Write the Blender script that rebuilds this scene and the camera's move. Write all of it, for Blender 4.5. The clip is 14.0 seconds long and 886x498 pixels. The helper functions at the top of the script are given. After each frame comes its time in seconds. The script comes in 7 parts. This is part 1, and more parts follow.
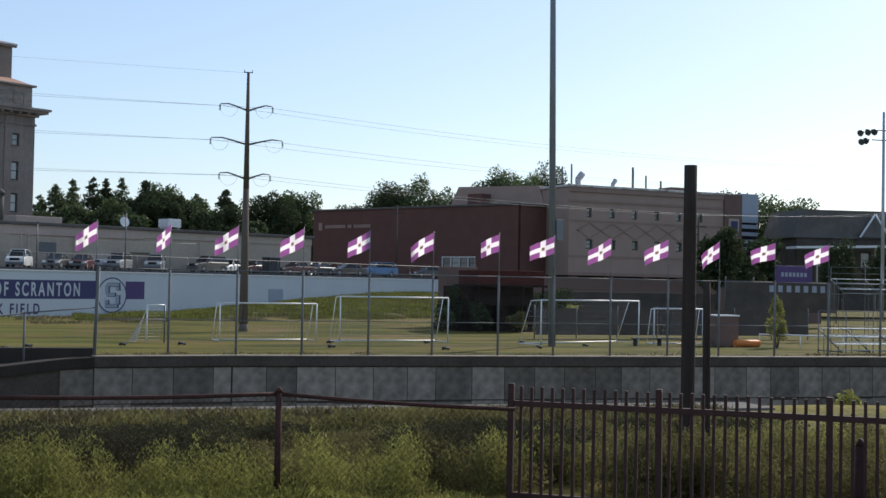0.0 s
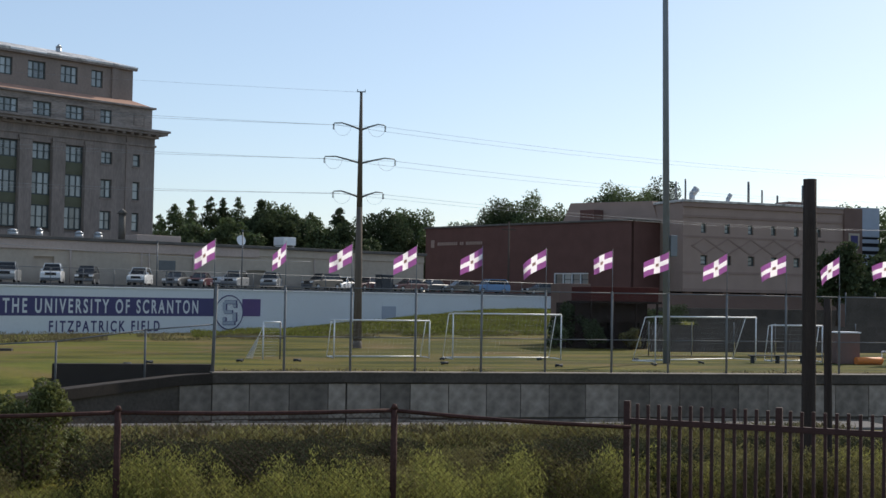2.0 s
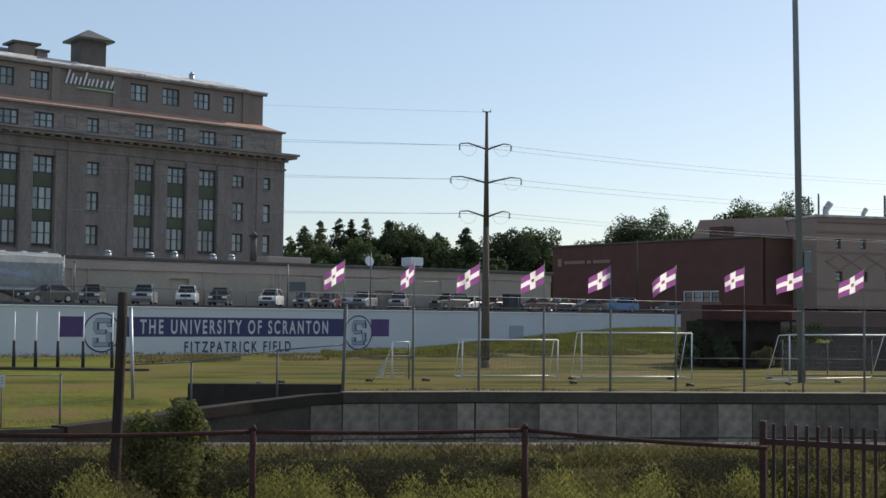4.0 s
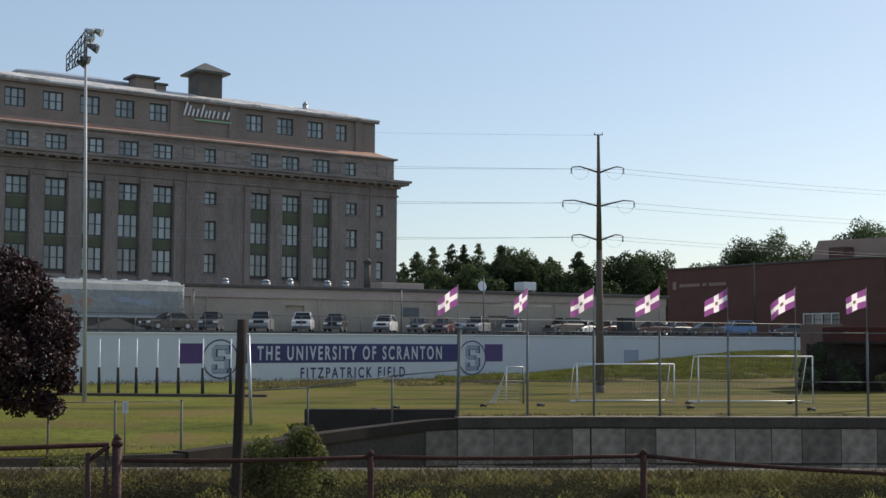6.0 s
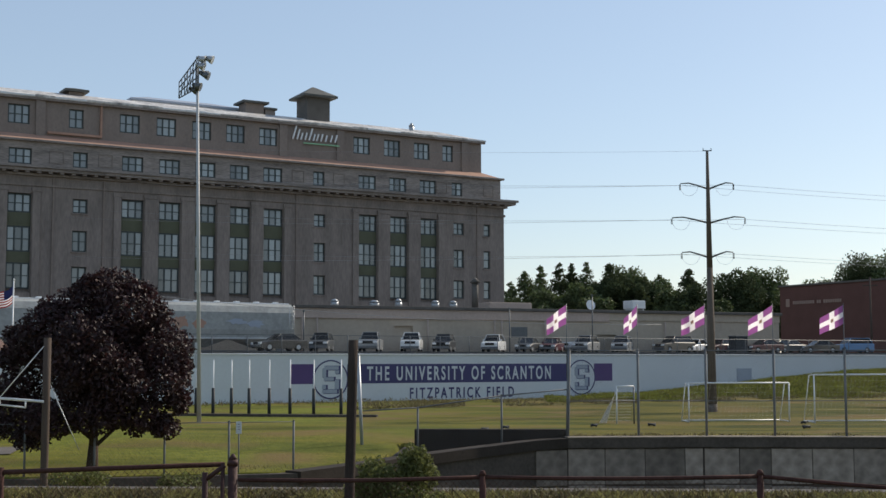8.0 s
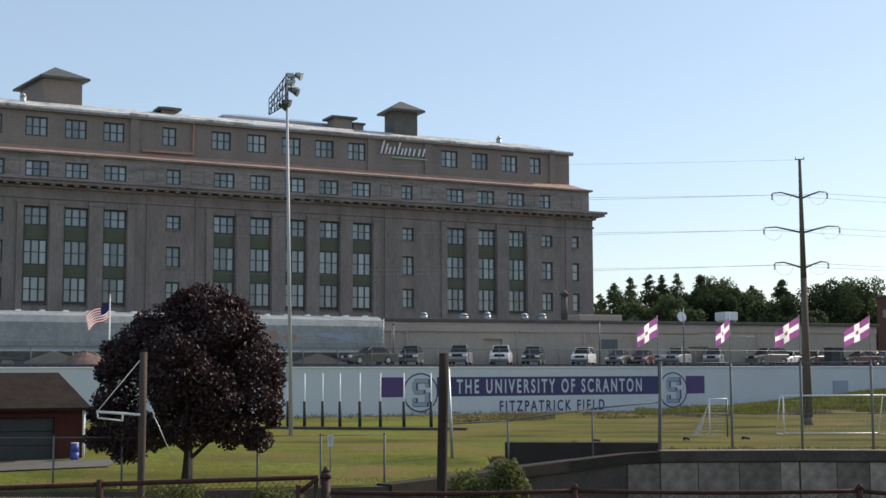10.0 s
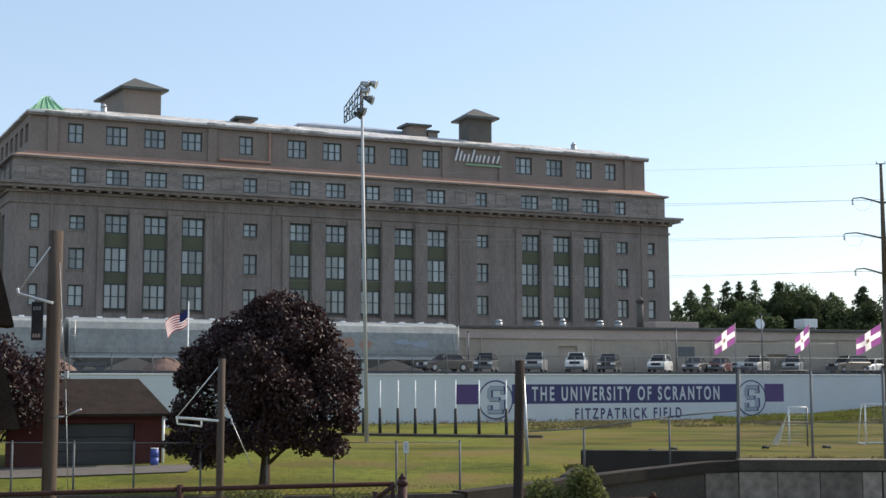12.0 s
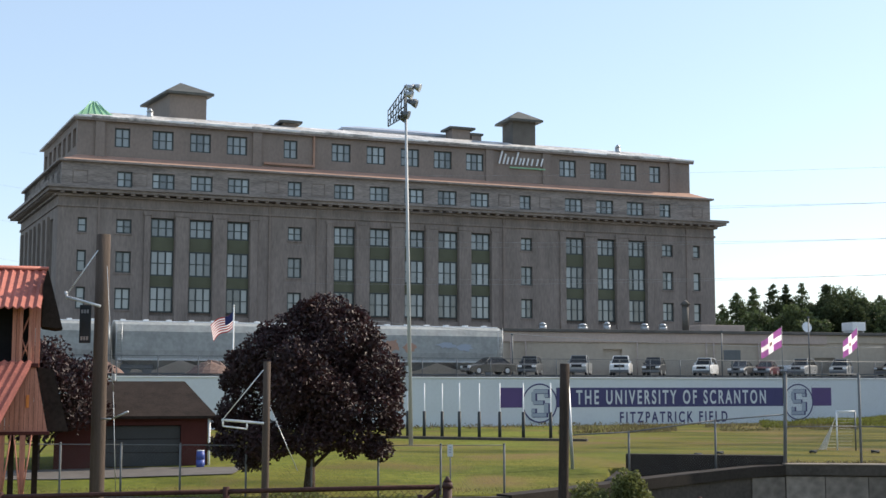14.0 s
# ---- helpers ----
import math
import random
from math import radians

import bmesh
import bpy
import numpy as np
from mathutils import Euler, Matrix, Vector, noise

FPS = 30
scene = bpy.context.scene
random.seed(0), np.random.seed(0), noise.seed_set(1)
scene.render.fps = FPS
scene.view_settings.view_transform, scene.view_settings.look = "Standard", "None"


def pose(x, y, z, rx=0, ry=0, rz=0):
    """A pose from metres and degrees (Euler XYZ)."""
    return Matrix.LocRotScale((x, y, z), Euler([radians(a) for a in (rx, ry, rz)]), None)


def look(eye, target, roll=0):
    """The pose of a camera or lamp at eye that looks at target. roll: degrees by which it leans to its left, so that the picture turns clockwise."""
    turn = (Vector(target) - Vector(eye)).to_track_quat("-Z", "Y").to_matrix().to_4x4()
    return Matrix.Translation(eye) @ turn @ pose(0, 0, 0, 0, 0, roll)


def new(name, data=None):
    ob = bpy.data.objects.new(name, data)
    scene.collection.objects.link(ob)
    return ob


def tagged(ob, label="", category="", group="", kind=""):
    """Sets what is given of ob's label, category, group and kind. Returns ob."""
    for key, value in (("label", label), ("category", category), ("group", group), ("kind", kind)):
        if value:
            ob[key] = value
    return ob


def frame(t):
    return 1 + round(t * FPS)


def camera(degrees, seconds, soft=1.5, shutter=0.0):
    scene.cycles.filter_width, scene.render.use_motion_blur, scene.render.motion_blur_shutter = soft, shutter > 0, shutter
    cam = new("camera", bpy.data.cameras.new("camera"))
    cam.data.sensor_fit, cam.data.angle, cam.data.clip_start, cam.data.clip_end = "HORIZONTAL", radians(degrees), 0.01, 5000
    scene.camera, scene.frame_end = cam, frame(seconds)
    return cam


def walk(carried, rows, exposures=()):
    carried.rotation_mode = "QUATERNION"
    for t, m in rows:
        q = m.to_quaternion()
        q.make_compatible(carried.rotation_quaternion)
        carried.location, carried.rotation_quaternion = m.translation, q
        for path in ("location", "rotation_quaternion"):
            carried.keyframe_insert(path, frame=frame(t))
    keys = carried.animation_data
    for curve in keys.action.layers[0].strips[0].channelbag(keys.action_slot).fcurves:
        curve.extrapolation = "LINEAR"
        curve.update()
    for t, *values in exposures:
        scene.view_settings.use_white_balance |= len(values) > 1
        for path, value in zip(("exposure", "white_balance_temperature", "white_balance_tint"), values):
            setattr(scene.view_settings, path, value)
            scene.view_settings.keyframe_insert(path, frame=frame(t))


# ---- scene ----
cam = camera(37.546, 14.0)
EYE = 3.35          # the eye above the playing field
# seconds, yaw, pitch, roll: a slow pan to the left, the body turning about its own middle
ROWS = [
    (0.0, -17.056, 1.583, -1.102),
    (0.5, -15.824, 1.705, -1.107),
    (1.0, -14.635, 1.857, -1.076),
    (1.5, -13.405, 2.039, -1.040),
    (2.0, -12.131, 2.234, -0.970),
    (2.5, -10.753, 2.435, -0.844),
    (3.0, -9.358, 2.629, -0.777),
    (3.5, -7.963, 2.798, -0.666),
    (4.0, -6.549, 3.007, -0.628),
    (6.5, -0.375, 4.319, -0.125),
    (7.0, 0.861, 4.546, -0.044),
    (7.5, 2.039, 4.739, 0.018),
    (8.0, 3.162, 4.918, 0.071),
    (10.5, 7.954, 5.601, 0.167),
    (11.0, 8.810, 5.690, 0.076),
    (11.5, 9.605, 5.762, 0.072),
    (12.0, 10.343, 5.813, 0.070),
    (12.5, 10.990, 5.861, 0.056),
    (13.0, 11.506, 5.891, 0.042),
    (13.5, 11.931, 5.926, 0.025),
    (14.0, 12.264, 5.949, -0.046),
]
walk(cam, [(t, pose(-0.0045 * (yaw + 17), 0, EYE, 90 + pitch, roll, yaw)) for t, yaw, pitch, roll in ROWS],
     [(0.0, -0.1, 6300, 11.5), (4.0, -0.22, 6700, 11), (7.5, -0.18, 6800, 11), (11.0, 0.17, 6800, 11), (14.0, 0.4, 6800, 11)])

# ---------------------------------------------------------------- light
SUN_AZ, SUN_EL = 50.0, 33.0     # degrees right of +y, and above the horizon
world = bpy.data.worlds.new("sky")
scene.world = world
world.use_nodes = True
sky = world.node_tree.nodes.new("ShaderNodeTexSky")
sky.sky_type = "NISHITA"
sky.sun_disc = False
sky.sun_elevation = radians(SUN_EL)
sky.sun_rotation = radians(SUN_AZ)
sky.air_density, sky.dust_density, sky.ozone_density = 1.0, 0.6, 1.6
# thin summer haze, even over the whole sky
haze = world.node_tree.nodes.new("ShaderNodeMix")
haze.data_type = "RGBA"
haze.inputs[0].default_value = 0.33
haze.inputs[7].default_value = (4.4, 5.75, 7.55, 1)
world.node_tree.links.new(sky.outputs[0], haze.inputs[6])
world.node_tree.links.new(haze.outputs[2], world.node_tree.nodes["Background"].inputs[0])
world.node_tree.nodes["Background"].inputs[1].default_value = 0.14
sun = new("sun", bpy.data.lights.new("sun", "SUN"))
sun.data.energy, sun.data.angle, sun.data.color = 4.6, radians(0.5), (1.0, 0.92, 0.78)
a, e = radians(SUN_AZ), radians(SUN_EL)
sun.matrix_basis = look((0, 0, 60), (-math.sin(a) * math.cos(e), -math.cos(a) * math.cos(e), 60 - math.sin(e)))


# ---------------------------------------------------------------- materials
def mat(name, color, rough=0.8, metal=0.0, var=0.25, scale=1.0, bump=0.15, stain=None, random_tone=0.0, island=0.0, fine=14.0, see=0.0, stretch=(1, 1, 1)):
    """A weathered surface: grain and stains at two scales, relief, and a tone of its own for each object or piece."""
    m = bpy.data.materials.new(name)
    m.use_nodes = True
    nt = m.node_tree
    n, l = nt.nodes, nt.links
    bsdf = n["Principled BSDF"]
    bsdf.inputs["Roughness"].default_value = rough
    bsdf.inputs["Metallic"].default_value = metal
    bsdf.inputs["Specular IOR Level"].default_value = 0.18 if rough >= 0.8 else 0.5
    co = n.new("ShaderNodeTexCoord")
    mp = n.new("ShaderNodeMapping")
    mp.inputs["Scale"].default_value = stretch
    l.new(co.outputs["Object"], mp.inputs["Vector"])
    big = n.new("ShaderNodeTexNoise")
    big.inputs["Scale"].default_value, big.inputs["Detail"].default_value = scale, 5
    small = n.new("ShaderNodeTexNoise")
    small.inputs["Scale"].default_value, small.inputs["Detail"].default_value = scale * fine, 3
    l.new(mp.outputs[0], big.inputs["Vector"])
    l.new(mp.outputs[0], small.inputs["Vector"])
    ramp = n.new("ShaderNodeValToRGB")
    dark = stain or tuple(c * (1 - var) for c in color)
    ramp.color_ramp.elements[0].position, ramp.color_ramp.elements[0].color = 0.32, (*dark, 1)
    ramp.color_ramp.elements[1].position, ramp.color_ramp.elements[1].color = 0.68, (*(min(1, c * (1 + var * 0.5)) for c in color), 1)
    mix = n.new("ShaderNodeMath")
    mix.operation = "MULTIPLY_ADD"
    mix.inputs[1].default_value, mix.inputs[2].default_value = 0.45, 0.0
    l.new(small.outputs[0], mix.inputs[0])
    add = n.new("ShaderNodeMath")
    add.operation = "MULTIPLY_ADD"
    add.inputs[1].default_value = 0.55
    l.new(big.outputs[0], add.inputs[0])
    l.new(mix.outputs[0], add.inputs[2])
    l.new(add.outputs[0], ramp.inputs[0])
    out = ramp.outputs[0]
    if random_tone or island:
        src = n.new("ShaderNodeObjectInfo").outputs["Random"] if random_tone else n.new("ShaderNodeNewGeometry").outputs["Random Per Island"]
        amount = random_tone or island
        mr = n.new("ShaderNodeMapRange")
        mr.inputs["To Min"].default_value, mr.inputs["To Max"].default_value = 1 - amount, 1 + amount
        l.new(src, mr.inputs[0])
        hsv = n.new("ShaderNodeHueSaturation")
        l.new(mr.outputs[0], hsv.inputs["Value"])
        l.new(out, hsv.inputs["Color"])
        out = hsv.outputs[0]
    l.new(out, bsdf.inputs["Base Color"])
    if bump:
        b = n.new("ShaderNodeBump")
        b.inputs["Strength"].default_value, b.inputs["Distance"].default_value = bump, 0.02
        l.new(small.outputs[0], b.inputs["Height"])
        l.new(b.outputs[0], bsdf.inputs["Normal"])
    if see:
        tr = n.new("ShaderNodeBsdfTranslucent")
        l.new(out, tr.inputs["Color"])
        ms = n.new("ShaderNodeMixShader")
        ms.inputs[0].default_value = see
        l.new(bsdf.outputs[0], ms.inputs[1])
        l.new(tr.outputs[0], ms.inputs[2])
        l.new(ms.outputs[0], n["Material Output"].inputs["Surface"])
    return m


M = {
    "limestone": mat("limestone", (0.262, 0.222, 0.198), 0.9, var=0.34, scale=0.5, fine=7, bump=0.25, stretch=(1.4, 1.4, 0.35)),
    "limestone_worn": mat("limestone_worn", (0.30, 0.262, 0.238), 0.9, var=0.5, scale=0.7, fine=6, bump=0.3, stretch=(0.45, 1, 2.2)),
    "terracotta": mat("terracotta", (0.43, 0.265, 0.2), 0.8, var=0.2, scale=0.6),
    "tan_stucco": mat("tan_stucco", (0.27, 0.222, 0.195), 0.9, var=0.2, scale=0.35, fine=11, stretch=(1, 1, 0.6)),
    # wide white-to-grey blotches: the hotel roof's sunlit patches are in the colour
    "roof_pale": mat("roof_pale", (0.62, 0.59, 0.56), 0.55, var=0.7, scale=0.45, fine=5),
    "roof_dark": mat("roof_dark", (0.10, 0.10, 0.09), 0.7, var=0.3, scale=1.5),
    "copper_green": mat("copper_green", (0.26, 0.50, 0.30), 0.6, var=0.2, scale=0.7),
    "green_panel": mat("green_panel", (0.10, 0.105, 0.06), 0.6, var=0.2, scale=0.8),
    "frame_dark": mat("frame_dark", (0.045, 0.06, 0.06), 0.5, var=0.2, scale=2),
    "steel": mat("steel", (0.42, 0.44, 0.46), 0.45, 0.6, var=0.15, scale=2),
    "steel_dark": mat("steel_dark", (0.13, 0.14, 0.15), 0.5, 0.5, var=0.2, scale=2),
    "galvanised": mat("galvanised", (0.17, 0.175, 0.18), 0.75, 0.15, var=0.2, scale=3),
    "rust": mat("rust", (0.075, 0.035, 0.03), 0.85, 0.1, var=0.45, scale=6, fine=5, bump=0.4),
    "rust_iron": mat("rust_iron", (0.055, 0.02, 0.018), 0.75, 0.1, var=0.4, scale=5, fine=5, bump=0.3),
    "wood_pole": mat("wood_pole", (0.06, 0.045, 0.038), 0.95, var=0.45, scale=3, stretch=(4, 4, 0.25), bump=0.6),
    "wood_pale": mat("wood_pale", (0.105, 0.08, 0.066), 0.95, var=0.35, scale=3, stretch=(4, 4, 0.25), bump=0.5),
    "concrete": mat("concrete", (0.275, 0.232, 0.198), 0.9, var=0.6, scale=0.5, fine=4, bump=0.3, random_tone=0.4),
    "coping": mat("coping", (0.098, 0.082, 0.07), 0.9, var=0.4, scale=0.8, fine=9, bump=0.3),
    "white_paint": mat("white_paint", (0.60, 0.63, 0.66), 0.6, var=0.07, scale=0.3, bump=0.05),
    "navy": mat("navy", (0.05, 0.045, 0.14), 0.6, var=0.12, scale=0.8, bump=0.05),
    "purple": mat("purple", (0.09, 0.05, 0.17), 0.6, var=0.12, scale=0.8, bump=0.05),
    "grey_blue": mat("grey_blue", (0.34, 0.38, 0.45), 0.6, var=0.1, scale=0.8, bump=0.05),
    "cream": mat("cream", (0.45, 0.38, 0.305), 0.85, var=0.14, scale=0.25, fine=9),
    "cream_band": mat("cream_band", (0.46, 0.37, 0.32), 0.85, var=0.14, scale=0.3),
    "roof_edge": mat("roof_edge", (0.13, 0.12, 0.11), 0.8, var=0.3, scale=0.8),
    "brick": mat("brick", (0.15, 0.078, 0.066), 0.9, var=0.2, scale=0.5, fine=22),
    "tan_brick": mat("tan_brick", (0.37, 0.27, 0.225), 0.9, var=0.14, scale=0.5, fine=22),
    "tan_dark": mat("tan_dark", (0.19, 0.125, 0.105), 0.9, var=0.15, scale=0.5, fine=22),
    "asphalt": mat("asphalt", (0.10, 0.10, 0.10), 0.9, var=0.25, scale=0.6),
    "dark_inside": mat("dark_inside", (0.02, 0.02, 0.022), 0.9, var=0.3, scale=1, bump=0),
    "white_metal": mat("white_metal", (0.75, 0.76, 0.77), 0.4, 0.0, var=0.1, scale=3, bump=0.05),
    "black_pad": mat("black_pad", (0.03, 0.035, 0.04), 0.7, var=0.3, scale=3),
    "rubber": mat("rubber", (0.02, 0.02, 0.02), 0.8, var=0.3, scale=6),
    "red_paint": mat("red_paint", (0.55, 0.235, 0.165), 0.8, var=0.4, scale=2.5, stretch=(6, 6, 0.4), bump=0.4),
    "red_roof": mat("red_roof", (0.43, 0.125, 0.09), 0.6, 0.1, var=0.45, scale=2, bump=0.2),
    "barn_red": mat("barn_red", (0.085, 0.026, 0.022), 0.85, var=0.25, scale=1.5),
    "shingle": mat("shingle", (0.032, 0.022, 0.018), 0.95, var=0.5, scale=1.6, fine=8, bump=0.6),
    "door_grey": mat("door_grey", (0.05, 0.05, 0.05), 0.7, var=0.25, scale=1),
    "hopper": mat("hopper", (0.34, 0.35, 0.34), 0.6, 0.1, var=0.3, scale=0.5, fine=6),
    "orange": mat("orange", (0.75, 0.22, 0.04), 0.6, var=0.15, scale=2),
    "blue_plastic": mat("blue_plastic", (0.05, 0.09, 0.35), 0.5, var=0.15, scale=3),
    "flag_purple": mat("flag_purple", (0.56, 0.30, 0.55), 0.8, var=0.1, scale=3, see=0.75),
    "flag_white": mat("flag_white", (0.92, 0.90, 0.92), 0.8, var=0.03, scale=3, see=0.88),
    "flag_red": mat("flag_red", (0.55, 0.06, 0.07), 0.8, var=0.1, scale=3, see=0.5),
    "flag_blue": mat("flag_blue", (0.06, 0.07, 0.22), 0.8, var=0.1, scale=3, see=0.4),
    "bark": mat("bark", (0.07, 0.05, 0.04), 0.95, var=0.4, scale=5, stretch=(3, 3, 0.5), bump=0.6),
    "leaf_purple": mat("leaf_purple", (0.040, 0.0165, 0.018), 0.6, var=0.35, scale=1.0, island=0.5, bump=0, see=0.25),
    "leaf_green": mat("leaf_green", (0.29, 0.29, 0.085), 0.8, var=0.35, scale=0.5, island=0.3, bump=0, see=0.5),
    "leaf_dark": mat("leaf_dark", (0.062, 0.082, 0.038), 0.85, var=0.4, scale=0.3, island=0.3, bump=0, see=0.25),
    "leaf_far": mat("leaf_far", (0.10, 0.135, 0.05), 0.7, var=0.4, scale=0.15, island=0.5, bump=0, see=0.25),
    "weed": mat("weed", (0.205, 0.185, 0.075), 0.8, var=0.6, scale=0.7, island=0.4, bump=0, see=0.35),
    # darker copy of weed: shade between the clumps, put into the colour
    "weed_shade": mat("weed_shade", (0.066, 0.066, 0.032), 0.9, var=0.5, scale=0.8, island=0.4, bump=0, see=0.15),
    "weed_straw": mat("weed_straw", (0.31, 0.28, 0.11), 0.85, var=0.4, scale=0.6, island=0.35, bump=0, see=0.35),
    "weed_dry": mat("weed_dry", (0.20, 0.17, 0.09), 0.8, var=0.35, scale=0.5, island=0.4, bump=0, see=0.3),
    "gravel": mat("gravel", (0.15, 0.135, 0.125), 0.95, var=0.25, scale=1.2, fine=12, bump=0.4),
    # near-black that puts shade on the retaining wall and ramp coping into the colour
    "shade_black": mat("shade_black", (0.045, 0.036, 0.03), 0.9, var=0.4, scale=0.8),
    "mast_grey": mat("mast_grey", (0.20, 0.215, 0.235), 0.5, var=0.15, scale=1.5, bump=0.05),
    "mast_pale": mat("mast_pale", (0.42, 0.43, 0.44), 0.5, var=0.12, scale=1.5, bump=0.05),
    "bank_green": mat("bank_green", (0.20, 0.215, 0.05), 0.8, var=0.55, scale=0.35, island=0.45, bump=0, see=0.4),
    "tan_mid": mat("tan_mid", (0.31, 0.22, 0.185), 0.9, var=0.15, scale=0.5, fine=22),
    "leaf_mid": mat("leaf_mid", (0.16, 0.172, 0.052), 0.75, var=0.4, scale=1.2, island=0.4, bump=0, see=0.35),
    "pole_tan": mat("pole_tan", (0.14, 0.112, 0.09), 0.9, var=0.3, scale=2, stretch=(4, 4, 0.25), bump=0.4),
    "lip": mat("lip", (0.25, 0.21, 0.17), 0.85, var=0.3, scale=1.5),
    "gold": mat("gold", (0.62, 0.46, 0.40), 0.7, var=0.2, scale=8, bump=0, see=0.7),
    "wire": mat("wire", (0.30, 0.31, 0.33), 0.6, 0.3, var=0.1, scale=1, bump=0),
}


def glass(name, color, rough=0.06):
    m = bpy.data.materials.new(name)
    m.use_nodes = True
    b = m.node_tree.nodes["Principled BSDF"]
    oi = m.node_tree.nodes.new("ShaderNodeObjectInfo")
    r = m.node_tree.nodes.new("ShaderNodeValToRGB")
    r.color_ramp.elements[0].color = (*(c * 0.4 for c in color), 1)
    r.color_ramp.elements[1].color = (*(min(1, c * 1.5) for c in color), 1)
    m.node_tree.links.new(oi.outputs["Random"], r.inputs[0])
    m.node_tree.links.new(r.outputs[0], b.inputs["Base Color"])
    b.inputs["Roughness"].default_value = rough
    b.inputs["IOR"].default_value = 1.8
    return m


M["pane"] = glass("window_pane", (0.25, 0.28, 0.285))
M["car_glass"] = glass("car_glass", (0.02, 0.022, 0.025), 0.12)
M["car_glass"].node_tree.nodes["Principled BSDF"].inputs["IOR"].default_value = 1.4


def paint(name, color):
    m = bpy.data.materials.new(name)
    m.use_nodes = True
    b = m.node_tree.nodes["Principled BSDF"]
    b.inputs["Base Color"].default_value = (*color, 1)
    b.inputs["Roughness"].default_value = 0.35
    b.inputs["Coat Weight"].default_value = 0.6
    return m


def ground_material():
    """Mown turf with paler dry patches, bare soil and gravel mixed by noise."""
    m = bpy.data.materials.new("grass_ground")
    m.use_nodes = True
    nt = m.node_tree
    n, l = nt.nodes, nt.links
    b = n["Principled BSDF"]
    b.inputs["Roughness"].default_value = 0.95
    b.inputs["Specular IOR Level"].default_value = 0.1
    geo = n.new("ShaderNodeNewGeometry")

    def noise_of(scale, detail=4):
        t = n.new("ShaderNodeTexNoise")
        t.inputs["Scale"].default_value, t.inputs["Detail"].default_value = scale, detail
        l.new(geo.outputs["Position"], t.inputs["Vector"])
        return t.outputs[0]

    def ramp_of(src, p0, c0, p1, c1):
        r = n.new("ShaderNodeValToRGB")
        r.color_ramp.elements[0].position, r.color_ramp.elements[0].color = p0, (*c0, 1)
        r.color_ramp.elements[1].position, r.color_ramp.elements[1].color = p1, (*c1, 1)
        l.new(src, r.inputs[0])
        return r.outputs[0]

    streak = n.new("ShaderNodeMapping")
    streak.inputs["Scale"].default_value = (0.07, 0.36, 1)
    l.new(geo.outputs["Position"], streak.inputs["Vector"])
    bands = n.new("ShaderNodeTexNoise")
    bands.inputs["Scale"].default_value, bands.inputs["Detail"].default_value = 1.0, 6
    l.new(streak.outputs[0], bands.inputs["Vector"])
    green = ramp_of(bands.outputs[0], 0.41, (0.050, 0.060, 0.010), 0.59, (0.155, 0.132, 0.028))
    grain = ramp_of(noise_of(9.0, 3), 0.3, (0.45, 0.45, 0.4), 0.7, (1.3, 1.25, 1.1))
    mul = n.new("ShaderNodeMix")
    mul.data_type, mul.blend_type = "RGBA", "MULTIPLY"
    mul.inputs[0].default_value = 1
    l.new(green, mul.inputs[6])
    l.new(grain, mul.inputs[7])
    # greener lawn by the shed, sunlight in its colour, fading over the playing field
    east = n.new("ShaderNodeSeparateXYZ")
    l.new(geo.outputs["Position"], east.inputs[0])
    lawn = n.new("ShaderNodeMapRange")
    lawn.inputs["From Min"].default_value, lawn.inputs["From Max"].default_value = 6, -14
    lawn.inputs["To Min"].default_value, lawn.inputs["To Max"].default_value = 0.05, 0.9
    l.new(east.outputs[0], lawn.inputs[0])
    broken = n.new("ShaderNodeMath")
    broken.operation = "MULTIPLY"
    l.new(lawn.outputs[0], broken.inputs[0])
    l.new(ramp_of(noise_of(0.11, 6), 0.34, (0.15, 0.15, 0.15), 0.6, (1, 1, 1)), broken.inputs[1])
    lush = n.new("ShaderNodeMix")
    lush.data_type = "RGBA"
    l.new(broken.outputs[0], lush.inputs[0])
    l.new(mul.outputs[2], lush.inputs[6])
    l.new(ramp_of(noise_of(2.2, 5), 0.3, (0.088, 0.112, 0.016), 0.7, (0.20, 0.21, 0.036)), lush.inputs[7])
    dry = ramp_of(noise_of(0.16, 8), 0.5, (0, 0, 0), 0.68, (0.85, 0.85, 0.85))
    mix = n.new("ShaderNodeMix")
    mix.data_type = "RGBA"
    l.new(dry, mix.inputs[0])
    l.new(lush.outputs[2], mix.inputs[6])
    mix.inputs[7].default_value = (0.17, 0.113, 0.048, 1)
    l.new(mix.outputs[2], b.inputs["Base Color"])
    bp = n.new("ShaderNodeBump")
    bp.inputs["Strength"].default_value, bp.inputs["Distance"].default_value = 0.8, 0.08
    l.new(noise_of(6.0, 5), bp.inputs["Height"])
    l.new(bp.outputs[0], b.inputs["Normal"])
    return m


M["ground"] = ground_material()


# ---------------------------------------------------------------- builders
def mesh_of(name, bm, material):
    me = bpy.data.meshes.new(name)
    bm.normal_update()
    bm.to_mesh(me)
    bm.free()
    me.materials.append(M[material] if isinstance(material, str) else material)
    return me


def part(name, bm, material, parent, label="", smooth=False):
    ob = new(name, mesh_of(name, bm, material))
    ob.parent = parent
    if smooth:
        ob.data.polygons.foreach_set("use_smooth", [True] * len(ob.data.polygons))
    return tagged(ob, label)


def share(name, me, parent, m=None):
    """Another object on a mesh that is there already."""
    ob = new(name, me)
    ob.parent = parent
    if m is not None:
        ob.matrix_basis = m
    return ob


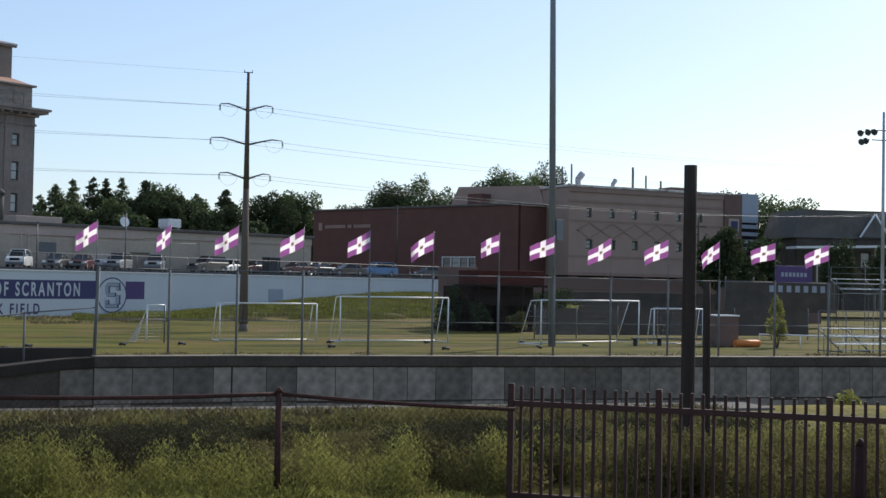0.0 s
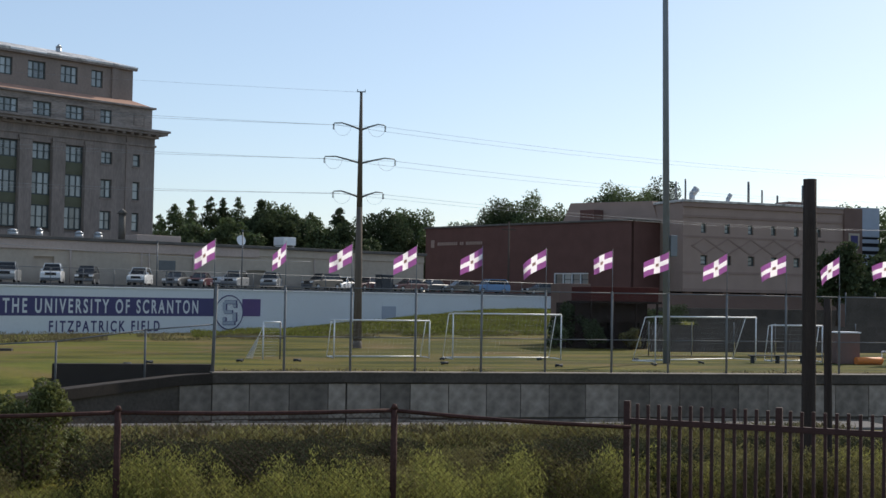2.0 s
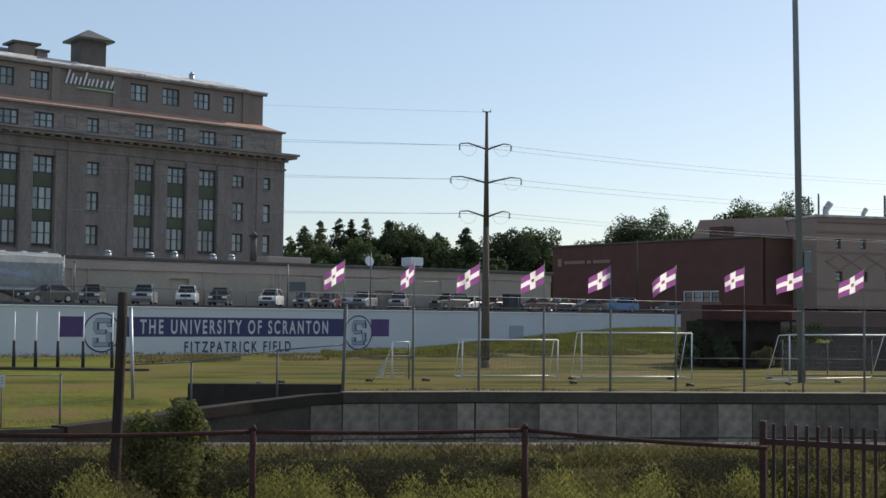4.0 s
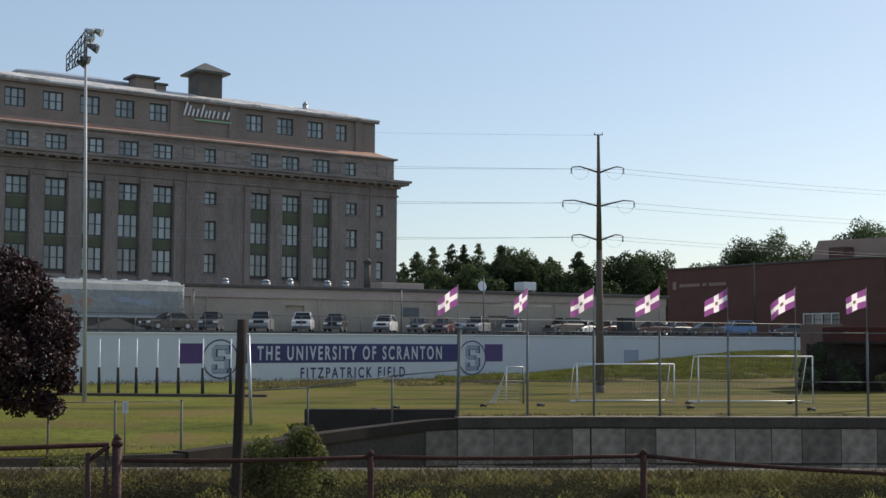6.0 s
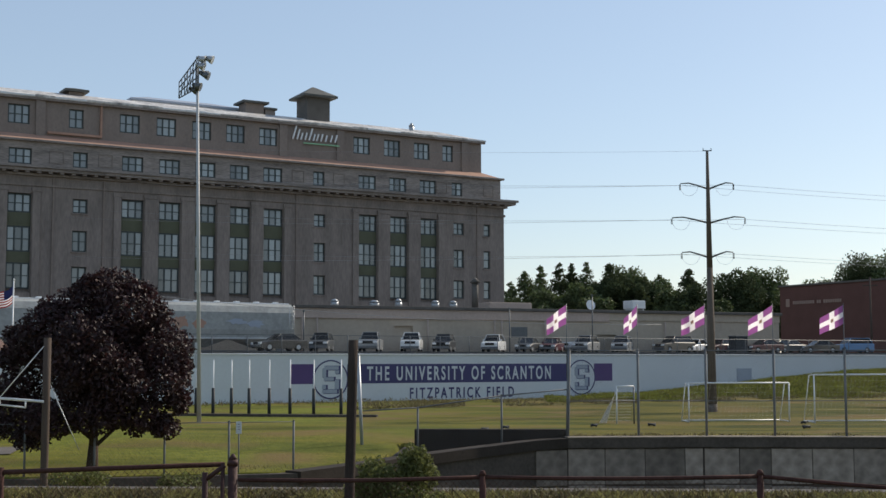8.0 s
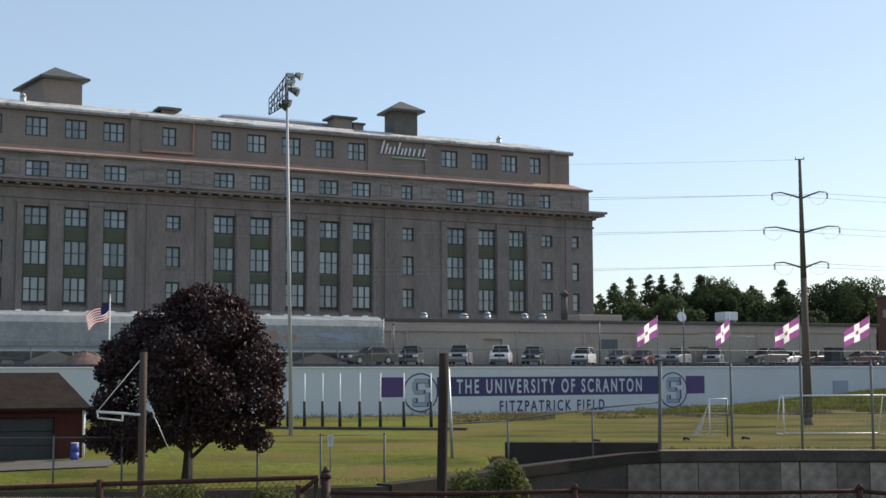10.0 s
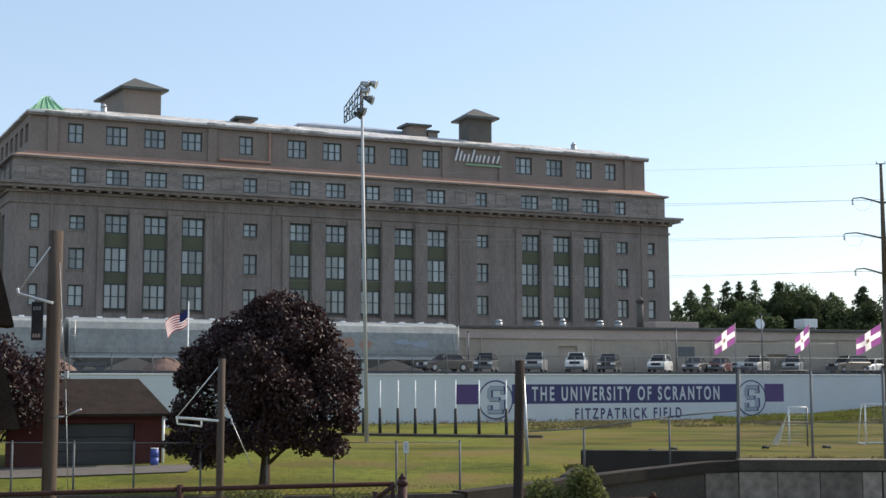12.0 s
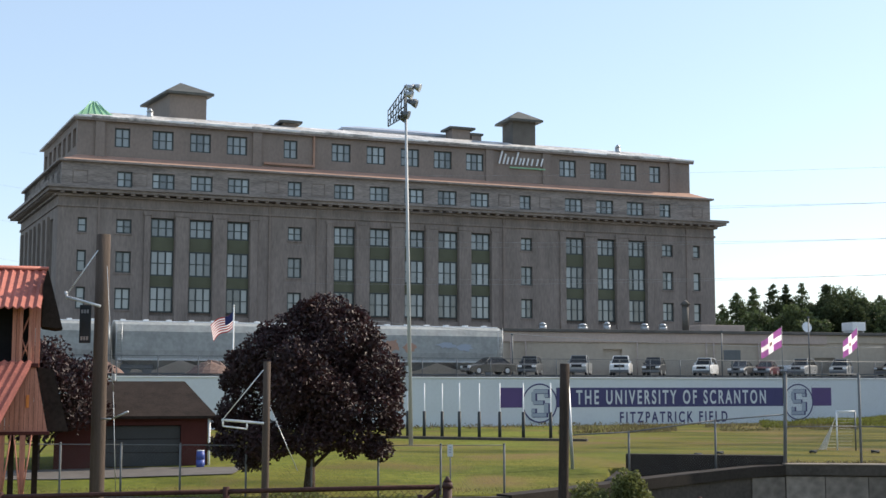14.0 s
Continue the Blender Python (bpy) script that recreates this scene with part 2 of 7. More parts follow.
def thing(name, m, label, category, group="", kind=""):
    ob = new(name)
    ob.matrix_basis = m
    ob.empty_display_size = 0.2
    return tagged(ob, label, category, group, kind)


def single(name, bm, material, label, category, group="", kind="", m=None, smooth=False):
    ob = new(name, mesh_of(name, bm, material))
    if m is not None:
        ob.matrix_basis = m
    if smooth:
        ob.data.polygons.foreach_set("use_smooth", [True] * len(ob.data.polygons))
    return tagged(ob, label, category, group, kind)


def box(bm, x0, x1, y0, y1, z0, z1, bevel=0.0, m=None):
    r = bmesh.ops.create_cube(bm, size=1)
    vs = r["verts"]
    for v in vs:
        v.co = Vector((x0 + (v.co.x + 0.5) * (x1 - x0), y0 + (v.co.y + 0.5) * (y1 - y0), z0 + (v.co.z + 0.5) * (z1 - z0)))
    if bevel:
        es = list({ed for v in vs for ed in v.link_edges})
        r = bmesh.ops.bevel(bm, geom=es, offset=bevel, segments=2, affect="EDGES", profile=0.5)
        vs = list({v for f in r["faces"] for v in f.verts} | {v for v in vs if v.is_valid})
    if m is not None:
        bmesh.ops.transform(bm, matrix=m, verts=[v for v in vs if v.is_valid])
    return bm


def rod(bm, p, q, r0, r1=None, seg=10, cap=True):
    """A round bar from p to q."""
    r1 = r0 if r1 is None else r1
    p, q = Vector(p), Vector(q)
    z = (q - p).normalized()
    x = z.orthogonal().normalized()
    y = z.cross(x)
    lo, hi = [], []
    for i in range(seg):
        c, s = math.cos(2 * math.pi * i / seg), math.sin(2 * math.pi * i / seg)
        lo.append(bm.verts.new(p + (x * c + y * s) * r0))
        hi.append(bm.verts.new(q + (x * c + y * s) * r1))
    for i in range(seg):
        j = (i + 1) % seg
        f = bm.faces.new((lo[i], lo[j], hi[j], hi[i]))
        f.smooth = True
    if cap:
        bm.faces.new(lo[::-1])
        bm.faces.new(hi)
    return bm


def tube(bm, pts, radii, seg=8):
    """A round bar through a row of points, in one piece."""
    pts = [Vector(c) for c in pts]
    if not isinstance(radii, (list, tuple)):
        radii = [radii] * len(pts)
    rings = []
    for i, c in enumerate(pts):
        d = (pts[min(i + 1, len(pts) - 1)] - pts[max(i - 1, 0)]).normalized()
        x = Vector((0, 0, 1)).cross(d)
        x = x.normalized() if x.length > 0.05 else Vector((1, 0, 0))
        y = d.cross(x)
        rings.append([bm.verts.new(c + (x * math.cos(2 * math.pi * k / seg) + y * math.sin(2 * math.pi * k / seg)) * radii[i]) for k in range(seg)])
    for r0, r1 in zip(rings, rings[1:]):
        for k in range(seg):
            f = bm.faces.new((r0[k], r0[(k + 1) % seg], r1[(k + 1) % seg], r1[k]))
            f.smooth = True
    bm.faces.new(rings[0][::-1])
    bm.faces.new(rings[-1])
    return bm


def prism(bm, outline, y0, y1):
    """An outline in x and z, drawn out from y0 to y1."""
    a = [bm.verts.new((x, y0, z)) for x, z in outline]
    b = [bm.verts.new((x, y1, z)) for x, z in outline]
    n = len(outline)
    bm.faces.new(a)
    bm.faces.new(b[::-1])
    for i in range(n):
        j = (i + 1) % n
        bm.faces.new((a[j], a[i], b[i], b[j]))
    bmesh.ops.recalc_face_normals(bm, faces=bm.faces[:])
    return bm


def pierced(bm, x0, x1, z0, z1, holes, depth, y=0.0):
    """A wall's face in x and z with openings, each with its four reveals going back by depth."""
    xs = sorted({x0, x1, *(h[0] for h in holes), *(h[1] for h in holes)})
    zs = sorted({z0, z1, *(h[2] for h in holes), *(h[3] for h in holes)})
    vs = {}

    def v(x, yy, z):
        k = (round(x, 4), round(yy, 4), round(z, 4))
        if k not in vs:
            vs[k] = bm.verts.new(k)
        return vs[k]

    for i in range(len(xs) - 1):
        for j in range(len(zs) - 1):
            cx, cz = (xs[i] + xs[i + 1]) / 2, (zs[j] + zs[j + 1]) / 2
            if any(h[0] < cx < h[1] and h[2] < cz < h[3] for h in holes):
                continue
            bm.faces.new((v(xs[i], y, zs[j]), v(xs[i + 1], y, zs[j]), v(xs[i + 1], y, zs[j + 1]), v(xs[i], y, zs[j + 1])))
    for h0, h1, k0, k1 in holes:
        for (xa, za), (xb, zb) in (((h0, k0), (h1, k0)), ((h1, k0), (h1, k1)), ((h1, k1), (h0, k1)), ((h0, k1), (h0, k0))):
            bm.faces.new((v(xa, y, za), v(xa, y + depth, za), v(xb, y + depth, zb), v(xb, y, zb)))
    return bm


def window(parent, x, z0, w, h, lights, y, cache={}):
    """A sash window: dark frame with a meeting rail, and a pane for each light."""
    key = (round(w, 2), round(h, 2), lights)
    if key not in cache:
        bm = bmesh.new()
        t = 0.15
        step = w / lights
        gaps = []
        for i in range(lights):
            x0, x1 = -w / 2 + i * step + (t if i == 0 else 0.085), -w / 2 + (i + 1) * step - (t if i == lights - 1 else 0.085)
            gaps += [(x0, x1, t, h * 0.5 - 0.045), (x0, x1, h * 0.5 + 0.045, h - t)]
        pierced(bm, -w / 2, w / 2, 0, h, gaps, 0.1)
        bmesh.ops.remove_doubles(bm, verts=bm.verts[:], dist=0.001)
        fm = mesh_of("window", bm, "frame_dark")
        bm = bmesh.new()
        box(bm, -step / 2 + 0.05, step / 2 - 0.05, 0.06, 0.075, t * 0.9, h - t * 0.9)
        cache[key] = (fm, mesh_of("pane", bm, "pane"), step)
    fm, pm, step = cache[key]
    win = share("window", fm, parent, Matrix.Translation((x, y, z0)))
    for i in range(lights):
        share("pane", pm, win, Matrix.Translation((-w / 2 + (i + 0.5) * step, 0, 0)))
    return win


# ---------------------------------------------------------------- ground
PHI = 34.0                      # the street grid's turn against the river wall
AX = Vector((math.cos(radians(PHI)), math.sin(radians(PHI)), 0))
NX = Vector((-math.sin(radians(PHI)), math.cos(radians(PHI)), 0))


def grid_pose(p, u, z=0.0, turn=0.0):
    """A pose on the line at distance p, u metres along from where it crosses x = 0."""
    q = NX * p + AX * (u + p * math.tan(radians(PHI)))
    return pose(q.x, q.y, z, 0, 0, PHI + turn)


EDGE = [(-200, 26, -0.5), (-40, 41.0, -0.55), (-15, 43.8, -0.6), (-7.74, 45.9, -0.55), (-5.3, 49.3, -0.45), (-3.85, 51.5, -0.36), (-0.95, 54.6, -0.18), (0.7, 55.9, -0.06), (2.1, 56.6, 0.0), (8, 57.4, 0.0), (200, 57.4, 0.0)]


def bank_edge(x):
    xs = [q[0] for q in EDGE]
    return np.interp(x, xs, [q[1] for q in EDGE]), np.interp(x, xs, [q[2] for q in EDGE])


def smooth(v):
    v = min(1.0, max(0.0, v))
    return v * v * (3 - 2 * v)


def height(x, y):
    if y < 24.2:
        return 1.75 - 0.8 * smooth((y - 5) / 8) + (0.08 * noise.noise((x * 0.4, y * 0.4, 0)) if y > 6 else 0)
    ye, ze = bank_edge(x)
    if y < ye + 0.28:
        return -4.6
    if -4.4 < x < 1.9 and ye + 0.3 < y < 57.3:
        return ze - 1.4
    z = ze * (1 - smooth((y - ye) / 16))
    p = Vector((x, y, 0)).dot(NX)
    u = Vector((x, y, 0)).dot(AX) - p * math.tan(radians(PHI))
    if p > 97.0 and u >= 56:
        z = max(z, min(4.0, 2.2 + (p - 97) * 0.05))
    if y > 60 and (u < 56 or p < 97):
        top = 2.3 * smooth((u - 4) / 46) if u < 56 else 2.3 * (1 - 0.5 * smooth((u - 56) / 20))
        z = max(z, z + top * smooth((p - 80) / 16)) if p < 98 else min(z + top, 3.0)
    return z + 0.04 * noise.noise((x * 0.15, y * 0.15, 3))


def steps(*spans):
    out = []
    for a0, a1, s in spans:
        k = max(1, round((a1 - a0) / s))
        out += [a0 + (a1 - a0) * i / k for i in range(k)]
    return out + [spans[-1][1]]


gx = steps((-2500, -300, 550), (-300, -80, 20), (-80, -30, 2.5), (-30, 70, 0.8), (70, 140, 3.5), (140, 300, 20), (300, 2500, 550))
gy = steps((-300, -20, 70), (-20, 5, 5), (5, 24, 0.8), (24, 41.6, 2.2), (41.6, 58.6, 0.25), (58.6, 100, 0.9), (100, 170, 1.4), (170, 300, 13), (300, 2700, 600))
gv = [(x, y, height(x, y)) for y in gy for x in gx]
nx = len(gx)
gf = [(j * nx + i, j * nx + i + 1, (j + 1) * nx + i + 1, (j + 1) * nx + i) for j in range(len(gy) - 1) for i in range(nx - 1)]
me = bpy.data.meshes.new("ground")
me.from_pydata(gv, [], gf)
me.materials.append(M["ground"])
me.polygons.foreach_set("use_smooth", [True] * len(me.polygons))
tagged(new("ground", me), "mown green and straw-coloured grass, sloping to the river wall", "ground", kind="structure")

# river wall: a coping that follows the bank, and cast panels below it
bm = bmesh.new()
bm2 = bmesh.new()
bm3 = bmesh.new()
line_pts = [Vector((x, *bank_edge(x))) for x in (-120, -40, -26, -15, -11.5, -7.74, -6.5, -5.3, -3.85, -2.4, -0.95, 0.7, 2.1, 4, 6, 8, 90)]
for a0, b0 in zip(line_pts, line_pts[1:]):
    d = (b0 - a0).to_2d().normalized()
    nrm = Vector((-d.y, d.x, 0))
    natural = b0.x < -7.7
    for bmx, f0, f1, z0, z1 in ((bm if b0.x > 2.2 else bm3, -0.16, 0.62, -0.36, 0.05), (bm2, 0.0, 0.6, -6, -0.02 if natural else -0.30)):
        if natural and bmx is not bm2:
            continue
        q = []
        for c in (a0, b0):
            for off, dz in ((f0, z0), (f1, z0), (f1, z1), (f0, z1)):
                q.append(bmx.verts.new((c.x + nrm.x * off, c.y + nrm.y * off, c.z + dz)))
        for i in range(4):
            j = (i + 1) % 4
            bmx.faces.new((q[i], q[j], q[4 + j], q[4 + i]))
        bmx.faces.new(q[3::-1])
        bmx.faces.new(q[4:])
for b_ in (bm, bm2, bm3):
    bmesh.ops.recalc_face_normals(b_, faces=b_.faces[:])
river_wall = single("wall_river", bm2, "coping", "tall stained concrete river wall below the field", "wall", kind="structure")
part("coping", bm, "coping", river_wall, "weathered dark concrete coping")
# the ramp's coping shares the wall's near-black, painted as shade
part("ramp_coping", bm3, "shade_black", river_wall, "blackened coping stepping down the bank, shade in its colour")
# a paler strip paints in the sun that catches the coping's top edge
for a0, b0 in zip(line_pts, line_pts[1:]):
    if b0.x < 3:
        continue
    bm = bmesh.new()
    d = (b0 - a0).to_2d()
    box(bm, 0, d.length, -0.19, 0.66, 0.052, 0.10, 0.012, pose(a0.x, a0.y, a0.z, 0, -math.degrees(math.atan2(b0.z - a0.z, d.length)), math.degrees(math.atan2(d.y, d.x))))
    part("sunlit_edge", bm, "lip", river_wall, "pale top edge of the coping, coloured as sunlit")

# white painted wall on the street side
white = thing("wall_white", grid_pose(97.6, 0), "white painted concrete wall with a dark lettered band", "wall", kind="structure")
bm = bmesh.new()
box(bm, -95, 55.4, 0, 0.4, -2, 3.88)
part("wall_body", bm, "white_paint", white)
bm = bmesh.new()
box(bm, -95, 55.5, -0.08, 0.48, 3.88, 3.98, 0.02)
part("wall_cap", bm, "white_metal", white)

# raised car park behind the white wall
bm = bmesh.new()
for k, (p0, p1, z) in enumerate(((0.4, 2.0, 3.9), (2.0, 330, 4.2))):
    box(bm, -330, 55.4, p0, p1, -3, z)
part("paving", bm, "asphalt", tagged(thing("car_park", grid_pose(97.6, 0), "raised grey asphalt car park behind the white wall", "car park", kind="structure"), kind="structure"))

# ---------------------------------------------------------------- hotel
def hotel():
    h = thing("hotel_building", pose(-67.95, 123.04, 4.0, 0, 0, PHI), "large grey limestone hotel with rows of dark-framed windows", "building")
    L, D = 80.2, 27.0
    Z = 4.0                                         # heights below are above the field
    triples = [10.88, 15.0, 19.09, 31.24, 35.48, 39.7, 43.85, 47.99, 60.45, 64.72, 69.01]
    rows = ((19.06, 21.05), (14.9, 17.62), (11.0, 13.75))
    bays = [(c - 1.25, c + 1.25, 10.6 - Z, 21.1 - Z) for c in triples]
    ones = [(2.49, 0.95), (6.79, 1.6), (25.46, 1.6), (53.94, 1.5), (73.37, 1.55), (77.6, 1.0)]
    holes = bays + [(c - w / 2, c + w / 2, z0 + 0.2 - Z, z1 - 0.25 - Z) for c, w in ones for z0, z1 in rows]
    bm = bmesh.new()
    pierced(bm, 0, L, -2, 23.3 - Z, holes, 0.5)
    sides = [(3.0 + i * 3.2, 4.9 + i * 3.2, 10.6 - Z, 20.9 - Z) for i in range(7)]
    left = bmesh.new()
    pierced(left, -D, 0, -2, 23.3 - Z, [(-b, -a0, c, d) for a0, b, c, d in sides], 0.5)
    bmesh.ops.rotate(left, verts=left.verts, matrix=Matrix.Rotation(radians(-90), 3, "Z"))
    part("side_wall", left, "limestone", h)
    part("front_wall", bm, "limestone", h)
    for nm, c in (("end_wall", (L - 0.3, L, 0.01, D)), ("inner_wall", (0.6, L - 0.6, 0.62, 0.7)), ("inner_wall", (0.62, 0.7, 0.7, D)), ("rear_wall", (0, L, D - 0.2, D))):
        bm = bmesh.new()
        box(bm, *c, -2, 23.3 - Z)
        part(nm, bm, "frame_dark" if c[0] == 0.62 else "limestone", h)
    # rails and green panels in the tall recesses of the side
    for a0, b0, c0, d0 in sides:
        for z0, z1 in ((17.62, 18.7), (13.9, 14.9), (12.4, 12.52), (16.3, 16.42), (19.8, 19.92)):
            bm = bmesh.new()
            box(bm, 0.4, 0.5, a0 + 0.02, b0 - 0.02, z0 - Z, z1 - Z)
            part("side_spandrel", bm, "green_panel", h)
        bm = bmesh.new()
        box(bm, -0.3, 0.02, b0 + 0.15, b0 + 1.0, 8.2 - Z, 21.3 - Z, 0.04)
        part("side_pilaster", bm, "limestone", h)
    for c in triples:
        for z0, z1 in rows:
            window(h, c, z0 - Z, 2.44, z1 - z0, 3, 0.34)
        for z0, z1 in ((17.62, 19.06), (13.75, 14.9)):
            bm = bmesh.new()
            box(bm, c - 1.24, c + 1.24, 0.30, 0.5, z0 - Z, z1 - Z)
            box(bm, c - 1.0, c + 1.0, 0.27, 0.32, z0 + 0.3 - Z, z1 - 0.3 - Z)
            part("spandrel", bm, "green_panel", h, "olive green spandrel panel")
    for c, w in ones:
        for z0, z1 in rows:
            window(h, c, z0 + 0.21 - Z, w, z1 - z0 - 0.47, 2 if w > 1.2 else 1, 0.26)
            bm = bmesh.new()
            box(bm, c - w / 2 - 0.12, c + w / 2 + 0.12, -0.10, 0.2, z0 + 0.07 - Z, z0 + 0.2 - Z)
            part("sill", bm, "limestone", h)
    for a0, b0 in ((8.9, 9.55), (12.2, 13.65), (16.3, 17.8), (20.4, 21.2), (29.1, 29.9), (32.55, 34.15), (36.8, 38.4), (41.0, 42.55), (45.15, 46.7), (49.3, 50.2), (58.3, 59.1), (61.75, 63.4), (66.0, 67.7), (70.3, 71.2)):
        bm = bmesh.new()
        box(bm, a0, b0, -0.22, 0.02, 8.2 - Z, 21.3 - Z, 0.04)
        box(bm, a0 - 0.1, b0 + 0.1, -0.28, 0.02, 21.3 - Z, 21.7 - Z)
        part("pilaster", bm, "limestone", h)
    for u in (4.16, 22.57, 28.0, 50.9, 76.1):
        bm = bmesh.new()
        box(bm, u - 0.09, u + 0.09, -0.16, 0.02, 6 - Z, 23.2 - Z)
        part("downpipe", bm, "tan_stucco", h)
    bm = bmesh.new()
    box(bm, -0.15, L + 0.15, -0.15, D, 21.9 - Z, 22.15 - Z)
    part("frieze_band", bm, "limestone", h)
    # main cornice in three steps, with blocks below it
    for o, z0, z1 in ((0.35, 23.0, 23.25), (1.15, 23.4, 23.72), (1.4, 23.72, 24.0)):
        bm = bmesh.new()
        box(bm, -o, L + o, -o, D + o, z0 - Z, z1 - Z)
        part("cornice", bm, "limestone_worn", h, "heavy projecting stone cornice")
    bm = bmesh.new()
    box(bm, -0.22, 0.22, -1.0, 0, 23.2 - Z, 23.42 - Z)
    br = mesh_of("bracket", bm, "limestone")
    for i in range(67):
        share("bracket", br, h, Matrix.Translation((0.3 + i * 1.206, 0, 0)))
    for i in range(22):
        share("bracket", br, h, pose(-0.07 * (0.6 + i * 1.2), 0.6 + i * 1.2, 0, 0, 0, -86))
    # attic storey
    at = [(c, 2.4, 3) for c in triples] + [(6.79, 1.6, 2), (25.46, 1.6, 2), (53.94, 1.5, 2), (73.3, 1.6, 2)]
    bm = bmesh.new()
    pierced(bm, 0.3, L - 0.3, 24.0 - Z, 26.95 - Z, [(c - w / 2, c + w / 2, 24.25 - Z, 25.95 - Z) for c, w, _ in at], 0.4, 0.3)
    box(bm, 0.3, L - 0.3, 1.0, D, 24.0 - Z, 26.95 - Z)
    bm2_ = bmesh.new()
    pierced(bm2_, -D, -0.3, 24.0 - Z, 26.95 - Z, [(-b, -a0, 24.4 - Z, 26 - Z) for a0, b, *_ in sides], 0.4, 0.3)
    bmesh.ops.rotate(bm2_, verts=bm2_.verts, matrix=Matrix.Rotation(radians(-90), 3, "Z"))
    part("attic_side", bm2_, "limestone_worn", h)
    part("attic_wall", bm, "limestone_worn", h, "pale weathered stone attic storey")
    for c, w, k in at:
        window(h, c, 24.25 - Z, w, 1.7, k, 0.5)
    for c in (2.2, 8.4, 22.9, 28.2, 51.2, 56.6, 71.0, 78.0):
        bm = bmesh.new()
        for x0, x1, z0, z1 in ((-1.1, 1.1, 24.5, 24.6), (-1.1, 1.1, 25.8, 25.9), (-1.1, -1.0, 24.6, 25.8), (1.0, 1.1, 24.6, 25.8)):
            box(bm, c + x0 * 0.7, c + x1 * 0.7, 0.24, 0.31, z0 - Z, z1 - Z)
        part("panel_moulding", bm, "limestone", h)
    bm = bmesh.new()
    box(bm, -0.1, L + 0.1, -0.1, D, 26.7 - Z, 26.95 - Z, 0.05)
    part("attic_cap", bm, "limestone_worn", h)
    # sloping terracotta skirt, then the set-back top storey
    bm = bmesh.new()
    o, i_ = -0.25, 2.1
    lo = [bm.verts.new(c) for c in ((-o, -o, 26.95 - Z), (L + o, -o, 26.95 - Z), (L + o, D, 26.95 - Z), (-o, D, 26.95 - Z))]
    hi = [bm.verts.new(c) for c in ((i_, i_, 27.8 - Z), (L - i_, i_, 27.8 - Z), (L - i_, D - i_, 27.8 - Z), (i_, D - i_, 27.8 - Z))]
    for k in range(4):
        bm.faces.new((lo[k], lo[(k + 1) % 4], hi[(k + 1) % 4], hi[k]))
    part("skirt_roof", bm, "terracotta", h, "sloping terracotta coloured skirt roof")
    tops = [(c + 0.15, 2.3, 3) for c in triples] + [(6.7, 1.6, 2), (25.4, 1.6, 2), (73.0, 1.6, 2)]
    bm = bmesh.new()
    pierced(bm, i_, L - i_, 27.5 - Z, 31.85 - Z, [(c - w / 2, c + w / 2, 28.86 - Z, 30.96 - Z) for c, w, _ in tops], 0.4, i_)
    box(bm, i_ + 0.5, L - i_, i_ + 0.7, D - i_, 27.5 - Z, 31.85 - Z)
    lft = bmesh.new()
    pierced(lft, -D + i_, -i_, 27.5 - Z, 31.85 - Z, [(-b, -a0, 28.86 - Z, 30.9 - Z) for a0, b, *_ in sides], 0.4, i_)
    bmesh.ops.rotate(lft, verts=lft.verts, matrix=Matrix.Rotation(radians(-90), 3, "Z"))
    part("top_side", lft, "tan_stucco", h)
    part("top_wall", bm, "tan_stucco", h, "smooth tan rendered top storey")
    for c, w, k in tops:
        window(h, c, 28.86 - Z, w, 2.1, k, i_ + 0.2)
    for u in (4.3, 21.5, 50.0, 57.6, 75.5):
        bm = bmesh.new()
        box(bm, u - 0.5, u + 0.5, i_ - 0.25, i_, 27.6 - Z, 31.75 - Z)
        part("pier", bm, "tan_stucco", h)
    bm = bmesh.new()
    box(bm, 22.3, 28.2, i_ - 0.3, i_, 28.0 - Z, 28.25 - Z)
    box(bm, 28.0, 28.2, i_ - 0.3, i_, 28.25 - Z, 31.6 - Z)
    part("patched_moulding", bm, "terracotta", h)
    bm = bmesh.new()
    box(bm, i_ - 0.45, L - i_ + 0.45, i_ - 0.45, D - i_ + 0.45, 31.8 - Z, 32.0 - Z)
    ring = bmesh.ops.create_cube(bm, size=1)["verts"]
    for v in ring:
        k = 4.0 if v.co.z > 0 else -0.4
        v.co = Vector((i_ + k if v.co.x < 0 else L - i_ - k, i_ + k if v.co.y < 0 else D - i_ - k, (33.4 if v.co.z > 0 else 32.0) - Z))
    part("roof", bm, "roof_pale", h, "low pale sunlit metal roof")
    # uneven sheets along the roof edge, pale to stand for its ragged sunlit patches
    rn = random.Random(3)
    u = i_ - 0.4
    while u < L - i_ - 1.0:
        w = min(rn.uniform(1.2, 3.4), L - i_ + 0.4 - u)
        bm = bmesh.new()
        up = rn.uniform(0.0, 0.12)
        box(bm, u, u + w - 0.04, i_ - 0.5, i_ + rn.uniform(0.1, 0.4), 31.87 - Z, 32.02 + up - Z, 0.03)
        part("sunlit_sheet", bm, rn.choice(("roof_pale", "roof_pale", "white_metal")), h)
        u += w
    bm = bmesh.new()
    box(bm, i_ - 0.42, L - i_ + 0.42, i_ - 0.42, i_ - 0.02, 31.55 - Z, 31.8 - Z, 0.04)
    part("eave_moulding", bm, "limestone", h)

    # penthouses and vents on the roof
    def penthouse(u, y, w, d, z1, over, roof, wall, rise=1.2, skew=0.0):
        ph = bmesh.new()
        box(ph, u, u + w, y, y + d, 31.85 - Z, z1 - Z)
        o_ = part("penthouse", ph, wall, h)
        rf = bmesh.new()
        box(rf, u - over, u + w + over, y - over, y + d + over, z1 - Z, z1 + 0.25 - Z)
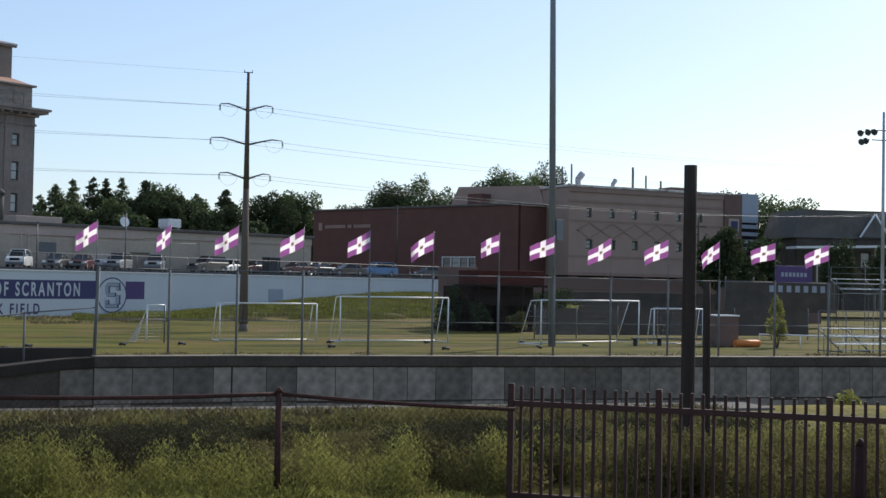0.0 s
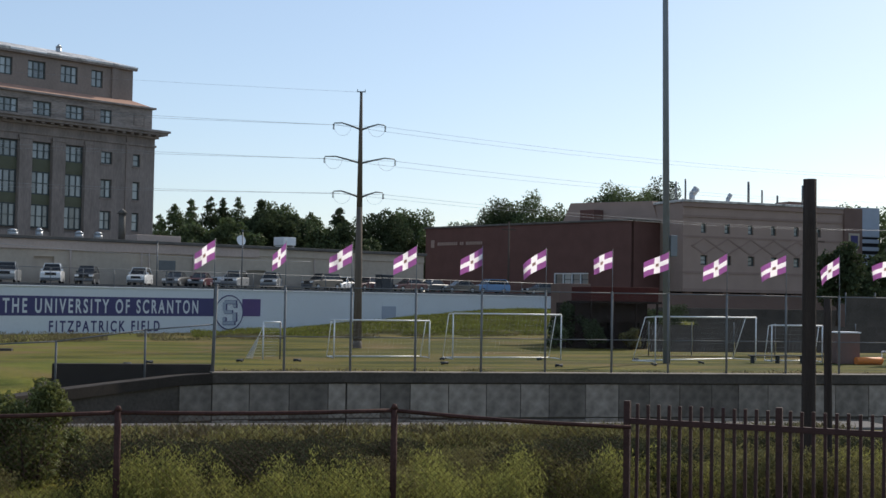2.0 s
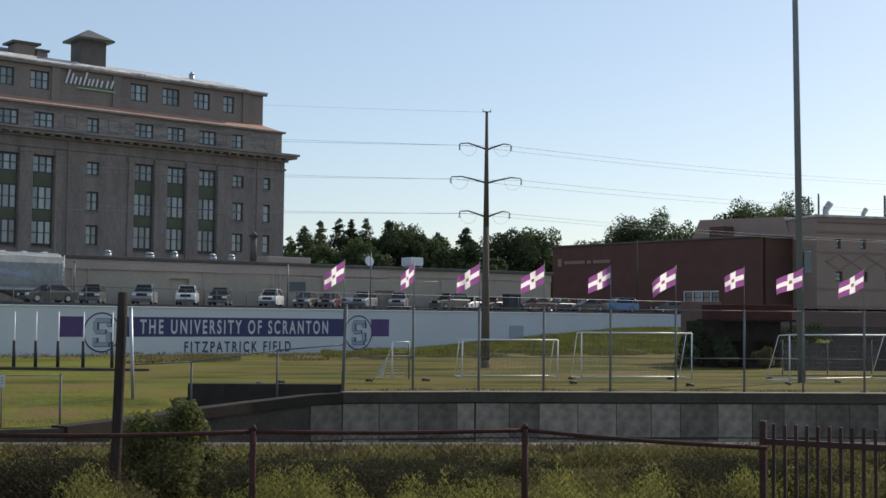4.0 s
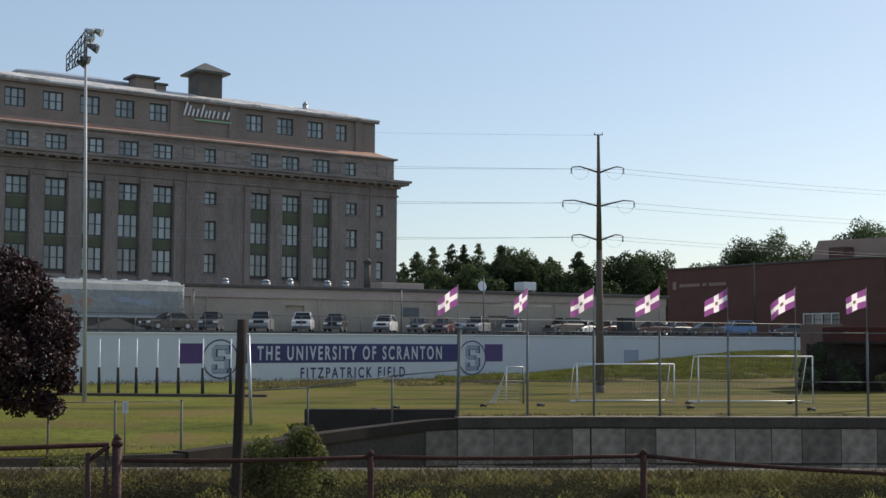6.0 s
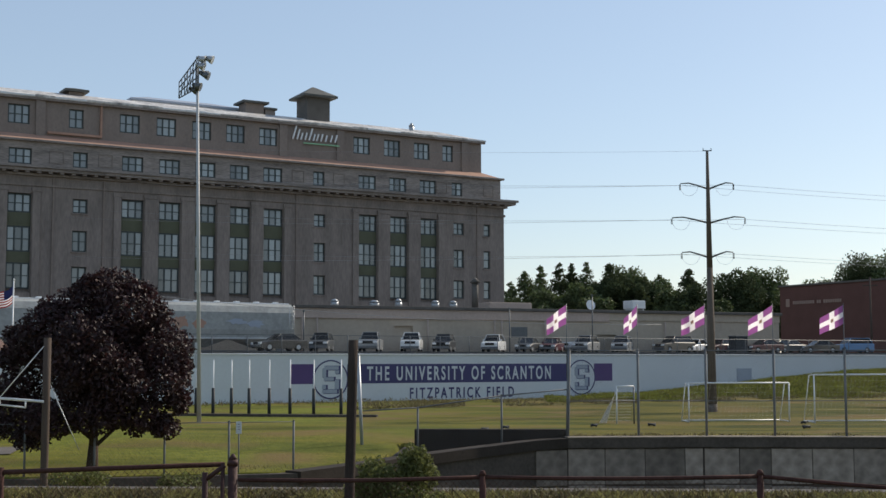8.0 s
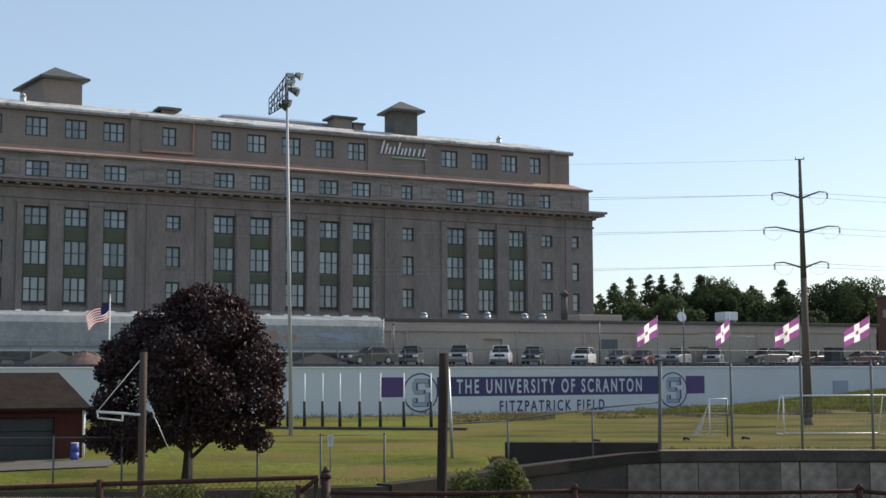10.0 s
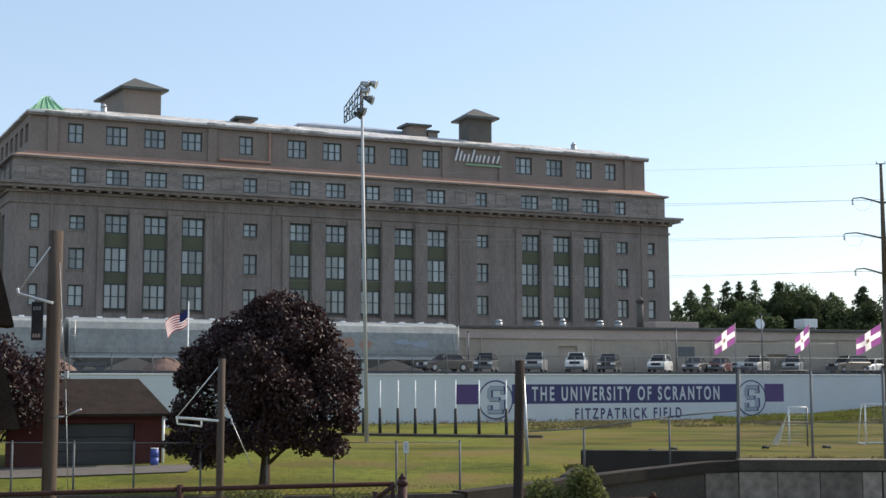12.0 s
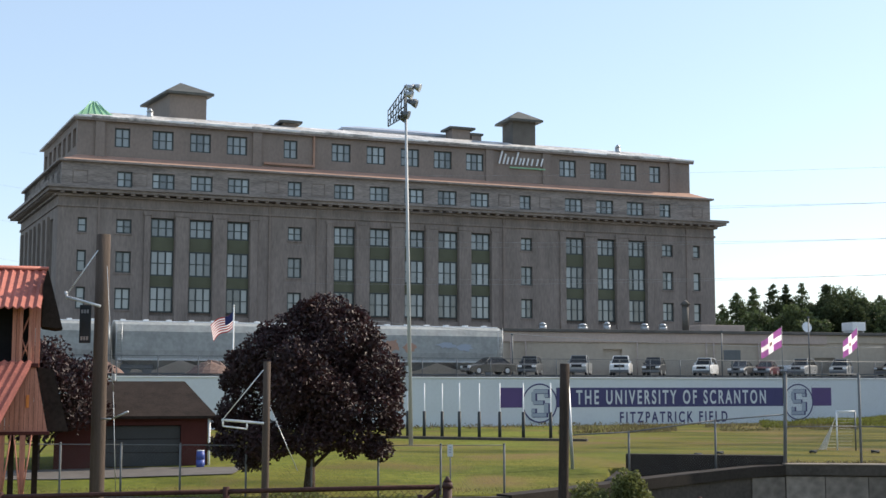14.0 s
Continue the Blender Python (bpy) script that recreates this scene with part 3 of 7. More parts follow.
        b_ = [rf.verts.new(c) for c in ((u - over, y - over, z1 + 0.25 - Z), (u + w + over, y - over, z1 + 0.25 - Z), (u + w + over, y + d + over, z1 + 0.25 - Z), (u - over, y + d + over, z1 + 0.25 - Z))]
        m0 = min(w, d) / 2
        t_ = [rf.verts.new(c) for c in ((u + m0 * 0.9, y + m0, z1 + 0.25 + rise - Z), (u + w - m0 * 0.9, y + d - m0, z1 + 0.25 + rise - Z))]
        rf.faces.new((b_[0], b_[1], t_[1], t_[0]))
        rf.faces.new((b_[1], b_[2], t_[1]))
        rf.faces.new((b_[2], b_[3], t_[0], t_[1]))
        rf.faces.new((b_[3], b_[0], t_[0]))
        p_ = part("penthouse_roof", rf, roof, o_)
        for o in (o_, p_):
            for v in o.data.vertices:
                v.co.x -= skew * (v.co.y - y)
    penthouse(12.5, 7, 4.2, 8.0, 36.3, 0.65, "roof_dark", "tan_stucco", 1.6, 0.16)
    penthouse(54.5, 5.0, 3.1, 3.1, 35.95, 0.75, "roof_dark", "roof_edge", 1.35)
    penthouse(25.4, 5.5, 1.6, 1.6, 33.6, 0.55, "roof_dark", "tan_stucco", 0.35)
    penthouse(47.0, 6.5, 2.4, 2.2, 34.7, 0.5, "roof_dark", "tan_stucco", 0.35)
    penthouse(49.6, 6.5, 1.3, 2.0, 34.1, 0.2, "roof_dark", "tan_stucco", 0.2)
    penthouse(33.8, 9, 13.6, 6, 34.1, 0.3, "grey_blue", "white_metal", 0.9)
    bm = bmesh.new()
    q = [bm.verts.new(c) for c in ((1.6, 3.0, 32.05 - Z), (6.4, 3.0, 32.05 - Z), (6.4, 8.0, 32.05 - Z), (1.6, 8.0, 32.05 - Z), (3.9, 5.4, 34.4 - Z))]
    for k in range(4):
        bm.faces.new((q[k], q[(k + 1) % 4], q[4]))
    for k in range(5):
        rod(bm, (2.2 + k * 0.9, 3.02, 32.1 - Z), (3.9 + (k - 2) * 0.15, 5.3, 34.4 - Z), 0.05, seg=5)
    part("corner_cap", bm, "copper_green", h, "bright green standing-seam metal cap")
    for u in (10.0, 69.3):
        bm = bmesh.new()
        rod(bm, (u, 5, 32.5 - Z), (u, 5, 33.6 - Z), 0.35, 0.35)
        rod(bm, (u, 5, 33.6 - Z), (u, 5, 34.0 - Z), 0.4, 0.1)
        part("roof_vent", bm, "steel", h)
    # rooftop lettering drawn as plain slanted strokes, with a green underline
    for k, (x, hgt) in enumerate(((0.2, 1.9), (0.75, 1.3), (1.25, 0.9), (1.8, 0.95), (2.35, 1.6), (2.9, 0.85), (3.35, 0.9), (3.9, 0.95), (4.5, 0.85), (5.2, 0.9), (5.8, 1.0))):
        bm = bmesh.new()
        box(bm, -0.1, 0.1, -0.1, 0.02, 0, hgt, 0.02, Matrix.Translation((51.0 + x, i_ - 0.2, 29.9 - Z)) @ Matrix.Rotation(radians(16), 4, "Y"))
        part("sign_stroke", bm, "white_metal", h, "white slanted sign stroke")
    bm = bmesh.new()
    box(bm, 52.6, 57.4, i_ - 0.3, i_ - 0.18, 29.45 - Z, 29.62 - Z, 0.03)
    part("sign_underline", bm, "copper_green", h, "green underline stroke")
    # the street side runs back four degrees off square
    for o in h.children:
        if o.name.split(".")[0] in ("side_wall", "inner_wall", "rear_wall", "cornice", "attic_wall", "attic_side", "attic_cap", "skirt_roof", "top_side", "top_wall", "roof", "frieze_band", "side_spandrel", "side_pilaster"):
            for v in o.data.vertices:
                v.co.x -= 0.07 * v.co.y * min(1.0, max(0.0, (7.0 - v.co.x) / 5.0))
    return h


hotel()


# ---------------------------------------------------------------- low warehouse behind the car park
def warehouse():
    w = thing("warehouse", pose(-75, 93.4, 4.2, 0, 0, 28), "long low cream warehouse with a dark roof edge", "building")
    L = 118.5
    bm = bmesh.new()
    pierced(bm, 0, L, -0.5, 4.2, [(94.6, 97.0, -0.5, 1.9), (71.5, 73.5, 1.4, 2.6)], 0.3)
    box(bm, 0, L, 0.35, 20, -0.5, 4.2)
    part("front_wall", bm, "cream", w)
    bm = bmesh.new()
    box(bm, 0, 96, -0.18, 0.0, 3.25, 4.2, 0.03)
    part("upper_band", bm, "cream_band", w, "dull pink upper band")
    bm = bmesh.new()
    box(bm, -0.3, L + 0.2, -0.4, 20, 4.2, 4.5, 0.04)
    part("roof", bm, "roof_edge", w)
    bm = bmesh.new()
    box(bm, 96, L, -0.12, 0.0, 3.4, 4.19, 0.02)
    part("end_band", bm, "cream", w)
    for u in (62, 63.5, 75, 82.4, 83.2, 88.2, 103):
        bm = bmesh.new()
        rod(bm, (u, -0.22, 0), (u, -0.22, 3.3), 0.07, seg=6)
        part("downpipe", bm, "cream_band", w)
    # rooftop vents, dishes and boxes
    for u, y, r, hh in ((66.4, 3, 0.55, 1.0), (70.4, 2.5, 0.7, 0.9), (73.2, 3, 0.5, 1.2), (76.8, 2, 0.6, 1.0), (78.8, 2, 0.6, 1.0), (45, 4, 0.5, 0.9)):
        bm = bmesh.new()
        r, hh = r * 0.72, hh * 0.75
        rod(bm, (u, y, 4.5), (u, y, 4.5 + hh * 0.7), r, r * 0.95, 12)
        rod(bm, (u, y, 4.5 + hh * 0.7), (u, y, 4.5 + hh), r * 1.15, r * 0.4, 12)
        part("roof_vent", bm, "steel", w)
    for u, y in ((44.0, 2.0), (95.0, 2.0)):
        bm = bmesh.new()
        rod(bm, (u, y, 4.4), (u, y, 5.0), 0.06, seg=6)
        rod(bm, (u, y - 0.1, 5.1), (u, y + 0.15, 5.05), 0.55, 0.25, 16)
        part("dish", bm, "white_metal", w, "pale satellite dish")
    bm = bmesh.new()
    box(bm, 100.4, 102.0, 2, 4, 4.8, 5.7, 0.05)
    for sx in (100.6, 101.8):
        box(bm, sx - 0.05, sx + 0.05, 2.1, 3.9, 4.5, 4.8)
    part("air_unit", bm, "white_metal", w)
    bm = bmesh.new()
    box(bm, 84, 89, 4, 8, 4.5, 5.3, 0.05)
    part("roof_box", bm, "cream_band", w)
    bm = bmesh.new()
    rod(bm, (80.8, 1.0, 4.5), (80.8, 1.0, 7.1), 0.35, seg=8)
    rod(bm, (80.8, 1.0, 7.1), (80.8, 1.0, 7.6), 0.6, 0.1, 8)
    part("chimney", bm, "roof_edge", w)


warehouse()


# ---------------------------------------------------------------- brick hall and tan hall
def at_corner(x0, y0, x1, y1, z):
    return pose(x0, y0, z, 0, 0, math.degrees(math.atan2(y1 - y0, x1 - x0))), math.hypot(x1 - x0, y1 - y0)


def brick_hall():
    m, L = at_corner(37.5, 187.3, 57.3, 154.7, 2.5)
    b = thing("brick_building", m, "dark red brick hall with a plain windowless front", "building")
    top = 11.2
    bm = bmesh.new()
    pierced(bm, 0, L, -1.5, top, [(L - 13.0, L - 7.0, 2.9, 4.7)], 0.4)
    box(bm, 0, L, 0.45, 25, -1.5, top)
    part("front_wall", bm, "brick", b)
    bm = bmesh.new()
    box(bm, -0.2, L + 0.2, -0.2, 25, top, top + 0.25, 0.04)
    part("roof_cap", bm, "roof_edge", b)
    for i in range(4):
        window(b, L - 12.2 + i * 1.5, 2.95, 1.4, 1.7, 1, 0.2)
        bm = bmesh.new()
        box(bm, L - 12.95 + i * 1.5, L - 12.83 + i * 1.5, 0.05, 0.2, 2.95, 4.65, 0.01)
        box(bm, L - 12.83 + i * 1.5, L - 11.57 + i * 1.5, 0.06, 0.2, 4.5, 4.65, 0.01)
        part("window_surround", bm, "white_metal", b)
    bm = bmesh.new()
    box(bm, 0.05, L - 0.05, -0.12, 0, 1.2, 1.5)
    part("string_course", bm, "tan_dark", b)
    for i in range(22):
        if i not in (10, 13):
            bm = bmesh.new()
            box(bm, 2.6 + i * 0.42, 2.9 + i * 0.42, -0.06, 0, 8.7, 9.15)
            part("sign_bar", bm, "tan_brick", b, "pale illegible sign bar")
    bm = bmesh.new()
    box(bm, 1.2, 1.9, -0.06, 0, 8.4, 9.5)
    part("sign_badge", bm, "tan_brick", b, "pale badge beside the sign")
    bm = bmesh.new()
    prism(bm, [(L - 17, top + 0.25), (L - 15.4, top + 3.2), (L - 1.5, top + 2.9), (L - 0.5, top + 0.25)], 6, 14)
    part("roof_house", bm, "tan_brick", b, "grey sloped plant room")
    bm = bmesh.new()
    box(bm, L - 12, L - 9.6, 4, 7, top + 0.25, top + 2.0, 0.03)
    part("roof_block", bm, "brick", b)


def tan_hall():
    m, L = at_corner(63.35, 152.35, 92.6, 157.2, 2.0)
    b = thing("tan_building", m, "tan brick hall with diamond patterns and small square windows", "building")
    top = 14.1
    bm = bmesh.new()
    small = [(2.4 + i * 3.5, 10.3, 0.8, 1.2) for i in range(6)] + [(2.4 + i * 3.5, 6.3, 1.0, 1.2) for i in range(6)]
    pierced(bm, 0, L - 5.5, 2.9, top, [(x, x + w, z, z + hh) for x, z, w, hh in small], 0.5)
    box(bm, 0.02, L, 0.55, 25, 2.9, top)
    part("front_wall", bm, "tan_brick", b)
    for x, z, w, hh in small:
        window(b, x + w / 2, z, w, hh, 1, 0.3)
    ln = bmesh.new()
    box(ln, -0.2, 0, -0.05, 8.9, 2.9, top)
    part("return_wall", ln, "tan_brick", b)
    for z0, z1, o in ((9.7, 9.95, 0.06), (12.2, 12.5, 0.1), (13.5, 14.1, 0.18), (5.2, 5.5, 0.06), (2.9, 3.3, 0.1)):
        bm = bmesh.new()
        box(bm, -0.2 - o, L - 5.5, -o, 0, z0, z1)
        part("string_course", bm, "tan_mid", b)
    bm = bmesh.new()
    for i in range(5):
        cx = 2.9 + i * 3.5
        for sx in (-1, 1):
            for sz in (-1, 1):
                box(bm, -1.15, 1.15, -0.05, 0.0, -0.1, 0.1, 0, Matrix.Translation((cx + 0.86 * sx, -0.002 * (sx + 2), 8.65 + 0.5 * sz)) @ Matrix.Rotation(radians(30 * sx * sz), 4, "Y"))
    part("diamond_pattern", bm, "tan_mid", b, "darker brick diamonds")
    bm = bmesh.new()
    box(bm, -0.4, L - 5, -0.3, 9, top, top + 0.3, 0.05)
    part("roof_cap", bm, "roof_pale", b)
    for x in (1.0, 6.5, 12, 17.5, 23):
        bm = bmesh.new()
        box(bm, x - 0.5, x + 0.5, 0.4, 1.2, -2.5, 2.9)
        part("column", bm, "tan_dark", b)
    bm = bmesh.new()
    box(bm, 0, L, 4.5, 5, -2.5, 2.9)
    part("undercroft_wall", bm, "dark_inside", b)
    # brick corner with a shield, and a glazed stair tower
    bm = bmesh.new()
    box(bm, L - 5.5, L - 2.6, -0.35, 6, -1, top + 0.2, 0.04)
    part("corner_pier", bm, "tan_dark", b)
    bm = bmesh.new()
    prism(bm, [(L - 4.9, 11.0), (L - 3.2, 11.0), (L - 3.2, 9.3), (L - 4.05, 8.0), (L - 4.9, 9.3)], -0.5, -0.36)
    part("shield", bm, "cream", b, "pale shield outline")
    bm = bmesh.new()
    prism(bm, [(L - 4.6, 10.7), (L - 3.5, 10.7), (L - 3.5, 9.4), (L - 4.05, 8.6), (L - 4.6, 9.4)], -0.56, -0.5)
    part("shield_field", bm, "navy", b)
    bm = bmesh.new()
    box(bm, L - 2.6, L + 0.3, -0.2, 5, 10.6, top + 0.4, 0.03)
    part("tower_head", bm, "grey_blue", b, "blue-grey metal tower head")
    bm = bmesh.new()
    box(bm, L - 2.6, L + 0.3, 0.1, 5, -1, 10.6)
    part("tower_body", bm, "dark_inside", b)
    for i in range(9):
        bm = bmesh.new()
        box(bm, L - 2.6, L + 0.3, -0.1, 0.1, 1.8 + i, 2.3 + i)
        part("tower_rail", bm, "grey_blue", b)
    # stacks and cowls on the roof
    for x, y, r, hh in ((1.2, 4, 0.12, 2.6), (2.6, 4, 0.12, 3.0), (11.5, 3, 0.16, 3.0), (13.6, 3, 0.12, 2.0), (16.0, 3, 0.14, 1.4), (20.0, 3, 0.14, 2.9)):
        bm = bmesh.new()
        rod(bm, (x, y, top + 0.3), (x, y, top + 0.3 + hh), r, seg=8)
        part("stack", bm, "steel_dark", b)
    for x, k in ((3.6, 0.75), (9.0, 0.5)):
        bm = bmesh.new()
        rod(bm, (x, 4, top + 0.3), (x, 4, top + 0.3 + 1.6 * k), 0.5 * k, seg=10)
        rod(bm, (x, 4, top + 0.1 + 1.6 * k), (x + 0.9 * k, 4, top + 0.5 + 2.2 * k), 0.55 * k, 0.6 * k, 10)
        part("cowl", bm, "steel", b)
    bm = bmesh.new()
    box(bm, 18.5, 22.5, 4, 7, top + 0.3, top + 1.1, 0.05)
    part("air_unit", bm, "tan_dark", b)


brick_hall()
tan_hall()

# ---------------------------------------------------------------- lettering on the white wall
def lettering(text, parent, x0, x1, z0, z1, y, material, name):
    """Raised letters fitted into a box of the wall's face."""
    cu = bpy.data.curves.new(name, "FONT")
    cu.body, cu.extrude, cu.size = text, 0.012, 1.0
    cu.space_character = 1.42
    cu.offset = 0.02
    tmp = new("tmp_text", cu)
    bpy.context.view_layer.update()
    me_ = bpy.data.meshes.new_from_object(tmp.evaluated_get(bpy.context.evaluated_depsgraph_get()))
    bpy.data.objects.remove(tmp)
    co = np.array([v.co[:] for v in me_.vertices])
    lo, hi = co.min(0), co.max(0)
    for v in me_.vertices:
        v.co = Vector((x0 + (v.co.x - lo[0]) / (hi[0] - lo[0]) * (x1 - x0), y - v.co.z, z0 + (v.co.y - lo[1]) / (hi[1] - lo[1]) * (z1 - z0)))
    me_.materials.clear()
    me_.materials.append(M[material])
    ob = new(name, me_)
    ob.parent = parent
    return ob


bm = bmesh.new()
box(bm, -22.05, -20.02, -0.012, 0.002, 1.5, 3.12)
part("band_end", bm, "purple", white, "dull purple band")
bm = bmesh.new()
box(bm, -16.95, 5.75, -0.012, 0.002, 1.5, 3.12)
part("band", bm, "navy", white, "dark navy band")
bm = bmesh.new()
box(bm, 8.72, 10.87, -0.012, 0.002, 1.5, 3.12)
part("band_end", bm, "purple", white, "dull purple band")
lettering("THE UNIVERSITY OF SCRANTON", white, -15.1, 3.77, 1.72, 2.93, -0.02, "white_paint", "letters")
lettering("FITZPATRICK FIELD", white, -10.97, -0.28, 0.16, 1.1, -0.012, "navy", "letters")
for cu_ in (-18.48, 7.23):
    bm = bmesh.new()
    rod(bm, (cu_, -0.03, 1.85), (cu_, 0.0, 1.85), 1.62, seg=40)
    disc = part("roundel", bm, "white_paint", white, "white roundel with a dark ring")
    bm = bmesh.new()
    for i in range(40):
        a0, a1 = 2 * math.pi * i / 40, 2 * math.pi * (i + 1) / 40
        q = [bm.verts.new((cu_ + r_ * math.cos(t_), -0.045, 1.85 + r_ * math.sin(t_))) for r_, t_ in ((1.62, a0), (1.62, a1), (1.5, a1), (1.5, a0))]
        bm.faces.new(q)
    part("ring", bm, "navy", disc)
    # a plain angular block shape: grey over a dark offset copy
    block = ((-0.62, 0.74, 2.62, 2.98), (-0.80, -0.40, 1.98, 2.76), (-0.66, 0.30, 1.72, 2.06), (0.36, 0.78, 2.30, 2.62), (0.34, 0.78, 1.02, 1.84), (-0.80, 0.60, 0.70, 1.04), (-0.82, -0.42, 1.04, 1.40))
    for dx, y_, material, name in ((0.14, -0.05, "navy", "emblem_block"), (0.0, -0.056, "grey_blue", "emblem_outline")):
        bm = bmesh.new()
        for k, (x0, x1, z0, z1) in enumerate(block):
            grow = 0.02 if dx else -0.03
            box(bm, cu_ + x0 + dx - grow, cu_ + x1 + dx + grow * 0.6, y_ - 0.0004 * k, -0.03, z0 - grow, z1 + grow * 0.6)
        part(name, bm, material, disc)
bm = bmesh.new()
box(bm, 26.6, 28.6, -0.06, 0.01, 1.0, 2.6, 0.02)
part("patch", bm, "grey_blue", white, "grey painted-over patch")


# ---------------------------------------------------------------- fences
def lattice(bm, p, q, z0, z1, z2, z3, pitch, r):
    """Chain-link wires between p and q; the fabric runs from z0 to z1 at p and from z2 to z3 at q."""
    p, q = Vector((p[0], p[1], 0)), Vector((q[0], q[1], 0))
    L = (q - p).length
    d = (q - p) / L
    h = (z1 - z0 + z3 - z2) / 2
    k = int((L + h) / pitch)
    for sgn in (1, -1):
        for i in range(k):
            s0 = -h + i * pitch
            a_, b_ = max(0, s0), min(L, s0 + h)
            if b_ - a_ < 0.03:
                continue
            pts = []
            for s_ in (a_, b_):
                f = (s_ - s0) / h
                f = f if sgn > 0 else 1 - f
                t_ = s_ / L
                lo, hi = z0 + (z2 - z0) * t_, z1 + (z3 - z1) * t_
                c = p + d * s_
                pts.append((c.x, c.y, lo + f * (hi - lo)))
            rod(bm, pts[0], pts[1], r, seg=3, cap=False)
    return bm


def steel_post(bm, x, y, z0, z1, r=0.045, lean=0.0):
    rod(bm, (x, y, z0), (x + lean, y, z1), r, seg=8)
    rod(bm, (x + lean, y, z1), (x + lean, y, z1 + 0.06), r * 1.2, r * 0.3, 8)
    return bm


FP = [(2.14, 56.95), (5.27, 57.75), (8.22, 57.8), (11.16, 57.8), (14.22, 57.8), (17.25, 57.8), (20.47, 57.8), (23.26, 57.8), (26.21, 57.8), (29.26, 57.8), (32.06, 57.8), (35.2, 57.8), (38.3, 57.8), (41.4, 57.8), (44.5, 57.8)]
fence = thing("field_fence", Matrix(), "tall grey chain-link fence round the playing field", "fence")
for i, (x, y) in enumerate(FP):
    bm = bmesh.new()
    steel_post(bm, x, y, -0.15, 3.82, 0.075 if i == 0 else 0.055, 0.1 if i == 0 else 0.0)
    part("post", bm, "galvanised", fence)
for (xa, ya), (xb, yb) in zip(FP, FP[1:]):
    for z in (3.8, 1.62):
        bm = bmesh.new()
        rod(bm, (xa, ya, z), (xb, yb, z), 0.025 if z > 2 else 0.02, seg=6)
        part("rail", bm, "galvanised", fence)
    bm = bmesh.new()
    lattice(bm, (xa, ya), (xb, yb), 0.05, 3.8, 0.05, 3.8, 0.17, 0.0015)
    part("chain_link", bm, "galvanised", fence)

slope_fence = thing("bank_fence", Matrix(), "lower chain-link fence stepping down the grass bank", "fence")
SP = [(2.12, 56.95, 0.0, 2.12), (-0.69, 56.4, -0.3, 1.87), (-4.26, 55.9, -0.55, 1.37), (-6.62, 56.0, -0.75, 1.23)]
for x, y, z0, z1 in SP[1:3]:
    bm = bmesh.new()
    steel_post(bm, x, y, z0 - 0.1, z1, 0.045)
    part("post", bm, "galvanised", slope_fence)
bm = bmesh.new()
steel_post(bm, -6.62, 56.0, -1.1, 3.6, 0.075, -0.22)
part("end_post", bm, "steel", slope_fence, "pale leaning end post")
for a_, b_ in zip(SP, SP[1:]):
    bm = bmesh.new()
    rod(bm, (a_[0], a_[1], a_[3]), (b_[0], b_[1], b_[3]), 0.03, seg=6)
    part("rail", bm, "galvanised", slope_fence)
    bm = bmesh.new()
    lattice(bm, a_, b_, a_[2], a_[3], b_[2], b_[3], 0.13, 0.0016)
    part("chain_link", bm, "galvanised", slope_fence)


def on_bank(ratio, back):
    """Where the line x = ratio * y meets the bank's edge, moved back from the water."""
    y = 44.0
    for _ in range(6):
        y = bank_edge(ratio * y)[0] + back
    return ratio * y, y


low_fence = thing("low_fence", Matrix(), "low grey chain-link fence along the grass", "fence")
LP = [on_bank(r_, 0.8) for r_ in (-0.66, -0.60, -0.545, -0.4905, -0.4385, -0.382, -0.327, -0.2722, -0.222, -0.172)]
for x, y in LP:
    bm = bmesh.new()
    steel_post(bm, x, y, -0.9, 1.22, 0.04)
    part("post", bm, "galvanised", low_fence)
for a_, b_ in zip(LP, LP[1:]):
    bm = bmesh.new()
    rod(bm, (*a_, 1.2), (*b_, 1.2), 0.014, seg=6)
    part("rail", bm, "galvanised", low_fence)
    bm = bmesh.new()
    lattice(bm, a_, b_, -0.7, 1.2, -0.7, 1.2, 0.14, 0.0016)
    part("chain_link", bm, "galvanised", low_fence)

# rusty pipe fence on the near bank, and its gate
near = thing("pipe_fence", Matrix(), "rusty pipe and chain-link fence on the near bank", "fence")
NP = [(-2.98, 13.6, 2.12), (-0.44, 13.8, 2.14), (2.45, 13.9, 2.15), (4.92, 13.3, 2.02)]
for x, y, z in NP[1:3]:
    bm = bmesh.new()
    rod(bm, (x, y, 0.8), (x, y, z + 0.02), 0.036, seg=12)
    rod(bm, (x, y, z + 0.02), (x, y, z + 0.07), 0.042, 0.02, 12)
    part("post", bm, "rust", near)
for a_, b_ in zip(NP, NP[1:]):
    bm = bmesh.new()
    mid = [Vector(a_).lerp(Vector(b_), k / 6) - Vector((0, 0, 0.02 * math.sin(math.pi * k / 6))) for k in range(7)]
    tube(bm, mid, 0.022)
    part("rail", bm, "rust", near)
    bm = bmesh.new()
    lattice(bm, a_, b_, 1.0, a_[2], 1.0, b_[2], 0.072, 0.0019)
    part("chain_link", bm, "rust", near)
left_fence = thing("pipe_fence", Matrix(), "rusty pipe fence beside the old gate post", "fence")
LF = [(-11.0, 13.6, 1.95), (-8.23, 13.6, 2.08), (-5.51, 13.6, 2.19), (-3.13, 13.6, 2.28)]
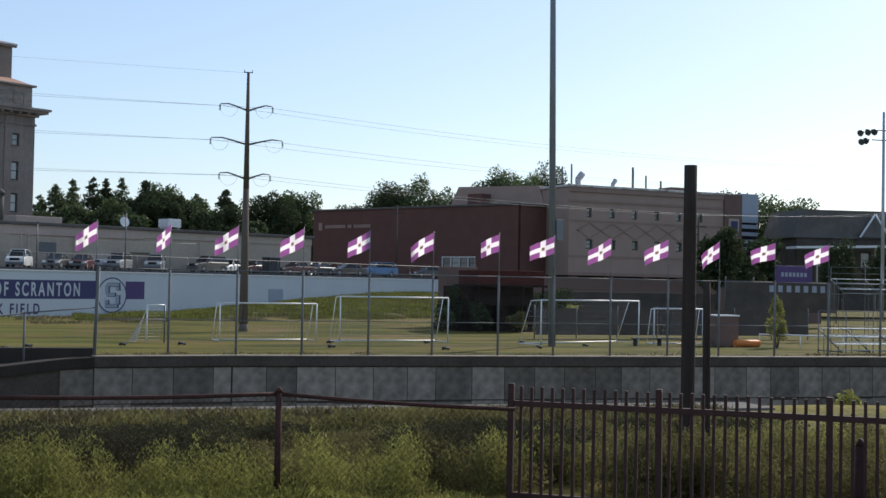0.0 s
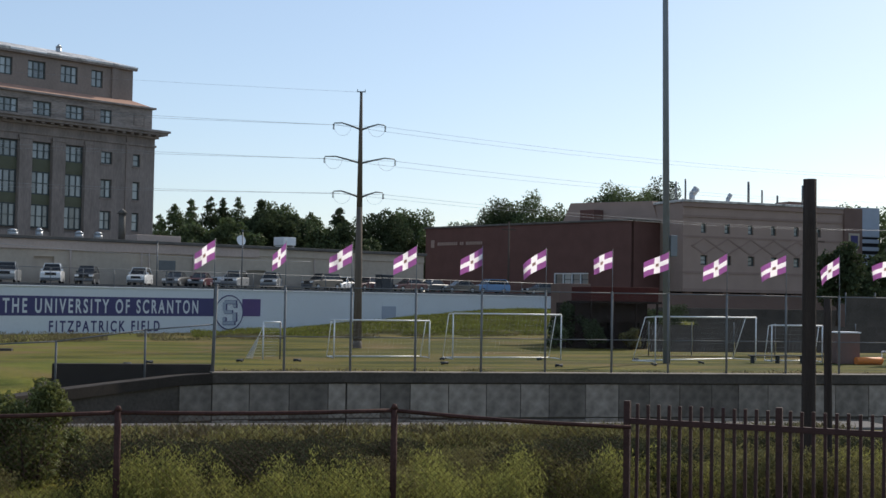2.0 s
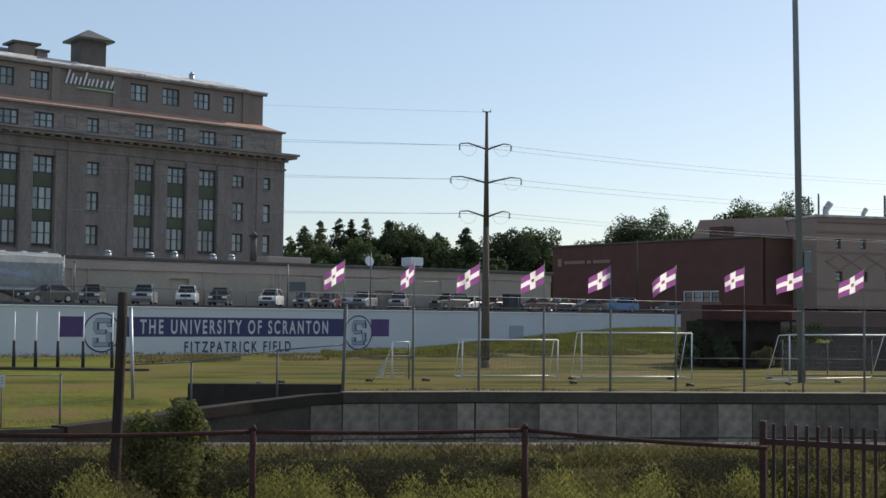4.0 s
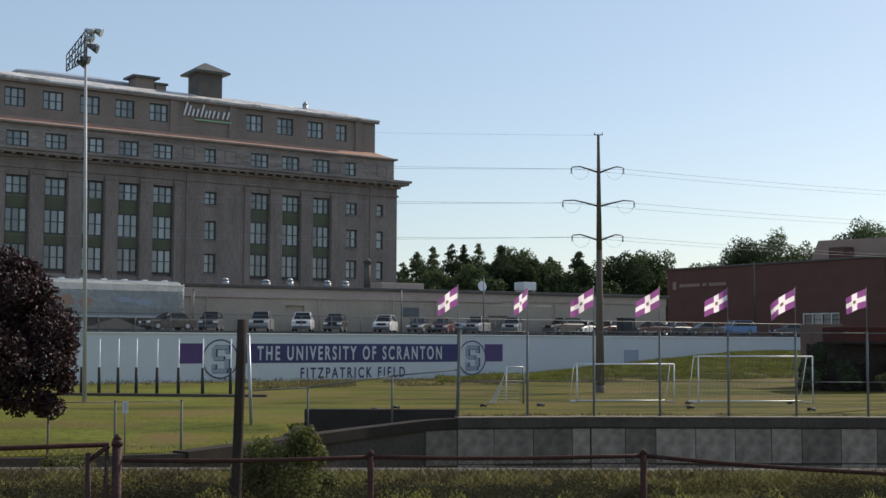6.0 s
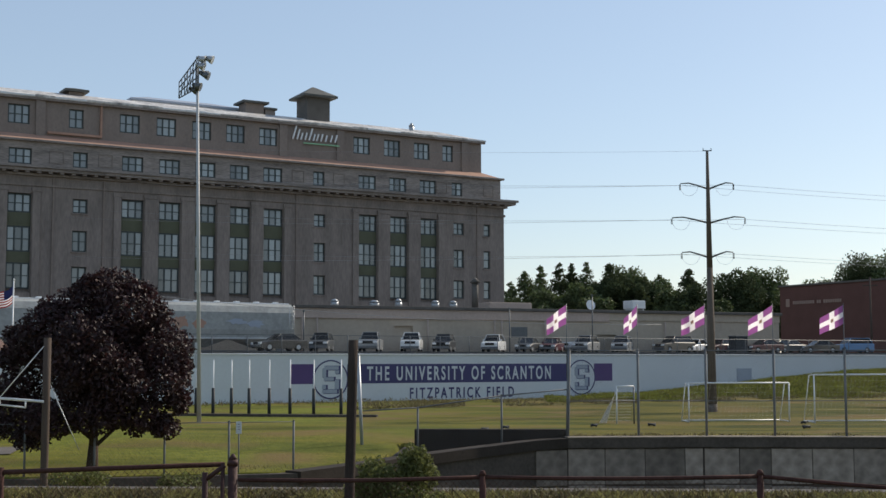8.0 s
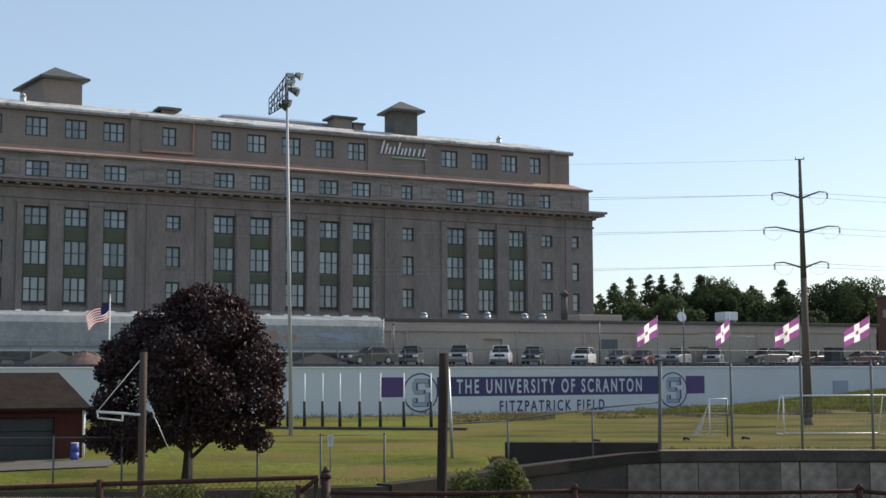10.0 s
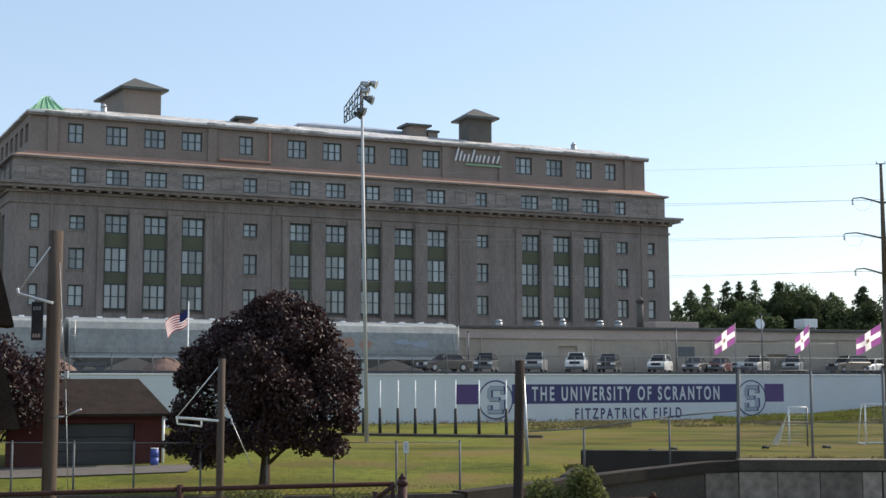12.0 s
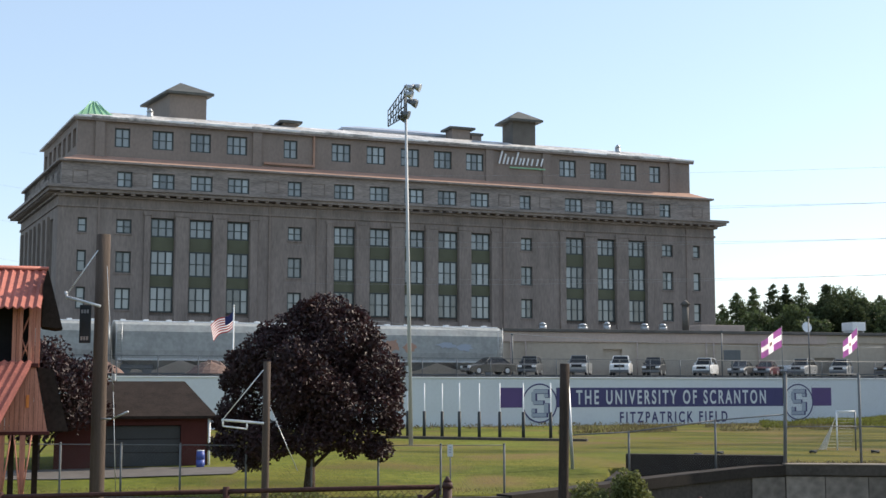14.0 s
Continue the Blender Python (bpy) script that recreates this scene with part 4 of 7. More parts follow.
for a_, b_ in zip(LF, LF[1:]):
    bm = bmesh.new()
    rod(bm, a_, b_, 0.026, seg=8)
    part("rail", bm, "rust", left_fence)
    bm = bmesh.new()
    lattice(bm, a_, b_, 1.0, a_[2], 1.0, b_[2], 0.072, 0.0019)
    part("chain_link", bm, "rust", left_fence)
for x, y, z in LF[1:3]:
    bm = bmesh.new()
    rod(bm, (x, y, 0.8), (x, y, z + 0.05), 0.036, seg=12)
    part("post", bm, "rust", left_fence)
gate = thing("gate_post", Matrix(), "thick rusty iron gate post with a domed cap", "gate")
bm = bmesh.new()
rod(bm, (-3.04, 13.6, 0.7), (-3.04, 13.6, 2.27), 0.05, seg=14)
rod(bm, (-3.04, 13.6, 2.27), (-3.04, 13.6, 2.33), 0.062, 0.05, 14)
rod(bm, (-3.04, 13.6, 2.33), (-3.04, 13.6, 2.39), 0.05, 0.012, 14)
part("post", bm, "rust_iron", gate)
bm = bmesh.new()
rod(bm, (-3.32, 13.55, 0.8), (-3.32, 13.55, 2.2), 0.03, seg=10)
rod(bm, (-3.32, 13.55, 2.12), (-3.12, 13.58, 2.27), 0.025, seg=8)
rod(bm, (-3.14, 13.58, 0.8), (-3.14, 13.58, 2.3), 0.022, seg=8)
part("gate_leaf", bm, "rust_iron", gate)
bm = bmesh.new()
lattice(bm, (-3.32, 13.56), (-3.14, 13.58), 1.0, 2.12, 1.0, 2.24, 0.05, 0.0019)
part("chain_link", bm, "rust", gate)
post2 = thing("gate_post", Matrix(), "thick rusty iron post beside the picket fence", "gate")
bm = bmesh.new()
rod(bm, (8.05, 11.55, 0.7), (8.05, 11.55, 1.78), 0.055, seg=14)
rod(bm, (8.05, 11.55, 1.78), (8.05, 11.55, 1.86), 0.055, 0.015, 14)
part("post", bm, "rust_iron", post2)

# iron picket fence
iron = thing("picket_fence", Matrix(), "dark red rusted iron picket fence with flat-topped bars", "fence")
I0, I1 = Vector((4.99, 13.6, 2.25)), Vector((8.6, 11.03, 2.25))
run = (I1 - I0).length
along = (I1 - I0) / run
turn = math.degrees(math.atan2(along.y, along.x))
bm = bmesh.new()
box(bm, -0.017, 0.017, -0.017, 0.017, -1.4, 0, 0.002)
picket = mesh_of("picket", bm, "rust_iron")
bm = bmesh.new()
box(bm, -0.034, 0.034, -0.034, 0.034, -1.6, 0.0, 0.004)
box(bm, -0.033, 0.033, -0.033, 0.033, 0.0, 0.02, 0.004)
big = mesh_of("post", bm, "rust_iron")
n = int(run / 0.1165)
for i in range(n + 1):
    c = I0 + along * (i * 0.1165)
    post_ = i in (0, 14, 29)
    share("post" if post_ else "picket", big if post_ else picket, iron, pose(c.x, c.y, c.z + (0.0 if not post_ else 0.01) + 0.004 * math.sin(i * 2.3), 0, 0.4 * math.sin(i * 1.7), turn))
for dz in (-0.19, -1.2):
    bm = bmesh.new()
    c = (I0 + I1) / 2 + Vector((0, 0, dz))
    box(bm, -run / 2, run / 2, -0.026, 0.026, -0.032, 0.032, 0.004, pose(c.x, c.y, c.z, 0, 0, turn))
    part("rail", bm, "rust_iron", iron)

# thin fence along the car park
park = thing("car_park_fence", grid_pose(98.15, 0), "thin dark chain-link fence along the car park edge", "fence")
for i in range(44):
    u = -74 + i * 3.0
    bm = bmesh.new()
    rod(bm, (u, 0, 3.8), (u, 0, 5.5), 0.035, seg=6)
    part("post", bm, "steel_dark", park)
bm = bmesh.new()
rod(bm, (-74, 0, 5.5), (55, 0, 5.5), 0.022, seg=6)
part("rail", bm, "steel_dark", park)
bm = bmesh.new()
lattice(bm, (-74, 0), (55, 0), 4.0, 5.5, 4.0, 5.5, 0.25, 0.003)
part("chain_link", bm, "steel_dark", park)

# retaining wall by the corner of the field, its shade put into near-black colour
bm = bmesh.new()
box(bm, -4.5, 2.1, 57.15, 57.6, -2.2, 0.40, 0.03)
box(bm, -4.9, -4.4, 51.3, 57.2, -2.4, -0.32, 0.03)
single("retaining_wall", bm, "shade_black", "concrete retaining wall on the bank, shade in its dark colour", "wall", kind="structure")
bm = bmesh.new()
box(bm, -14, 14, 22.9, 24.15, 0.4, 1.04, 0.03)
single("bank_kerb", bm, "gravel", "pale concrete kerb along the near bank", "kerb", kind="structure")


# ---------------------------------------------------------------- flags on the fence
def team_flag(x, y, sway, droop, seed):
    f = thing("team_flag", pose(x, y, 3.8), "purple flag with a white cross, flying from the fence", "flag", "flags along the field fence")
    bm = bmesh.new()
    rod(bm, (0, 0, -1.2), (0, 0, 2.05), 0.02, 0.014, 6)
    part("pole", bm, "steel_dark", f)
    W, H, nx_, nz_ = 1.2, 0.82, 14, 8
    rnd = random.Random(seed)
    ph = rnd.uniform(0, 6)

    def at(s, t):
        amp = 0.2 * s
        xx = -s * W * math.cos(sway) * (1 - 0.08 * s)
        yy = s * W * math.sin(sway) + amp * math.sin(s * 5.5 + ph + t)
        zz = 1.98 - t * H * (1 - 0.12 * s) - droop * s * W - 0.06 * s * math.sin(s * 4 + ph)
        return Vector((xx, yy, zz))

    def sheet(s0, s1, t0, t1, off, material, name, parent):
        b_ = bmesh.new()
        a_ = max(2, round((s1 - s0) * nx_))
        c_ = max(2, round((t1 - t0) * nz_))
        g = [[[b_.verts.new(at(s0 + (s1 - s0) * i / a_, t0 + (t1 - t0) * j / c_) + Vector((0, o_, 0))) for i in range(a_ + 1)] for j in range(c_ + 1)] for o_ in (-off, off)]
        for k in (0, 1):
            for j in range(c_):
                for i in range(a_):
                    q = (g[k][j][i], g[k][j][i + 1], g[k][j + 1][i + 1], g[k][j + 1][i])
                    b_.faces.new(q if k else q[::-1])
        return part(name, b_, material, parent, smooth=True)

    cloth = sheet(0, 1, 0.36, 0.64, 0.003, "flag_white", "cross_bar", f)
    for t0, t1 in ((0, 0.36), (0.64, 1)):
        sheet(0.38, 0.62, t0, t1, 0.003, "flag_white", "cross_bar", f)
        for s0, s1 in ((0, 0.38), (0.62, 1)):
            sheet(s0, s1, t0, t1, 0.003, "flag_purple", "quarter", f)
    sheet(0.44, 0.56, 0.41, 0.59, 0.008, "gold", "emblem", cloth)
    return f


rf = random.Random(5)
for i, (x, y) in enumerate(FP[:13]):
    team_flag(x, y, [0.7, 1.1, 0.5, 0.6, 0.75, 0.6, 0.95, 0.55, 0.8, 0.6, 1.25, 0.5, 0.8][i], 0.3 + 0.28 * rf.random(), i)


# ---------------------------------------------------------------- poles and lamps
def utility_pole():
    base = height(12.86, 87)
    u = thing("power_pole", pose(12.83, 87, base), "tall tan steel power pole with three tiers of arms", "utility pole")
    top = 17.3 - base
    bm = bmesh.new()
    rod(bm, (0, 0, -0.4), (-0.02, 0, 9.5), 0.31, 0.2, 16)
    rod(bm, (-0.02, 0, 9.5), (-0.05, 0, top), 0.2, 0.09, 16)
    part("pole", bm, "pole_tan", u)
    bm = bmesh.new()
    rod(bm, (0, 0, -0.4), (0, 0, 0.5), 0.33, 0.32, 16)
    part("base_sleeve", bm, "pole_tan", u)
    bm = bmesh.new()
    box(bm, -0.35, 0.25, -0.03, 0.03, top, top + 0.06)
    box(bm, -0.33, -0.29, -0.03, 0.03, top, top + 0.2)
    box(bm, 0.2, 0.24, -0.03, 0.03, top, top + 0.2)
    part("top_bracket", bm, "steel_dark", u)
    for z, w0, w1 in ((15.0, 1.86, 1.62), (12.72, 2.44, 2.34), (10.4, 1.82, 1.55)):
        for s, w in ((-1, w0), (1, w1)):
            bm = bmesh.new()
            pts = [(0, 0, z - base - 0.25), (s * w * 0.4, 0, z - base + 0.0), (s * w * 0.7, 0, z - base + 0.16), (s * w, 0, z - base + 0.12)]
            tube(bm, pts, [0.07, 0.055, 0.045, 0.035])
            arm = part("arm", bm, "steel_dark", u)
            bm = bmesh.new()
            for k in range(5):
                rod(bm, (s * (w + 0.02), 0, z - base + 0.06 - k * 0.08), (s * (w + 0.02), 0, z - base + 0.01 - k * 0.08), 0.07, 0.05, 8)
            part("insulator", bm, "steel_dark", arm)
            bm = bmesh.new()
            loop = [(s * (w - 1.15 * (1 - math.cos(math.pi * k / 10)) / 2), -0.05, z - base - 0.1 - 0.6 * math.sin(math.pi * k / 10)) for k in range(11)]
            tube(bm, loop, 0.008, 4)
            part("jumper_wire", bm, "wire", arm)


utility_pole()


def cable(name, p, q, sag, r, label):
    bm = bmesh.new()
    p, q = Vector(p), Vector(q)
    pts = [p.lerp(q, k / 24) - Vector((0, 0, 4 * sag * (k / 24) * (1 - k / 24))) for k in range(25)]
    tube(bm, pts, r, 4)
    return single(name, bm, "wire", label, "cable", "overhead wires")


for z, w, zl, zr in ((15.0, 1.75, 38.0, 24.0), (12.7, 2.4, 32.0, 21.0), (10.4, 1.7, 25.5, 17.5)):
    for s in (-1, 1):
        cable("power_wire", (12.8 + s * w, 87, z), (-118 + s * 2.4, 200 + s * 2, zl + s * 0.9), 2.2, 0.009, "thin dark overhead power wire")
        cable("power_wire", (12.8 + s * w, 87, z), (140 + s * 2.4, 160 - s * 2, zr), 2.5, 0.009, "thin dark overhead power wire")
cable("power_wire", (12.8, 87, 17.3), (-118, 200, 43), 2.0, 0.006, "thin dark overhead power wire")
cable("power_wire", (-30, 96, 8.6), (13.0, 118, 6.6), 0.7, 0.016, "slack service wire over the car park")


def flood_mast(x, y, z, height_m, r0, r1, material, label, lean=0.0):
    f = thing("floodlight_mast", pose(x, y, z), label, "light pole")
    bm = bmesh.new()
    rod(bm, (0, 0, -0.3), (lean, 0, height_m), r0, r1, 16)
    part("mast", bm, material, f)
    return f


tall = flood_mast(27.7, 69, 0, 34, 0.21, 0.13, "mast_grey", "very tall grey steel floodlight mast at the field", -0.48)
bm = bmesh.new()
box(bm, 0.1, 0.5, -0.2, 0.2, 6.0, 7.2, 0.03)
part("control_box", bm, "mast_grey", tall)

left_mast = flood_mast(-17.62, 72, 0, 20.0, 0.125, 0.07, "mast_pale", "slim pale floodlight mast with a lamp rack", -0.4)
bm = bmesh.new()
box(bm, -0.3, -0.1, -0.1, 0.1, 3.0, 4.4, 0.02)
part("control_box", bm, "steel", left_mast)
bm = bmesh.new()
RX0, RX1 = Vector((-1.5, 0.25, 0)), Vector((-0.26, -0.25, 0))
for k in range(8):
    f_ = k / 7
    c = RX0.lerp(RX1, f_)
    rod(bm, c + Vector((0, 0, 18.28 + 0.5 * f_)), c + Vector((0, 0, 19.2 + 1.4 * f_)), 0.03, seg=5)
for g_ in (0, 0.36, 0.68, 1):
    rod(bm, RX0 + Vector((0, 0, 18.28 + 0.92 * g_)), RX1 + Vector((0, 0, 18.78 + 1.82 * g_)), 0.035, seg=5)
for f_, g_ in ((0.0, 0.5), (0.45, 1.0), (0.3, 0.8)):
    c, e_ = RX0.lerp(RX1, f_), RX0.lerp(RX1, g_)
    rod(bm, c + Vector((0, 0, 18.28 + 0.5 * f_)), e_ + Vector((0, 0, 19.2 + 1.4 * g_)), 0.025, seg=5)
part("lamp_rack", bm, "steel_dark", left_mast, "dark open lamp rack")
for x, y, z in ((-0.1, -0.35, 20.4), (0.3, -0.2, 20.45), (0.0, -0.2, 19.6), (0.12, -0.3, 19.5), (-0.36, -0.2, 18.9), (-0.12, -0.4, 20.0), (-0.62, 0.1, 18.75)):
    bm = bmesh.new()
    rod(bm, (x - 0.18, y, z + 0.05), (x + 0.22, y, z - 0.1), 0.11, 0.26, 12)
    rod(bm, (x - 0.28, y, z + 0.08), (x - 0.18, y, z + 0.05), 0.08, 0.13, 10)
    part("floodlight", bm, "steel_dark" if z < 19.8 else "steel", left_mast)
right_mast = flood_mast(64.6, 90, 1.5, 16.5, 0.16, 0.1, "steel", "grey floodlight mast with two rows of lamps")
for z in (14.2, 15.0):
    bm = bmesh.new()
    rod(bm, (-1.7 if z > 14.5 else -1.1, 0, z), (2.4, 0, z), 0.04, seg=6)
    part("cross_bar", bm, "steel_dark", right_mast)
for x, z in ((-2.1, 14.7), (-1.4, 14.8), (-0.8, 14.85), (-2.0, 14.0), (-1.6, 14.1), (0.8, 14.8), (1.6, 14.8), (0.8, 14.0), (1.6, 14.0)):
    bm = bmesh.new()
    rod(bm, (x + 0.15, 0, z + 0.1), (x - 0.2, -0.15, z - 0.05), 0.12, 0.28, 12)
    part("floodlight", bm, "steel_dark", right_mast)


def timber_pole(x, y, z0, z1, r, lean=0.0, label="dark weathered timber pole with a flat sawn top", material="wood_pole"):
    t = thing("timber_pole", pose(x, y, z0), label, "pole")
    bm = bmesh.new()
    tube(bm, [(lean * k / 6, 0, (z1 - z0) * k / 6) for k in range(7)], [r * (1.06 - 0.1 * k / 6) for k in range(7)], 14)
    part("pole", bm, material, t)
    return t


timber_pole(7.68, 14.6, 0.7, 4.9, 0.083)
timber_pole(8.28, 15.2, 0.7, 3.45, 0.05, -0.03, "slim dark timber pole beside a thicker one")
timber_pole(-2.14, 16.0, 0.7, 3.61, 0.062, 0.06, "dark timber post beside the bank bush")
P3 = timber_pole(-13.35, 26.0, -4.6, 6.6, 0.155, 0.0, "brown timber pole with a hanging bracket", "wood_pale")
P4 = timber_pole(-10.3, 28.0, -4.6, 3.87, 0.085, 0.02, "slim brown timber pole with a stayed crossbar", "wood_pale")


def local(t, p):
    return Vector(p) - t.matrix_basis.translation


bm = bmesh.new()
rod(bm, local(P3, (-13.4, 25.85, 6.24)), local(P3, (-14.08, 25.85, 5.32)), 0.014, seg=6)
part("stay", bm, "white_metal", P3, "pale stay rod")
bm = bmesh.new()
rod(bm, local(P3, (-14.1, 25.85, 5.24)), local(P3, (-13.3, 25.85, 5.03)), 0.03, seg=8)
rod(bm, local(P3, (-14.13, 25.85, 5.36)), local(P3, (-14.1, 25.85, 5.2)), 0.03, seg=8)
part("bracket", bm, "white_metal", P3, "pale metal bracket")
bm = bmesh.new()
box(bm, -0.13, 0.13, -0.02, 0.02, -0.82, 0, 0.008, Matrix.Translation(local(P3, (-13.65, 25.85, 5.06))))
banner = part("hanging_banner", bm, "black_pad", P3, "narrow black hanging banner")
bm = bmesh.new()
for z in (-0.12, -0.7):
    bm = bmesh.new()
    for k in range(3):
        box(bm, -0.09 + k * 0.065, -0.045 + k * 0.065, -0.026, -0.02, z - 0.06, z + 0.02, 0, Matrix.Translation(local(P3, (-13.65, 25.85, 5.06))))
    part("lettering_bars", bm, "steel", banner)
bm = bmesh.new()
rod(bm, local(P3, (-13.3, 25.9, 2.62)), local(P3, (-13.0, 25.9, 2.62)), 0.02, seg=6)
rod(bm, local(P3, (-13.0, 25.9, 2.62)), local(P3, (-12.62, 25.9, 2.78)), 0.02, seg=6)
part("hook", bm, "steel", P3)
bm = bmesh.new()
rod(bm, local(P3, (-13.2, 25.9, 5.9)), local(P3, (-12.98, 25.9, 3.2)), 0.007, seg=4)
rod(bm, local(P3, (-12.98, 25.9, 3.2)), local(P3, (-12.86, 25.9, 1.0)), 0.01, seg=4)
box(bm, -0.04, 0.04, -0.03, 0.03, -0.08, 0.08, 0.01, Matrix.Translation(local(P3, (-12.97, 25.9, 3.5))))
part("pull_wire", bm, "steel", P3)
bm = bmesh.new()
rod(bm, local(P4, (-10.33, 27.9, 3.68)), local(P4, (-11.27, 27.9, 2.58)), 0.012, seg=6)
part("stay", bm, "white_metal", P4)
bm = bmesh.new()
rod(bm, local(P4, (-11.3, 27.9, 2.56)), local(P4, (-10.3, 27.9, 2.49)), 0.028, seg=8)
rod(bm, local(P4, (-11.28, 27.9, 2.56)), local(P4, (-11.27, 27.9, 2.42)), 0.02, seg=6)
rod(bm, local(P4, (-11.27, 27.9, 2.42)), local(P4, (-10.7, 27.9, 2.36)), 0.02, seg=6)
rod(bm, local(P4, (-10.7, 27.9, 2.36)), local(P4, (-10.7, 27.9, 2.5)), 0.02, seg=6)
part("crossbar", bm, "white_metal", P4, "pale metal crossbar")
bm = bmesh.new()
rod(bm, local(P4, (-10.16, 27.9, 2.85)), local(P4, (-9.5, 27.9, 1.45)), 0.009, seg=5)
part("guy_wire", bm, "steel", P4)

for x, y, z1 in ((7.3, 125.5, 9.6), (-0.6, 121.8, 8.2), (-18.0, 110.0, 7.6), (-32, 101, 7.2)):
    lp = thing("car_park_post", pose(x, y, 4.2), "thin dark lamp post in the car park", "lamp post", "car park posts")
    bm = bmesh.new()
    rod(bm, (0, 0, 0), (0, 0, z1 - 4.2), 0.07, 0.05, 8)
    part("post", bm, "steel_dark", lp)
    bm = bmesh.new()
    box(bm, -0.1, 0.1, -0.1, 0.1, z1 - 4.25, z1 - 4.1, 0.01)
    part("cap", bm, "steel_dark", lp)
bm = bmesh.new()
box(bm, -0.8, 0.8, -0.04, 0.04, 1.3, 2.3, 0.02)
box(bm, -0.05, 0.05, 0.0, 0.08, 0, 1.3)
single("car_park_sign", bm, "steel_dark", "dark back of a sign board in the car park", "sign", m=pose(0.3, 121.2, 4.2, 0, 0, 20))


# ---------------------------------------------------------------- goals and field furniture
def goal(p, q, hgt, depth, label, netting=True):
    p, q = Vector(p), Vector(q)
    w = (q - p).length
    d = (q - p) / w
    g = thing("soccer_goal", pose(p.x, p.y, p.z, 0, 0, math.degrees(math.atan2(d.y, d.x))), label, "goal", "goals on the field")
    for x in (0, w):
        bm = bmesh.new()
        rod(bm, (x, 0, 0), (x, 0, hgt), 0.04, seg=8)
        part("post", bm, "white_metal", g)
        bm = bmesh.new()
        rod(bm, (x, 0, hgt), (x, depth * 0.45, hgt - 0.05), 0.03, seg=6)
        rod(bm, (x, depth * 0.45, hgt - 0.05), (x, depth, 0.03), 0.025, seg=6)
        part("back_stay", bm, "white_metal", g)
        bm = bmesh.new()
        rod(bm, (x, 0, 0.05), (x, depth, 0.05), 0.03, seg=6)
        part("ground_bar", bm, "white_metal", g)
    bm = bmesh.new()
    rod(bm, (0, 0, hgt), (w, 0, hgt), 0.045, seg=8)
    part("crossbar", bm, "white_metal", g)
    bm = bmesh.new()
    rod(bm, (0, depth, 0.05), (w, depth, 0.05), 0.035, seg=6)
    part("ground_bar", bm, "white_metal", g)
    bm = bmesh.new()
    s_ = 0.24
    for k in range(int(w / s_) + 1):
        rod(bm, (k * s_, depth * 0.45, hgt - 0.05), (k * s_, depth, 0.05), 0.0018, seg=3, cap=False)
    for k in range(9):
        f_ = k / 8
        rod(bm, (0, depth * (0.45 + 0.55 * f_), (hgt - 0.05) * (1 - f_) + 0.03), (w, depth * (0.45 + 0.55 * f_), (hgt - 0.05) * (1 - f_) + 0.03), 0.0018, seg=3, cap=False)
    part("net", bm, "white_metal", g)


goal((9.35, 72.2, 0), (14.9, 72.9, 0), 2.14, 1.6, "white metal soccer goal with a thin net")
goal((16.0, 71.7, 0), (22.56, 72.4, 0), 2.6, 1.8, "large white soccer goal with a thin net")
goal((27.25, 69.6, 0), (35.05, 73.1, 0), 2.6, 1.8, "large white soccer goal with a thin net")
goal((35.3, 71.5, 0), (38.4, 71.2, 0), 2.18, 1.2, "small white goal frame beside the bench")

lx = thing("lacrosse_goal", pose(5.3, 70.4, 0, 0, 0, 12), "small white field goal with a slack net", "goal", "goals on the field")
for x in (0.0, 0.95):
    bm = bmesh.new()
    rod(bm, (x, 0, 0), (x, 0, 2.0), 0.04, seg=8)
    part("post", bm, "white_metal" if x < 0.5 else "steel_dark", lx)
bm = bmesh.new()
rod(bm, (0, 0, 2.0), (0.95, 0, 2.0), 0.04, seg=8)
part("crossbar", bm, "white_metal", lx)
bm = bmesh.new()
for k in range(12):
    rod(bm, (0.0, 0.0, 1.95 - k * 0.02), (-0.35 - 0.035 * k, 0.8, 0.02), 0.012, seg=3, cap=False)
    rod(bm, (0.0 - 0.03 * k, 0.07 * k, 1.9 - k * 0.16), (0.95, 0.07 * k, 1.9 - k * 0.16), 0.006, seg=3, cap=False)
part("net", bm, "white_metal", lx)

# dark benches, storage and wrapped gear by the fence
bm = bmesh.new()
tb = thing("team_bench", pose(35.6, 69.8, 0, 0, 0, 3), "long low black team bench", "bench")
box(bm, -2.6, 2.6, -0.2, 0.2, 0.42, 0.48, 0.01)
part("seat", bm, "black_pad", tb)
for x in (-2.4, -0.8, 0.8, 2.4):
    bm = bmesh.new()
    box(bm, x - 0.04, x + 0.04, -0.18, 0.18, 0, 0.42)
    part("leg", bm, "black_pad", tb)
bm = bmesh.new()
box(bm, -0.75, 0.75, -0.6, 0.6, 0, 1.8, 0.03)
sb = single("storage_box", bm, "tan_dark", "tan field storage cabinet with a pale lid", "cabinet", m=pose(39.2, 70.2, 0))
bm = bmesh.new()
box(bm, -0.8, 0.8, -0.65, 0.65, 1.8, 1.88, 0.01)
part("lid", bm, "white_metal", sb)
bm = bmesh.new()
rod(bm, (-0.85, 0, 0.22), (0.75, 0, 0.22), 0.22, seg=14)
rod(bm, (0.3, 0, 0.24), (0.85, 0.1, 0.26), 0.2, 0.17, 12)
single("orange_roll", bm, "orange", "orange rolled netting lying on the grass", "roll", m=pose(40.2, 69.0, 0))
bm = bmesh.new()
rod(bm, (41.3, 69.5, 0.75), (45.3, 62.5, 0.85), 0.05, seg=8)
